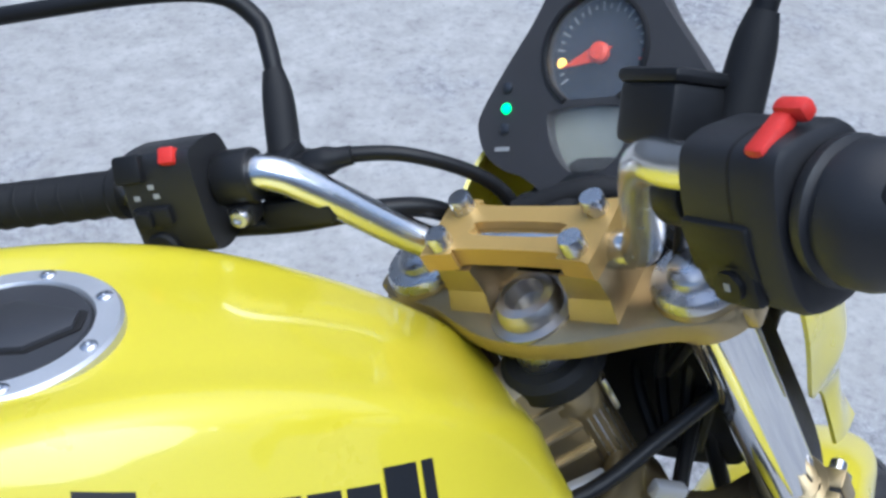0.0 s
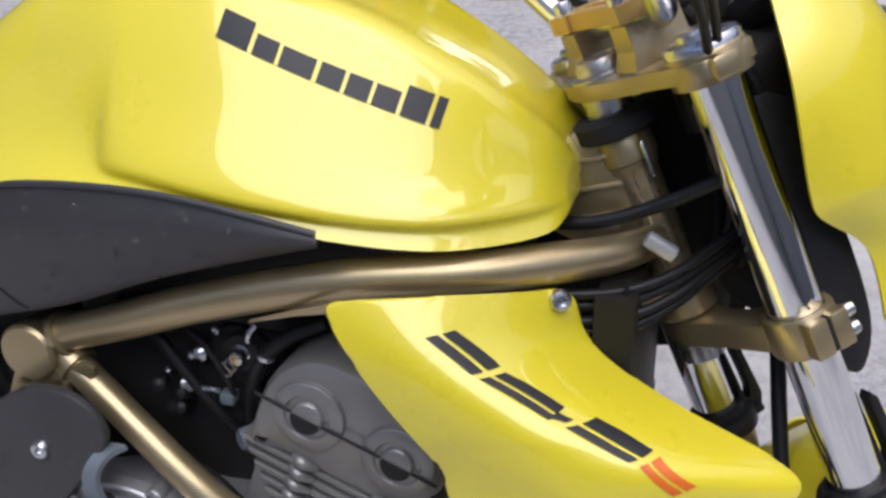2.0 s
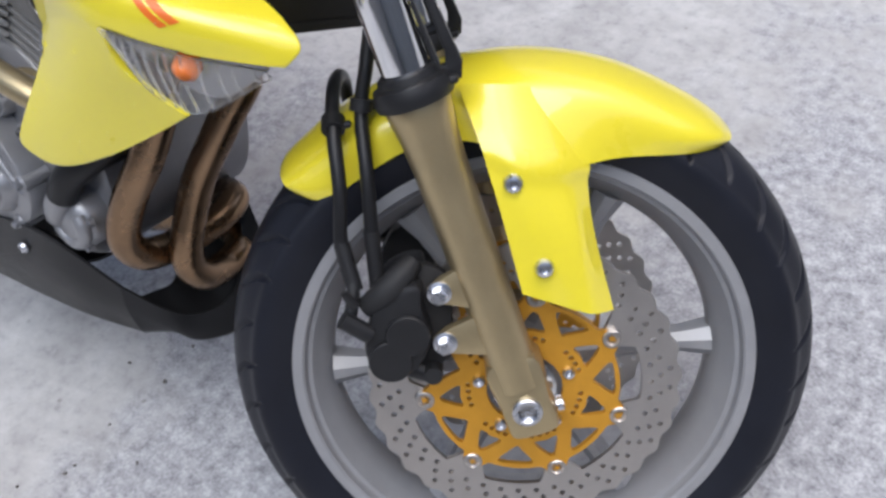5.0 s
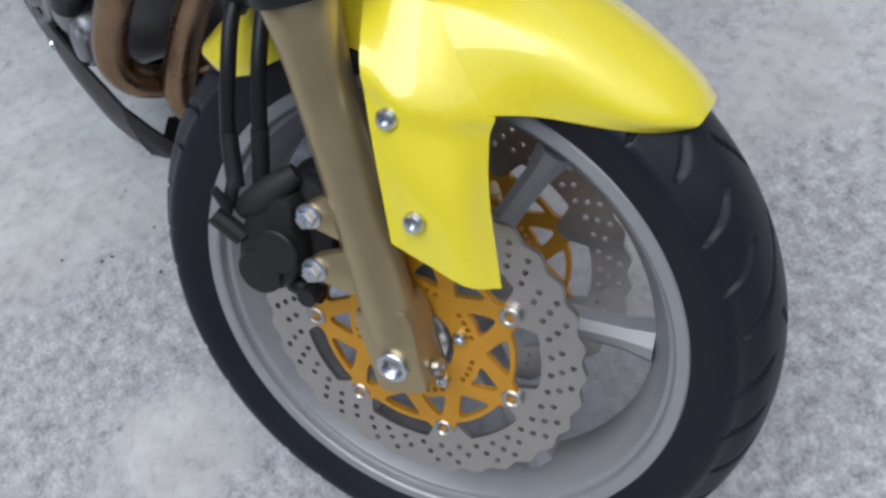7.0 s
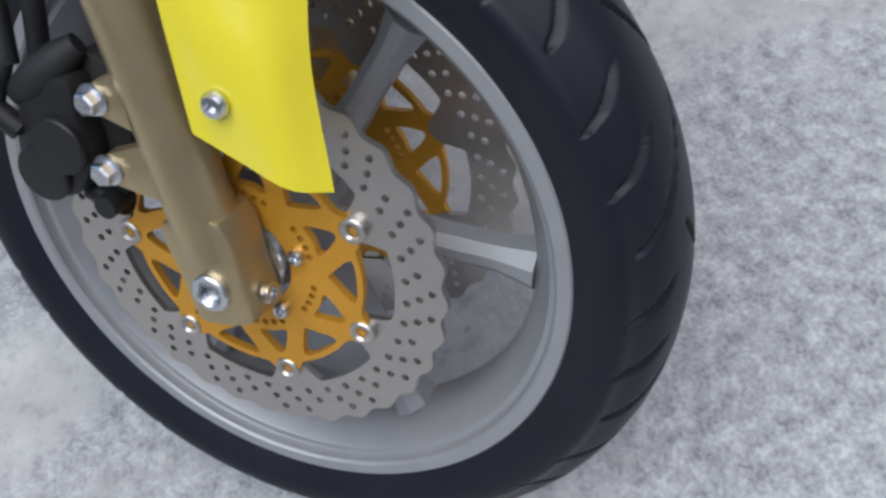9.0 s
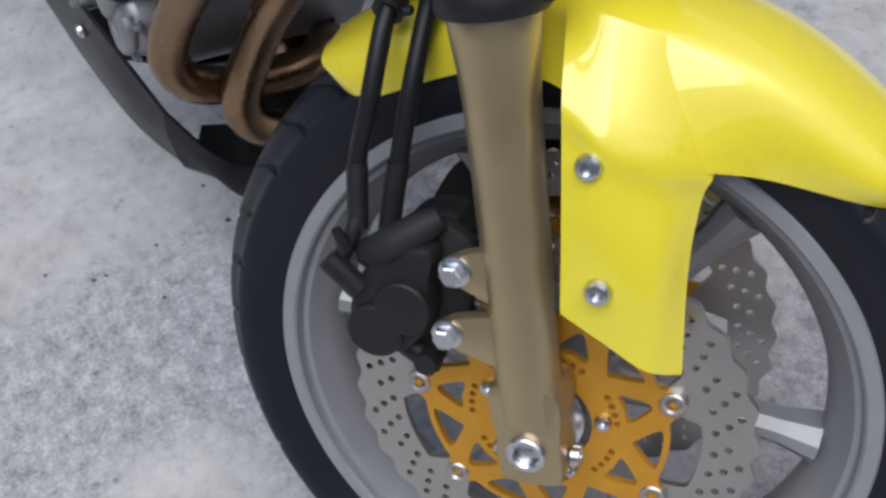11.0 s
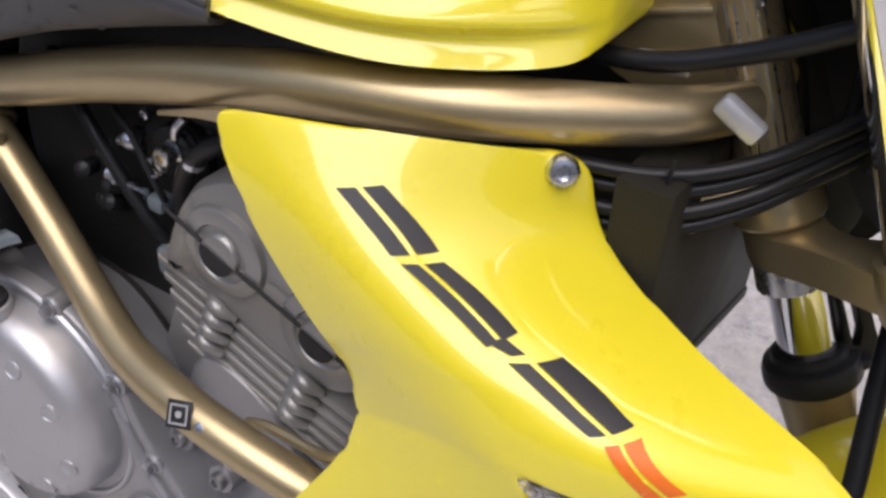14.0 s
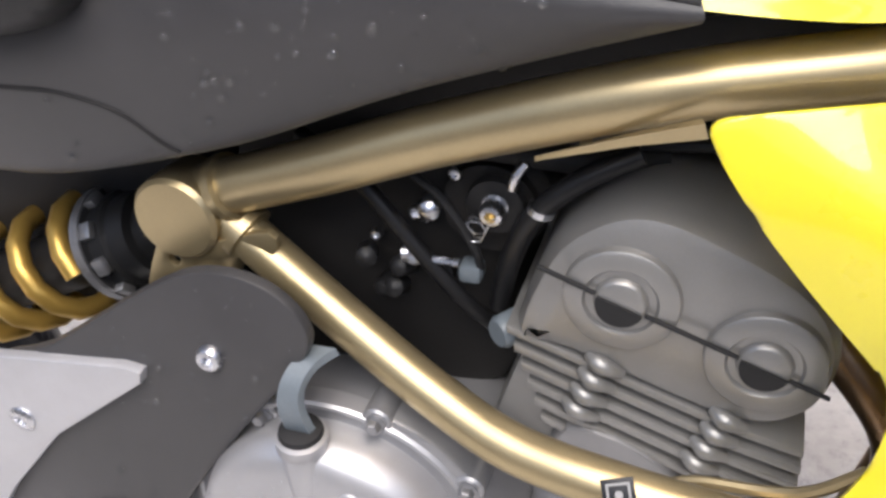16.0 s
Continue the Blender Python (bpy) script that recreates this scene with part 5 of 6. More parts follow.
        strap.append([(x - w, y - ny * 0.6, z - nz * 0.6), (x - w * 0.8, y + ny, z + nz), (x + w * 0.8, y + ny, z + nz), (x + w, y - ny * 0.6, z - nz * 0.6), (x, y - ny * 1.3, z - nz * 1.3)])
    cols = [spline([r[i] for r in strap], 4) for i in range(5)]
    part("filler_plug", solid([[cols[i][j] for i in range(5)] for j in range(len(cols[0]))]), HOSE_GREY, c, "grey oil filler plug with a curved pull tab")
    # cylinder head
    head = rounded([(-0.560, 0.612), (-0.543, 0.665), (-0.518, 0.691), (-0.488, 0.699), (-0.448, 0.685), (-0.414, 0.666), (-0.396, 0.644), (-0.391, 0.615), (-0.402, 0.586), (-0.44, 0.574), (-0.53, 0.605)], 5)
    h = part("head_cover", plate(head, [], 0.15, right(0.005), 0.013), HEAD_GREY, e, "warm grey cylinder head casting")
    tilt = Matrix.Rotation(radians(-21.3), 4, "Z")
    for x, z in ((-0.502, 0.6495), (-0.4275, 0.622)):
        part("cam_boss", lathe([(0.0315, -0.002), (0.0305, 0.003), (0.029, 0.004), (0.020, 0.0045), (0.0185, 0.0025), (0.0145, 0.0025), (0.0135, 0.0055), (0.012, 0.0065), (0.0005, 0.0065)], right(-0.146) @ at(x, z, 0), 40), HEAD_GREY, h, "round cam end boss")
        part("half_moon_plug", plate([polar(0.0128, a) for a in range(180, 361, 10)], [], 0.0015, right(-0.1527) @ at(x, z, 0) @ tilt), RUBBER, h, "black half-moon rubber plug")
    for a, b in (((-0.545, 0.6665), (-0.515, 0.6545)), ((-0.489, 0.6445), (-0.441, 0.6265)), ((-0.415, 0.6165), (-0.3945, 0.6086))):
        part("gasket", tube([(a[0], -0.1515, a[1]), (b[0], -0.1515, b[1])], 0.0014, None, 8, 2), RUBBER, h, "black gasket line")
    for k in range(6):
        fin = [(-0.565 + 0.004 * k, 0.612 - 0.0125 * k), (-0.44 + 0.002 * k, 0.566 - 0.0125 * k), (-0.40, 0.556 - 0.0125 * k), (-0.40, 0.5615 - 0.0125 * k), (-0.44 + 0.002 * k, 0.5715 - 0.0125 * k), (-0.565 + 0.004 * k, 0.6175 - 0.0125 * k)]
        part("fin", plate(fin, [], 0.13, right(-0.012), 0.0015), HEAD_GREY, h)
    part("cylinder_block", plate([(-0.555, 0.605), (-0.405, 0.552), (-0.43, 0.45), (-0.60, 0.47)], [], 0.24, right(0.11), 0.004), HEAD_GREY, e, "grey finned cylinder block")
    for x, z in ((-0.5107, 0.6035), (-0.4425, 0.5785)):
        for k in range(4):
            part("fin_rib", tube([(x - 0.008 - 0.0042 * k, -0.1415, z - 0.0118 * k + 0.003), (x - 0.0042 * k, -0.1465, z - 0.0118 * k), (x + 0.011 - 0.0042 * k, -0.1415, z - 0.0118 * k - 0.0075)], [0.003, 0.0055, 0.003], None, 10, 4), HEAD_GREY, h)
    # mounts below the frame tube
    part("engine_mount", plate(rounded([(-0.53, 0.55), (-0.47, 0.53), (-0.43, 0.46), (-0.46, 0.40), (-0.53, 0.42), (-0.55, 0.48)], 4), [], 0.03, right(-0.115), 0.004), ENGINE_GREY, e)
    for x, z in ((-0.541, 0.478), (-0.506, 0.458)):
        b = part("mount_boss", lathe([(0.0115, -0.03), (0.0115, 0.012), (0.0105, 0.014), (0.0005, 0.014)], facing(x, -0.145, z, 0, -1, 0.15), 20), ENGINE_GREY, e)
        part("bolt", bolt(facing(x, -0.159, z + 0.002, 0, -1, 0.15), 0.0068, 0.006), DULL_BOLT, b)
    # water pump
    p = part("water_pump", lathe([(0.034, -0.05), (0.034, 0.0), (0.030, 0.008), (0.018, 0.014), (0.0005, 0.015)], right(-0.150) @ at(-0.462, 0.366, 0), 28), ENGINE_GREY, e, "grey water pump casting")
    part("pump_neck", tube([(-0.484, -0.156, 0.366), (-0.472, -0.160, 0.388), (-0.456, -0.158, 0.412)], [0.015, 0.0155, 0.0155], None, 18, 4), ENGINE_GREY, p)
    part("hose", tube([(-0.462, -0.159, 0.402), (-0.446, -0.155, 0.43), (-0.42, -0.14, 0.455), (-0.39, -0.10, 0.475)], 0.017, None, 18, 5), HOSE, e, "black coolant hose")
    part("volute", tube([(-0.462 + 0.024 * math.cos(q), -0.160, 0.366 + 0.024 * math.sin(q)) for q in [3.4 + 0.45 * n for n in range(9)]], [0.006, 0.0065, 0.007, 0.0075, 0.008, 0.0085, 0.009, 0.009, 0.008], None, 12, 3), ENGINE_GREY, p)
    for a in (20, 100, 230, 300):
        x, z = polar(0.033, a)
        part("bolt", bolt(right(-0.152) @ at(-0.462 + x, 0.366 + z, 0), 0.0045, 0.006, "hex"), DULL_BOLT, p)
    return e


make_engine()


def make_exhaust():
    x = Group("exhaust_header")
    for pts in ([(-0.395, -0.070, 0.60), (-0.345, -0.100, 0.545), (-0.352, -0.122, 0.48), (-0.382, -0.137, 0.415), (-0.397, -0.142, 0.365), (-0.399, -0.125, 0.332), (-0.400, -0.090, 0.317), (-0.392, -0.035, 0.319), (-0.389, -0.004, 0.328), (-0.405, 0.018, 0.328), (-0.48, 0.05, 0.29)],
                [(-0.370, 0.015, 0.60), (-0.315, -0.012, 0.545), (-0.332, -0.042, 0.48), (-0.358, -0.066, 0.41), (-0.366, -0.086, 0.345), (-0.368, -0.088, 0.308), (-0.370, -0.068, 0.280), (-0.380, -0.030, 0.264), (-0.386, 0.000, 0.270), (-0.418, 0.022, 0.268), (-0.50, 0.05, 0.25)]):
        part("header_pipe", tube(pts, 0.0180, None, 22, 7), EXHAUST, x, "heat-browned steel header pipe")
    part("collector", tube([(-0.50, 0.05, 0.255), (-0.60, 0.03, 0.24), (-0.72, 0.0, 0.23), (-0.82, -0.02, 0.24)], [0.035, 0.045, 0.06, 0.05], None, 24, 5), EXHAUST, x)


make_exhaust()
PAN = [[(-0.845, -0.172, 0.236), (-0.838, -0.155, 0.198), (-0.82, 0.0, 0.17)], [(-0.764, -0.176, 0.266), (-0.78, -0.160, 0.198), (-0.76, 0.0, 0.165)], [(-0.60, -0.178, 0.330), (-0.63, -0.162, 0.213), (-0.62, 0.0, 0.160)],
       [(-0.495, -0.176, 0.345), (-0.496, -0.152, 0.217), (-0.48, 0.0, 0.160)], [(-0.420, -0.146, 0.288), (-0.424, -0.124, 0.203), (-0.41, 0.0, 0.165)]]


def make_pan():
    p = Group("belly_pan")
    # the right panel along the whole length, the left one behind, a scoop with a low lip at the front
    near = [[row[0], tuple((Vector(row[0]) + Vector(row[1])) / 2 + Vector((0, -0.006, 0))), row[1]] for row in PAN]
    far = [[(x, -y * 0.85, z) for x, y, z in row] for row in near[:3]]
    floor = [[row[1], row[2], (row[1][0], -row[1][1], row[1][2])] for row in PAN[:3]]
    lip = [tuple(near[-1][0]), (-0.394, -0.116, 0.250), (-0.383, -0.084, 0.224), (-0.369, -0.046, 0.226), (-0.372, -0.012, 0.254), (-0.384, 0.006, 0.297), (-0.402, 0.008, 0.345)]
    edge = [tuple(near[-1][1]), (-0.396, -0.116, 0.222), (-0.377, -0.090, 0.201), (-0.358, -0.046, 0.204), (-0.358, -0.006, 0.231), (-0.369, 0.016, 0.279), (-0.394, 0.021, 0.343)]
    low = [tuple(near[-1][2]), (-0.402, -0.098, 0.200), (-0.381, -0.078, 0.187), (-0.364, -0.036, 0.188), (-0.364, 0.000, 0.216), (-0.375, 0.019, 0.266), (-0.400, 0.023, 0.335)]
    base = [(-0.475, -0.089, 0.205), (-0.465, -0.070, 0.208), (-0.456, -0.050, 0.215), (-0.490, -0.010, 0.222), (-0.480, 0.020, 0.250), (-0.470, 0.040, 0.290), (-0.455, 0.050, 0.335)]
    pan = join(patch([lip, edge, low, base], 6, 4, 0.004, None, (-0.6, 0.3, 0.7)), patch(near, 3, 6, 0.004, None, (0, 1, 0)), patch(far, 4, 4, 0.004, None, (0, -1, 0)), patch(floor, 4, 4, 0.004, None, (0, 0, 1)))
    part("shell", pan, BLACK_PLASTIC, p, "matt black plastic belly pan")
    part("bolt", bolt(facing(-0.533, -0.179, 0.314, 0, -1, -0.1), 0.007, 0.005), STEEL, p)


make_pan()


# ---- foot-rest plates, shock, radiator ----
def make_rear_bits():
    right = lambda y: at(0, y, 0) @ SIDE_RIGHT
    g = Group("heel_guard")
    part("plate", plate(rounded([(-0.90, 0.555), (-0.84, 0.588), (-0.753, 0.647), (-0.715, 0.661), (-0.682, 0.654), (-0.663, 0.630), (-0.672, 0.603), (-0.712, 0.552), (-0.765, 0.478), (-0.80, 0.42), (-0.86, 0.40), (-0.93, 0.44)], 4), [], 0.008, right(-0.182), 0.003), GREY_PLASTIC, g, "dark grey plastic heel guard")
    part("bolt", bolt(right(-0.190) @ at(-0.726, 0.602, 0), 0.0085, 0.006), STEEL, g)
    part("boss", join(ring([(0.019, 0), (0.023, 0), (0.023, 0.0015), (0.022, 0.0025), (0.020, 0.0025)], right(-0.1895) @ at(-0.8235, 0.4352, 0), 32), lathe([(0.0085, 0), (0.0085, 0.002), (0.007, 0.003), (0.0005, 0.003)], right(-0.1895) @ at(-0.8235, 0.4352, 0), 20),
                      *[lathe([(0.003, 0), (0.003, 0.002), (0.0005, 0.0025)], right(-0.1895) @ at(-0.8235 + polar(0.0145, q)[0], 0.4352 + polar(0.0145, q)[1], 0), 10) for q in range(0, 360, 60)]), GREY_PLASTIC, g, "moulded round boss")
    a = Group("footrest_bracket")
    arrow = [(-0.93, 0.585), (-0.88, 0.578), (-0.785, 0.588), (-0.772, 0.586), (-0.774, 0.577), (-0.85, 0.518), (-0.905, 0.455), (-0.97, 0.36), (-1.02, 0.40)]
    part("plate", plate(arrow, [], 0.008, right(-0.1895), 0.002), ALLOY, a, "bare alloy foot-rest bracket")
    part("bolt", bolt(right(-0.1975) @ at(-0.873, 0.528, 0), 0.0095, 0.003), STEEL, a)
    arm = rounded([(-1.08, 0.50), (-0.99, 0.460), (-0.917, 0.422), (-0.845, 0.384), (-0.76, 0.352), (-0.700, 0.330), (-0.698, 0.316), (-0.725, 0.310), (-0.79, 0.312), (-0.89, 0.320), (-0.965, 0.336), (-1.08, 0.355)], 3)
    part("lower_arm", plate(arm, [], 0.010, right(-0.184), 0.003), ALLOY, a, "bare alloy lower bracket arm")
    part("bolt", bolt(right(-0.194) @ at(-0.790, 0.326, 0), 0.0065, 0.003), STEEL, a)
    part("bolt", bolt(right(-0.194) @ at(-0.881, 0.386, 0), 0.0065, 0.003), STEEL, a)
    part("hinge", lathe([(0.022, -0.02), (0.024, -0.016), (0.024, 0.010), (0.021, 0.014), (0.010, 0.014), (0.009, 0.008), (0.0005, 0.008)], right(-0.192) @ at(-1.03, 0.335, 0), 28), ALLOY, a, "round foot-rest hinge")
    pedal = Group("brake_pedal")
    part("arm", tube([(-0.96, -0.178, 0.290), (-0.91, -0.198, 0.318), (-0.85, -0.222, 0.335), (-0.800, -0.238, 0.343)], 0.0058, None, 10, 4), ALLOY, pedal, "bare alloy brake pedal arm")
    tread = at(-0.797, -0.240, 0.341) @ Matrix.Rotation(radians(74), 4, "Z") @ Matrix.Rotation(radians(4), 4, "Y")
    part("tread", block(0.042, 0.020, 0.012, tread, 0.002), ALLOY, pedal, "ribbed pedal tread")
    for k in range(9):
        part("tread_rib", block(0.0024, 0.020, 0.003, tread @ at(-0.019 + 0.00475 * k, 0, 0.007), 0.0006), ALLOY, pedal)
    s = Group("shock_absorber")
    p0, p1 = Vector((-0.79, -0.085, 0.625)), Vector((-1.0, -0.085, 0.53))
    part("body", tube([p0, p0.lerp(p1, 0.3), p1], 0.023, None, 24, 3), BLACK_PLASTIC, s, "black damper body")
    way = (p1 - p0).normalized()
    q = way.to_track_quat("Z", "Y").to_matrix()
    turn = Matrix.Translation(p0) @ q.to_4x4()
    adj = part("adjuster", lathe([(0.022, 0.036), (0.030, 0.037), (0.031, 0.052), (0.034, 0.054), (0.034, 0.066), (0.040, 0.068), (0.040, 0.074), (0.030, 0.076)], turn, 36), BLACK_PLASTIC, s, "black stepped spring adjuster")
    for k in range(9):
        m = turn @ Matrix.Rotation(2 * math.pi * k / 9, 4, "Z")
        part("notch", block(0.006, 0.012, 0.010, m @ at(0.0365, 0, 0.060 + 0.002 * (k % 3)), 0.0012), ADJUSTER, adj, "worn steel adjuster tooth")
    part("adjuster_rim", ring([(0.0385, 0.067), (0.0408, 0.067), (0.0408, 0.0745), (0.0385, 0.0745)], turn, 40), ADJUSTER, adj)
    coil = [p0.lerp(p1, 0.36) + q @ Vector((0.038 * math.cos(6.283 * k / 14), 0.038 * math.sin(6.283 * k / 14), 0.0030 * k)) for k in range(14 * 4)]
    part("spring", tube(coil, 0.0078, None, 10, 1), GOLD_ANOD, s, "gold coil spring")
    ip = Group("inner_panel")
    # Dark panels added to close gaps where bright ground would show through.
    part("panel", plate(rounded([(-0.46, 0.62), (-0.30, 0.575), (-0.20, 0.60), (-0.17, 0.68), (-0.22, 0.77), (-0.32, 0.80), (-0.46, 0.79)], 4), [], 0.006, right(0.192), 0.002), DARK, ip, "black added panel closing the see-through gap beside the radiator")
    part("center_panel", plate(rounded([(-0.45, 0.640), (-0.31, 0.590), (-0.296, 0.62), (-0.296, 0.765), (-0.45, 0.775)], 3), [], 0.006, right(0.003), 0.002), DARK, ip, "black added panel closing the see-through gap behind the radiator")
    r = Group("radiator")
    yz = Matrix(((0, 0, 1, 0), (1, 0, 0, 0), (0, 1, 0, 0), (0, 0, 0, 1)))
    part("core", plate([(-0.090, 0.615), (0.19, 0.532), (0.19, 0.755), (-0.101, 0.762)], [], 0.03, at(-0.290, 0, 0) @ yz, 0.004), RADIATOR, r, "dark radiator core")
    part("lower_tank", block(0.034, 0.28, 0.012, at(-0.275, 0.055, 0.570) @ Matrix.Rotation(radians(-16.5), 4, "X"), 0.003), RADIATOR, r, "black radiator bottom tank")


ADJUSTER = surface("dull_steel", (0.30, 0.30, 0.31), 0.4, 0.8, 300, 0.3, 0.2, 60, 0.3)
RADIATOR = surface("radiator_black", (0.020, 0.018, 0.014), 0.6, 0.0, 500, 0.4, 0.2, 30, 0.3, spec=0.25)
make_rear_bits()


# ---- cockpit: instruments, headlight cowl, switches, mirrors, cables ----
DASH = FORK @ Matrix(((0, 0.78, -0.63, 0.120), (-1, 0, 0, 0), (0, 0.63, 0.78, 0.723), (0, 0, 0, 1)))  # x right, y up the face, z out of it
DIAL_FACE = surface("dial_face", (0.03, 0.035, 0.045), 0.4)
LCD = surface("lcd_glass", (0.30, 0.31, 0.27), 0.2, 0.0, 200, 0.0, 0.03, 40, 0.15)


def emitter(name, colour, strength):
    m = surface(name, colour, 0.4)
    b = m.node_tree.nodes["Principled BSDF"]
    b.inputs["Emission Color"].default_value = (*colour, 1)
    b.inputs["Emission Strength"].default_value = strength
    return m


GREEN_LAMP = emitter("green_lamp", (0.05, 0.9, 0.25), 1.2)
ORANGE_LAMP = emitter("orange_lamp", (1.0, 0.55, 0.08), 1.5)
NEEDLE = surface("needle_red", (0.9, 0.08, 0.03), 0.4)


def make_dash():
    d = Group("dashboard")
    half = [(0.0, 0.090), (-0.030, 0.080), (-0.050, 0.048), (-0.071, 0.018), (-0.087, -0.008), (-0.090, -0.022), (-0.082, -0.040), (-0.066, -0.051), (-0.050, -0.056), (-0.034, -0.066), (-0.015, -0.075)]
    out = rounded(half + [(0.0, -0.077)] + [(-x, y) for x, y in half[:0:-1]], 4)
    tacho = [(0.037 * math.cos(a), 0.026 + 0.037 * math.sin(a)) for a in [radians(-58 + 296 * k / 28) for k in range(29)]]
    lcd = rounded([(-0.027, -0.0115), (0.025, -0.0115), (0.030, -0.024), (0.022, -0.043), (0.008, -0.0545), (-0.010, -0.0545), (-0.024, -0.043), (-0.032, -0.024)], 4)
    part("housing", plate(out, [tacho, lcd], 0.014, DASH @ at(0, 0, -0.008), 0.0), BLACK_DASH, d, "black moulded instrument housing")
    part("shell", solid([[(x * k, y * k, z) for x, y in out] for k, z in ((0.99, -0.008), (0.96, -0.024), (0.8, -0.042), (0.5, -0.050))], DASH), BLACK_DASH, d)
    part("bezel", tube([(x * 1.03, 0.026 + (y - 0.026) * 1.03, 0.006) for x, y in tacho[::2]], 0.0022, DASH, 8, 2), BLACK_PLASTIC, d)
    part("dial_face", plate([(x * 1.03, 0.026 + (y - 0.026) * 1.03) for x, y in tacho], [], 0.002, DASH @ at(0, 0, -0.006)), DIAL_FACE, d, "dark tachometer face")
    part("display", plate([(x * 1.02, y * 1.02) for x, y in lcd], [], 0.002, DASH @ at(0, 0, -0.006)), LCD, d, "grey liquid crystal display")
    for name, loop in (("dial_glass", tacho), ("display_glass", lcd)):
        part(name, plate(loop, [], 0.001, DASH @ at(0, 0, 0.0035)), CLEAR, d, "clear cover glass").visible_shadow = False
    for k in range(25):
        a = radians(212 - 244 * k / 24)
        long = 0.006 if k % 2 == 0 else 0.003
        m = DASH @ at(0.0315 * math.cos(a), 0.026 + 0.0315 * math.sin(a), -0.0035) @ Matrix.Rotation(a, 4, "Z")
        part("tick", block(long, 0.0011, 0.0006, m, 0.0), NEEDLE if k > 20 else WHITE_PRINT, d)
    a = radians(196)
    part("needle", plate([(0.006 * math.cos(a + 1.57), 0.026 + 0.006 * math.sin(a + 1.57)), (0.030 * math.cos(a), 0.026 + 0.030 * math.sin(a)), (0.006 * math.cos(a - 1.57), 0.026 + 0.006 * math.sin(a - 1.57)), (0.010 * math.cos(a + 3.14), 0.026 + 0.010 * math.sin(a + 3.14))], [], 0.001, DASH @ at(0, 0, -0.001)), NEEDLE, d, "red tachometer needle")
    part("needle_hub", lathe([(0.007, -0.003), (0.007, 0.001), (0.005, 0.003), (0.0005, 0.003)], DASH @ at(0, 0.026, 0), 20), NEEDLE, d)
    part("warning_lamp", lathe([(0.0035, 0), (0.0035, 0.001), (0.0005, 0.0015)], DASH @ at(-0.030, 0.022, -0.004), 12), ORANGE_LAMP, d, "lit orange warning lamp")
    for y, mat in ((0.006, DIAL_FACE), (-0.0085, GREEN_LAMP), (-0.0225, DIAL_FACE)):
        part("lamp", lathe([(0.0038, 0), (0.0038, 0.0014), (0.0025, 0.0022), (0.0002, 0.0024)], DASH @ at(-0.0665, y, 0.006), 14), mat, d, "green neutral lamp" if mat is GREEN_LAMP else "")
    part("print", block(0.012, 0.003, 0.0006, DASH @ at(-0.068, -0.0365, 0.0064), 0.0), WHITE_PRINT, d)
    part("bracket", block(0.07, 0.05, 0.05, FORK @ at(0.075, 0.0, 0.668), 0.012), BLACK_PLASTIC, d)
    part("plug_cover", join(block(0.03, 0.05, 0.03, FORK @ at(0.035, 0.012, 0.690), 0.008), tube([(0.03, 0.03, 0.70), (0.05, -0.01, 0.70), (0.06, -0.04, 0.69)], 0.009, FORK, 10, 4)), RUBBER, d)
    key = part("ignition_lock", lathe([(0.020, 0.60), (0.020, 0.668), (0.0185, 0.672), (0.0165, 0.672), (0.0155, 0.666), (0.0005, 0.666)], FORK @ at(0.022, -0.036, 0.012), 28), BLACK_PLASTIC, d, "black ignition lock barrel")


BLACK_DASH = surface("dash_black", (0.05, 0.048, 0.05), 0.5, 0.0, 1500, 0.2, 0.12, 30, 0.2)
make_dash()

COWL = [[(0.062, -0.097, 0.690), (0.092, -0.094, 0.697), (0.128, -0.078, 0.70), (0.155, -0.04, 0.70)],
        [(0.031, -0.136, 0.632), (0.086, -0.130, 0.635), (0.142, -0.104, 0.635), (0.172, -0.065, 0.63)],
        [(0.023, -0.126, 0.556), (0.076, -0.134, 0.555), (0.137, -0.112, 0.55), (0.165, -0.084, 0.545)],
        [(0.030, -0.121, 0.534), (0.080, -0.128, 0.528), (0.133, -0.106, 0.520), (0.158, -0.081, 0.516)],
        [(0.062, -0.110, 0.500), (0.088, -0.116, 0.494), (0.126, -0.098, 0.487), (0.150, -0.078, 0.482)],
        [(0.0665, -0.107, 0.468), (0.085, -0.110, 0.461), (0.115, -0.098, 0.455), (0.140, -0.076, 0.4535)],
        [(0.062, -0.107, 0.434), (0.078, -0.107, 0.421), (0.098, -0.105, 0.411), (0.108, -0.104, 0.4065)]]


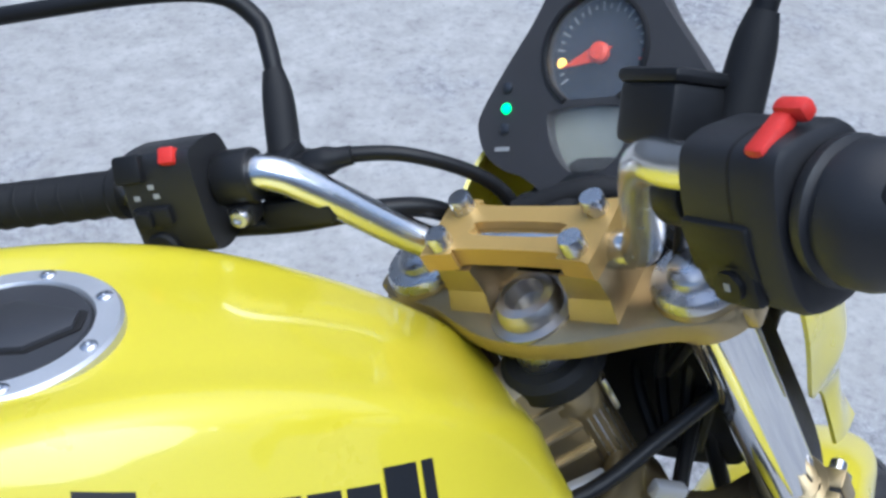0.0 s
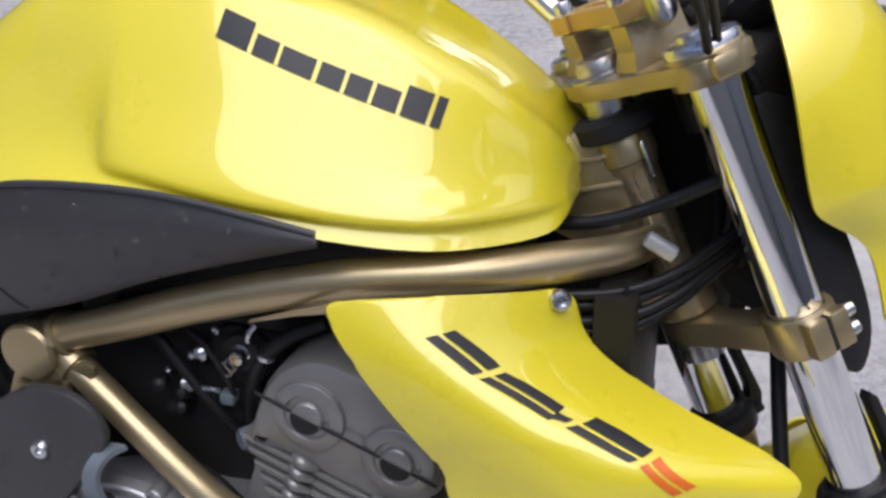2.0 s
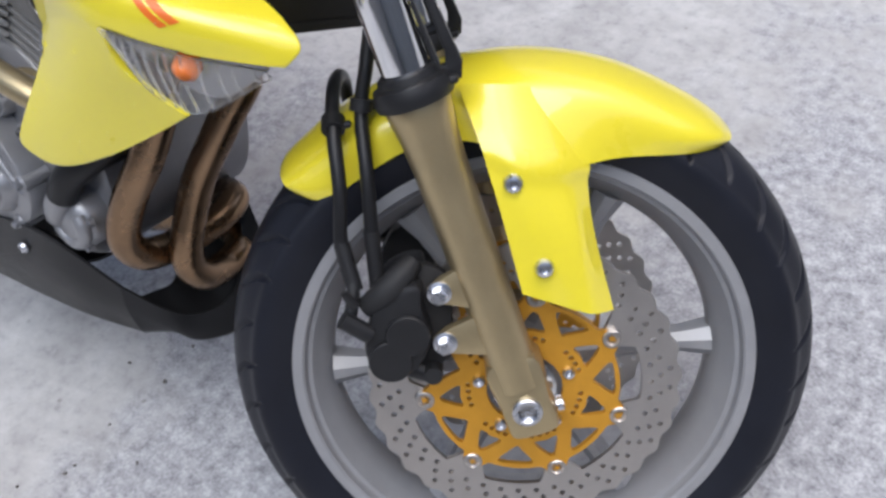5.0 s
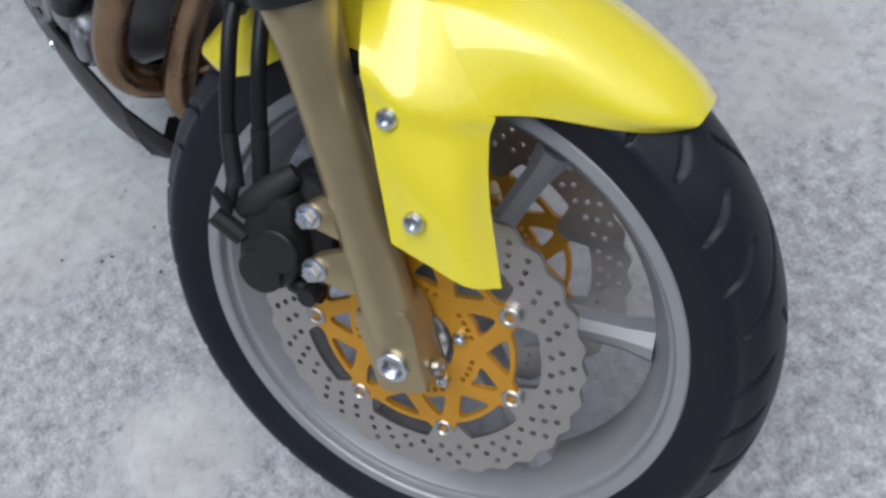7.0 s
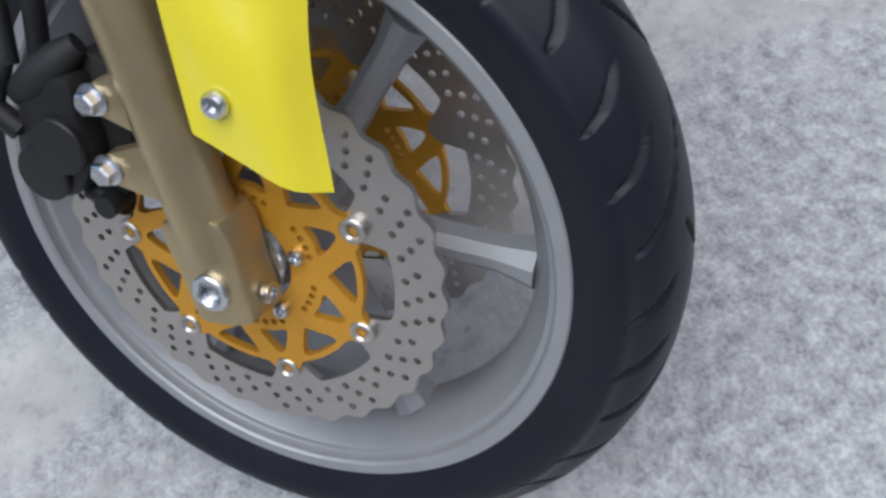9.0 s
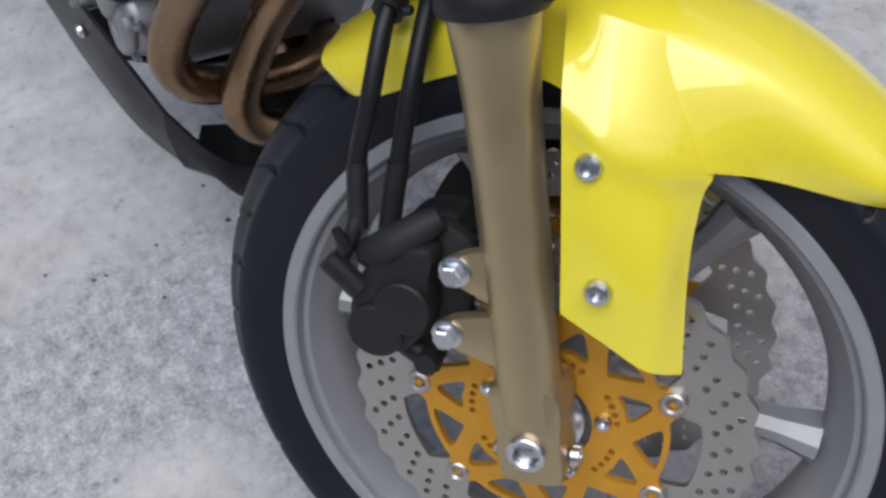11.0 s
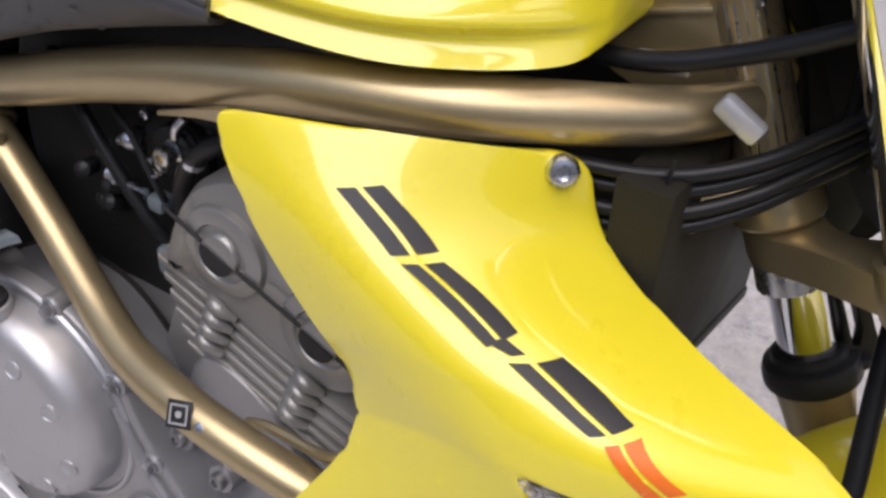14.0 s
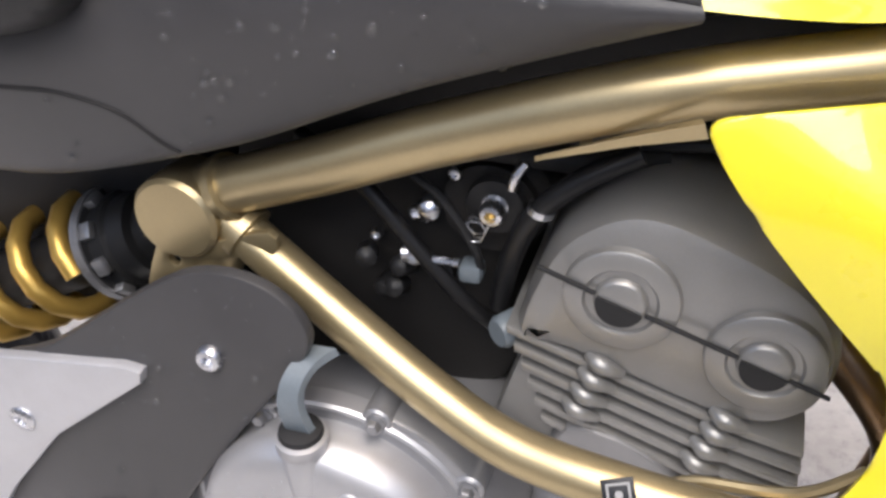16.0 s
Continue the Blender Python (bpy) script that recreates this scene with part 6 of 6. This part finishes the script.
def make_headlight():
    h = Group("headlight_cowl")
    part("panel", sheet([grid_of(COWL, 6, 6, 5)], 0.003, FORK), YELLOW, h, "glossy yellow headlight cowl side")
    part("panel", sheet([grid_of(mirrored(COWL), 6, 6, 5)], 0.003, FORK), YELLOW, h, "glossy yellow headlight cowl side")
    face = FORK @ facing(0.148, 0, 0.558, 0.96, 0, -0.25)
    oval = lambda k: [(x * k, y * k) for x, y in rounded([(0.0, 0.09), (0.06, 0.075), (0.088, 0.02), (0.075, -0.06), (0.04, -0.11), (0.0, -0.125), (-0.04, -0.11), (-0.075, -0.06), (-0.088, 0.02), (-0.06, 0.075)], 5)]
    part("lens", solid([[(x, y, z) for y, x in oval(k)] for k, z in ((1.0, 0.02), (0.98, 0.034), (0.88, 0.05), (0.6, 0.066), (0.2, 0.073))], face @ Matrix.Rotation(radians(180), 4, "Z")), CLEAR, h, "clear curved headlight lens").visible_shadow = False
    part("reflector", solid([[(x, y, z) for y, x in oval(k)] for k, z in ((0.95, 0.026), (0.8, 0.0), (0.45, -0.03), (0.1, -0.04))], face @ Matrix.Rotation(radians(180), 4, "Z")), REFLECTOR, h)
    part("bucket", solid([[(x, y, z) for y, x in oval(k)] for k, z in ((0.99, 0.018), (0.97, 0.0), (0.85, -0.035), (0.6, -0.055), (0.3, -0.06))], face @ Matrix.Rotation(radians(180), 4, "Z")), BLACK_PLASTIC, h, "black headlight shell")
    part("bracket", plate(rounded([(0.0, 0.62), (0.05, 0.62), (0.06, 0.52), (0.058, 0.44), (0.04, 0.405), (0.025, 0.41), (0.02, 0.46), (0.025, 0.54)], 4), [], 0.006, FORK @ at(0, -0.092, 0) @ SIDE_RIGHT, 0.002), BLACK_PLASTIC, h)
    part("bracket", plate(rounded([(0.0, 0.62), (0.05, 0.62), (0.06, 0.52), (0.058, 0.44), (0.04, 0.405), (0.025, 0.41), (0.02, 0.46), (0.025, 0.54)], 4), [], 0.006, FORK @ at(0, 0.098, 0) @ SIDE_RIGHT, 0.002), BLACK_PLASTIC, h)
    part("inner_panel", plate(rounded([(-0.062, 0.66), (0.062, 0.66), (0.070, 0.60), (0.066, 0.50), (0.045, 0.44), (-0.045, 0.44), (-0.066, 0.50), (-0.070, 0.60)], 4), [], 0.05, FORK @ at(0.028, 0, 0) @ Matrix(((0, 0, 1, 0), (1, 0, 0, 0), (0, 1, 0, 0), (0, 0, 0, 1))), 0.006), DARK, h, "black inner panel with wiring behind the headlight")
    part("headlight_back", plate(rounded([(-0.070, 0.655), (0.070, 0.655), (0.080, 0.60), (0.078, 0.53), (0.050, 0.495), (-0.050, 0.495), (-0.078, 0.53), (-0.080, 0.60)], 4), [], 0.040, FORK @ at(0.076, 0, 0) @ Matrix(((0, 0, 1, 0), (1, 0, 0, 0), (0, 1, 0, 0), (0, 0, 0, 1))), 0.008), DARK, h, "black rear shell of the headlight")
    for k in range(4):
        part("wire", tube([(0.03, -0.06 + 0.02 * k, 0.70), (0.045, -0.075 + 0.012 * k, 0.62), (0.03, -0.06 + 0.02 * k, 0.55), (0.0, -0.04 + 0.01 * k, 0.50)], 0.005, FORK, 8, 5), HOSE, h)


make_headlight()


def bar_frame(s, t):
    """A frame on the outer bar: local z along it outwards, at the distance t from its bend."""
    a, b = Vector((-0.0520, s * 0.150, 0.811)), Vector((-0.0755, s * 0.212, 0.8235))
    way = (b - a).normalized()
    back = (Vector((-1, 0, 0.35)) - way * way.dot(Vector((-1, 0, 0.35)))).normalized()   # towards the rider
    up = way.cross(back) * s
    p = a + way * t
    m = Matrix((( *(back), 0), (*(up), 0), (*way, 0), (0, 0, 0, 1))).transposed()
    m.translation = p
    return FORK @ m


def make_switches():
    left = Group("left_switch_housing")
    m = bar_frame(1, -0.010) @ Matrix.Diagonal((0.86, 0.86, 0.95, 1))
    body = rounded([(0.030, 0.030), (0.034, 0.0), (0.032, -0.034), (0.022, -0.043), (-0.004, -0.042), (-0.022, -0.026), (-0.026, 0.0), (-0.018, 0.027), (0.0, 0.033), (0.018, 0.034)], 4)
    part("body", plate(body, [], 0.052, m @ at(0, 0, 0.014), 0.005), SWITCH_GREY, left, "black plastic switch housing")
    part("high_beam_switch", block(0.012, 0.020, 0.020, m @ at(0.030, 0.026, 0.056) @ Matrix.Rotation(radians(20), 4, "Z"), 0.003), BLACK_PLASTIC, left)
    part("hazard_switch", block(0.010, 0.012, 0.011, m @ at(0.028, 0.031, 0.028) @ Matrix.Rotation(radians(35), 4, "Z"), 0.002), RED, left, "small red push button")
    part("indicator_switch", join(block(0.008, 0.014, 0.026, m @ at(0.035, -0.008, 0.048), 0.002), block(0.007, 0.012, 0.010, m @ at(0.040, -0.008, 0.052), 0.002)), BLACK_PLASTIC, left)
    part("horn_button", lathe([(0.011, 0), (0.011, 0.005), (0.009, 0.007), (0.0005, 0.0065)], m @ at(0.030, -0.032, 0.050) @ Matrix.Rotation(radians(90), 4, "Y"), 20), RUBBER, left, "round black horn button")
    for z, y in ((0.056, 0.006), (0.042, 0.006), (0.044, 0.013)):
        part("print", block(0.0008, 0.0035, 0.004, m @ at(0.0340, y, z), 0.0), WHITE_PRINT, left)
    perch = Group("clutch_perch")
    part("clamp", ring([(0.0112, -0.012), (0.019, -0.012), (0.020, -0.010), (0.020, 0.010), (0.019, 0.012), (0.0112, 0.012)], m @ at(0, 0, 0.0), 28), BLACK_PLASTIC, perch, "black lever perch clamp")
    part("lug", block(0.02, 0.016, 0.018, m @ at(0.006, -0.024, 0.0), 0.003), BLACK_PLASTIC, perch)
    part("bolt", bolt(m @ at(0.016, -0.024, 0.0) @ Matrix.Rotation(radians(90), 4, "Y"), 0.007, 0.006), STEEL, perch)
    part("lever_body", join(block(0.05, 0.022, 0.05, m @ at(-0.038, -0.016, -0.008), 0.006), tube([(-0.045, -0.016, 0.0), (-0.06, -0.02, 0.05), (-0.055, -0.02, 0.14), (-0.05, -0.018, 0.19)], [0.011, 0.008, 0.007, 0.008], m, 12, 5)), BLACK_PLASTIC, perch, "black clutch lever and pivot")
    part("switch_box", block(0.026, 0.022, 0.05, m @ at(-0.018, -0.036, -0.028), 0.004), BLACK_PLASTIC, perch)
    part("cable", tube([(-0.03, -0.01, -0.03), (-0.038, -0.008, -0.055), (-0.052, -0.02, -0.10), (-0.075, -0.06, -0.145), (-0.085, -0.12, -0.165)], [0.0078, 0.0062, 0.0055, 0.0055, 0.0055], m, 12, 6), HOSE, perch, "black clutch cable")
    part("adjuster", lathe([(0.009, -0.012), (0.0105, -0.01), (0.0105, 0.004), (0.008, 0.01), (0.007, 0.02)], m @ facing(-0.034, -0.009, -0.045, -0.15, 0.05, -1), 18), BLACK_PLASTIC, perch)
    part("loom", tube([(-0.010, -0.040, 0.02), (-0.022, -0.048, -0.02), (-0.036, -0.052, -0.06), (-0.056, -0.064, -0.10), (-0.085, -0.10, -0.13)], [0.009, 0.0085, 0.008, 0.0075, 0.007], m, 12, 6), HOSE, perch, "taped black wiring loom")
    right = Group("right_switch_housing")
    m = bar_frame(-1, 0.014) @ at(-0.006, -0.008, 0) @ Matrix.Diagonal((0.82, 0.82, 0.9, 1))
    body = rounded([(0.030, 0.028), (0.036, 0.0), (0.034, -0.036), (0.022, -0.050), (-0.006, -0.050), (-0.026, -0.030), (-0.030, 0.0), (-0.020, 0.028), (0.0, 0.034), (0.018, 0.035)], 4)
    part("body", plate(body, [], 0.054, m @ at(0, 0, 0.008), 0.006), SWITCH_GREY, right, "black plastic throttle and switch housing")
    part("throttle_drum", lathe([(0.033, 0.0), (0.0345, 0.003), (0.0345, 0.006), (0.031, 0.008), (0.031, 0.010), (0.0335, 0.012), (0.0335, 0.020), (0.0315, 0.027), (0.027, 0.034), (0.022, 0.042), (0.0185, 0.052)], m @ at(0.0, -0.006, 0.064), 36), SWITCH_GREY, right, "round throttle drum cover")
    part("kill_switch", join(block(0.027, 0.008, 0.0110, m @ at(0.016, 0.0355, 0.050) @ Matrix.Rotation(radians(-22), 4, "Z"), 0.003), block(0.009, 0.010, 0.017, m @ at(0.003, 0.0425, 0.053) @ Matrix.Rotation(radians(-22), 4, "Z"), 0.003)), RED, right, "red engine stop rocker switch")
    part("start_button", join(block(0.010, 0.024, 0.028, m @ at(0.034, -0.032, 0.030), 0.004), lathe([(0.008, 0), (0.008, 0.004), (0.0005, 0.0045)], m @ at(0.038, -0.032, 0.030) @ Matrix.Rotation(radians(90), 4, "Y"), 18)), BLACK_PLASTIC, right, "black starter button")
    part("seam", plate([(x * 1.006, y * 1.006) for x, y in body], [], 0.0016, m @ at(0, 0, 0.036)), DARK, right)
    part("lower_shell", block(0.030, 0.030, 0.040, m @ at(0.024, -0.014, 0.026) @ Matrix.Rotation(radians(-4), 4, "Z"), 0.004), BLACK_PLASTIC, right)
    part("print", block(0.0008, 0.004, 0.003, m @ at(0.0425, -0.031, 0.031), 0.0), WHITE_PRINT, right)
    mc = Group("brake_master_cylinder")
    m = bar_frame(-1, 0.0) @ at(-0.004, -0.014, -0.004) @ Matrix.Diagonal((0.8, 0.8, 0.85, 1))
    part("clamp", ring([(0.0112, -0.010), (0.018, -0.010), (0.019, -0.008), (0.019, 0.008), (0.018, 0.010), (0.0112, 0.010)], m @ at(0, 0, -0.004), 28), BLACK_PLASTIC, mc, "black master cylinder clamp")
    part("body", tube([(-0.030, 0.0, 0.05), (-0.032, 0.004, 0.0), (-0.036, 0.006, -0.045)], 0.013, m, 16, 4), BLACK_PLASTIC, mc)
    part("reservoir", block(0.050, 0.036, 0.046, m @ at(-0.036, 0.028, -0.040) @ Matrix.Rotation(radians(27), 4, "Z"), 0.005, 1.0), BLACK_PLASTIC, mc, "black brake fluid reservoir")
    part("lid", block(0.052, 0.009, 0.049, m @ at(-0.0452, 0.0470, -0.040) @ Matrix.Rotation(radians(27), 4, "Z"), 0.004), BLACK_PLASTIC, mc)
    part("lever", tube([(-0.045, -0.01, 0.02), (-0.07, -0.015, 0.06), (-0.065, -0.015, 0.14), (-0.06, -0.012, 0.19)], [0.011, 0.008, 0.007, 0.008], m, 12, 5), BLACK_PLASTIC, mc, "black brake lever")
    part("hose", tube([(-0.036, 0.006, -0.045), (-0.062, -0.02, -0.075), (-0.074, -0.08, -0.11), (-0.080, -0.15, -0.15), (-0.09, -0.23, -0.20)], 0.0046, m, 10, 6), HOSE, mc, "black brake hose")
    part("throttle_cable", tube([(-0.03, -0.035, 0.03), (-0.060, -0.06, 0.0), (-0.078, -0.10, -0.06), (-0.086, -0.15, -0.12), (-0.09, -0.21, -0.18)], 0.0042, m, 10, 6), HOSE, mc)
    part("throttle_cable", tube([(-0.025, -0.045, 0.03), (-0.052, -0.075, 0.0), (-0.070, -0.11, -0.06), (-0.080, -0.16, -0.12), (-0.085, -0.22, -0.18)], 0.0042, m, 10, 6), HOSE, mc)


make_switches()


def make_mirrors():
    for s in (1, -1):
        g = Group("mirror")
        k = lambda pts: [(u, s * v, w) for u, v, w in pts]
        part("stem", tube(k([(0.026, 0.159, 0.818), (0.046, 0.168, 0.838), (0.058, 0.178, 0.852), (0.056, 0.196, 0.875), (0.034, 0.24, 0.897), (-0.01, 0.33, 0.925), (-0.03, 0.40, 0.940)]), 0.0062, FORK, 12, 6), BLACK_PLASTIC, g, "black steel mirror stem")
        part("boot", tube(k([(-0.006, 0.150, 0.788), (0.010, 0.1545, 0.803), (0.024, 0.159, 0.816), (0.034, 0.163, 0.826)]), [0.011, 0.011, 0.010, 0.007], FORK, 16, 4), RUBBER, g, "black rubber boot")
        part("mount", block(0.03, 0.026, 0.02, FORK @ at(-0.012, s * 0.149, 0.786), 0.005), BLACK_PLASTIC, g)
        head = rounded([(-0.075, -0.012), (-0.06, 0.038), (0.0, 0.046), (0.065, 0.036), (0.078, 0.0), (0.06, -0.034), (-0.03, -0.036)], 4)
        mm = FORK @ facing(-0.035, s * 0.435, 0.972, -0.97, -0.1 * s, 0.2)
        part("shell", plate(head, [], 0.03, mm @ at(0, 0, -0.032), 0.008), BLACK_PLASTIC, g, "black mirror shell")
        part("glass", plate([(x * 0.93, y * 0.93) for x, y in head], [], 0.002, mm @ at(0, 0, -0.0005)), MIRROR, g, "mirror glass")


MIRROR = surface("mirror_glass", (0.9, 0.9, 0.9), 0.03, 1.0, rough_var=0.01)
make_mirrors()


def make_hoses():
    g = Group("brake_hose")
    a = [(-0.108, -0.102, 0.158), (-0.106, -0.092, 0.20), (-0.090, -0.090, 0.245), (-0.080, -0.070, 0.292), (-0.075, -0.035, 0.316), (-0.074, 0.010, 0.320), (-0.078, 0.05, 0.305), (-0.09, 0.07, 0.26), (-0.10, 0.09, 0.20), (-0.105, 0.098, 0.158)]
    b = [(-0.090, -0.094, 0.152), (-0.078, -0.088, 0.20), (-0.064, -0.082, 0.25), (-0.053, -0.062, 0.298), (-0.037, -0.0566, 0.33), (-0.0246, -0.051, 0.355), (-0.012, -0.0455, 0.38), (0.001, -0.040, 0.405), (0.018, -0.034, 0.44), (0.034, -0.032, 0.48), (0.042, -0.045, 0.56), (0.040, -0.065, 0.65)]
    part("hose", tube(a, 0.0064, FORK, 14, 6), HOSE, g, "black rubber brake hose over the fender")
    part("hose", tube(b, 0.0064, FORK, 14, 6), HOSE, g, "black rubber brake hose up the fork")
    part("sleeve", tube(a[:2], 0.0073, FORK, 14, 3), BLACK_PLASTIC, g)
    part("sleeve", tube(b[:2], 0.0073, FORK, 14, 3), BLACK_PLASTIC, g)
    for p, q in ((a[3], a[4]), (b[3], b[4])):
        part("clip", tube([Vector(p), Vector(p).lerp(Vector(q), 0.3)], 0.0105, FORK, 14, 2), BLACK_PLASTIC, g, "black hose clip")
        part("clip_tab", block(0.012, 0.008, 0.006, FORK @ Matrix.Translation(Vector(p) + Vector((0.010, 0.004, 0.0))), 0.002), BLACK_PLASTIC, g)
    c = Group("control_cable")
    for k in range(4):
        dz, dy = 0.011 * k, 0.004 * (k % 2)
        part("cable", tube([(-0.165, 0.015 + dy, 0.815 - dz * 0.7), (-0.190, -0.006 + dy, 0.797 - dz * 0.75), (-0.2135, -0.030 + dy, 0.782 - dz * 0.8), (-0.2382, -0.058 + dy, 0.770 - dz * 0.9), (-0.27, -0.081 + dy, 0.762 - dz), (-0.315, -0.093 + dy, 0.758 - dz), (-0.40, -0.10 + dy, 0.755 - dz), (-0.52, -0.09 + dy, 0.74 - dz)], 0.0042, None, 10, 6), HOSE, c, "black control cable")
    part("cable_tie", tube([(-0.268, -0.089, 0.775), (-0.270, -0.092, 0.718)], 0.0014, None, 6, 2), HOSE, c)


make_hoses()


# ---- lettering as plain blocks, sticker, water drops ----
from mathutils.bvhtree import BVHTree


def skin(ob):
    bm = bmesh.new()
    bm.from_mesh(ob.data)
    tree = BVHTree.FromBMesh(bm)
    bm.free()
    return tree


def films(tree, quad, pieces, parent, material, label, lift=0.0007, n=7):
    """One thin film over a skin, laid on from the right side: corners (x, z) from the top left clockwise, and in them the
    pieces that are inked, each from u0 to u1 across and from v0 to v1 down."""
    tl, tr, br, bl = [Vector(q) for q in quad]
    made = []
    for u0, u1, v0, v1 in pieces:
        rows = []
        for j in range(n + 1):
            v = v0 + (v1 - v0) * j / n
            row = []
            for i in range(n + 1):
                u = u0 + (u1 - u0) * i / n
                p = tl.lerp(tr, u).lerp(bl.lerp(br, u), v)
                hit, normal, _, _ = tree.ray_cast(Vector((p.x, -0.6, p.y)), Vector((0, 1, 0)))
                row.append(hit + (normal if normal.y < 0 else -normal) * lift)
            rows.append(row)
        made.append(solid(rows, closed=False))
    return part("lettering_block", join(*made), material, parent, label)


def tank_lettering():
    tree = skin(FUEL_TANK.ob)
    a, b = Vector((-0.5714, 0.9376)), Vector((-0.4095, 0.8785))   # base line
    along, up = b - a, Vector((0.003, 0.0185))
    x = 0.0
    for w, h in ((0.165, 1.0), (0.115, 0.72), (0.165, 0.70), (0.115, 0.72), (0.11, 0.72), (0.115, 0.72), (0.12, 1.0), (0.045, 1.0)):
        p, q = a + along * x, a + along * (x + w)
        box = (p + up * h, q + up * h, q, p)
        films(tree, box, ((0, 0.92, 0, 1),), FUEL_TANK, BLACK_DECAL, "black lettering block on the tank")
        x += w + 0.0085


def shroud_lettering():
    tree = skin(SHROUD.ob)

    # each block runs along the shroud as two bars
    black, orange = "black model lettering block", "orange model lettering block"
    two = ((0, 0.43, 0, 1), (0.57, 1, 0, 1))
    films(tree, [(-0.3916, 0.7576), (-0.3738, 0.760), (-0.3412, 0.7374), (-0.3576, 0.7364)], two, SHROUD, BLACK_DECAL, black)
    films(tree, [(-0.3522, 0.734), (-0.3374, 0.7344), (-0.2951, 0.7152), (-0.303, 0.7122)], two, SHROUD, BLACK_DECAL, black)
    films(tree, [(-0.3042, 0.7135), (-0.2989, 0.7146), (-0.2874, 0.7104), (-0.2922, 0.7102)], ((0, 1, 0, 1),), SHROUD, BLACK_DECAL, black)
    films(tree, [(-0.2919, 0.7085), (-0.2743, 0.7082), (-0.2341, 0.6926), (-0.2481, 0.6907)], two, SHROUD, BLACK_DECAL, black)
    films(tree, [(-0.2411, 0.6887), (-0.2293, 0.6903), (-0.2033, 0.6736), (-0.2177, 0.6681)], two, SHROUD, ORANGE_DECAL, orange)


tank_lettering()
shroud_lettering()


def drops(tree, area, count, seed, verts, faces, deepest=-0.165):
    """Water beads on a skin seen from the right side: area (x0, z0, x1, z1)."""
    rng = random.Random(seed)
    for _ in range(count):
        x, z = rng.uniform(area[0], area[2]), rng.uniform(area[1], area[3])
        hit, normal, _, _ = tree.ray_cast(Vector((x, -0.6, z)), Vector((0, 1, 0)))
        if hit is None or abs(normal.y) < 0.35 or hit.y > deepest:
            continue
        normal = normal if normal.y < 0 else -normal
        r = rng.choice((0.0008, 0.0010, 0.0013, 0.0018, 0.0026))
        side = normal.orthogonal().normalized()
        up = normal.cross(side)
        n0 = len(verts)
        for q, h in ((1.0, -0.1), (0.75, 0.45)):
            for k in range(7):
                a = 2 * math.pi * k / 7
                verts.append(hit + (side * math.cos(a) + up * math.sin(a)) * r * q + normal * r * h)
        verts.append(hit + normal * r * 0.62)
        for k in range(7):
            l = (k + 1) % 7
            faces.append((n0 + k, n0 + l, n0 + 7 + l, n0 + 7 + k))
            faces.append((n0 + 7 + k, n0 + 7 + l, n0 + 14))


def make_drops(parent, tree, areas, seed):
    verts, faces = [], []
    for area, count in areas:
        drops(tree, area, count, seed, verts, faces)
    me = bpy.data.meshes.new("water_film")
    me.from_pydata(verts, [], faces)
    bm = bmesh.new()
    bm.from_mesh(me)
    bpy.data.meshes.remove(me)
    ob = tagged(part("water_film", bm, WATER, parent, sharp=60), "scattered clear drops of water", kind="stuff")
    ob.visible_shadow = False


WATER = glass_like("water", (0.95, 0.97, 1.0), 0.02, 1.0)
by_name = {ob.name: ob for ob in bpy.data.objects}
make_drops(by_name["side_cover"], skin(by_name["side_cover"]), (((-0.72, 0.76, -0.55, 0.83), 90), ((-0.80, 0.70, -0.50, 0.82), 60)), 3)
make_drops(SHROUD.ob, skin(SHROUD.ob), (((-0.40, 0.50, -0.25, 0.63), 34), ((-0.30, 0.62, -0.20, 0.69), 14)), 6)
make_drops(by_name["heel_guard"], skin(by_name["heel_guard"]), (((-0.80, 0.55, -0.67, 0.65), 60), ((-0.85, 0.45, -0.72, 0.56), 40)), 4)
make_drops(by_name["clutch_cover"], skin(by_name["dome"]), (((-0.74, 0.40, -0.59, 0.55), 70),), 5)

# seam between the side cover's two panels
cover_tree = skin(by_name["side_cover"])
seam = []
for x, z in ((-0.90, 0.752), (-0.821, 0.756), (-0.787, 0.756), (-0.756, 0.747), (-0.738, 0.728), (-0.731, 0.722)):
    hit = cover_tree.ray_cast(Vector((x, -0.6, z)), Vector((0, 1, 0)))[0]
    if hit is not None:
        seam.append(hit)
part("panel_seam", tube(seam, 0.0013, None, 8, 5), DARK, by_name["side_cover"])
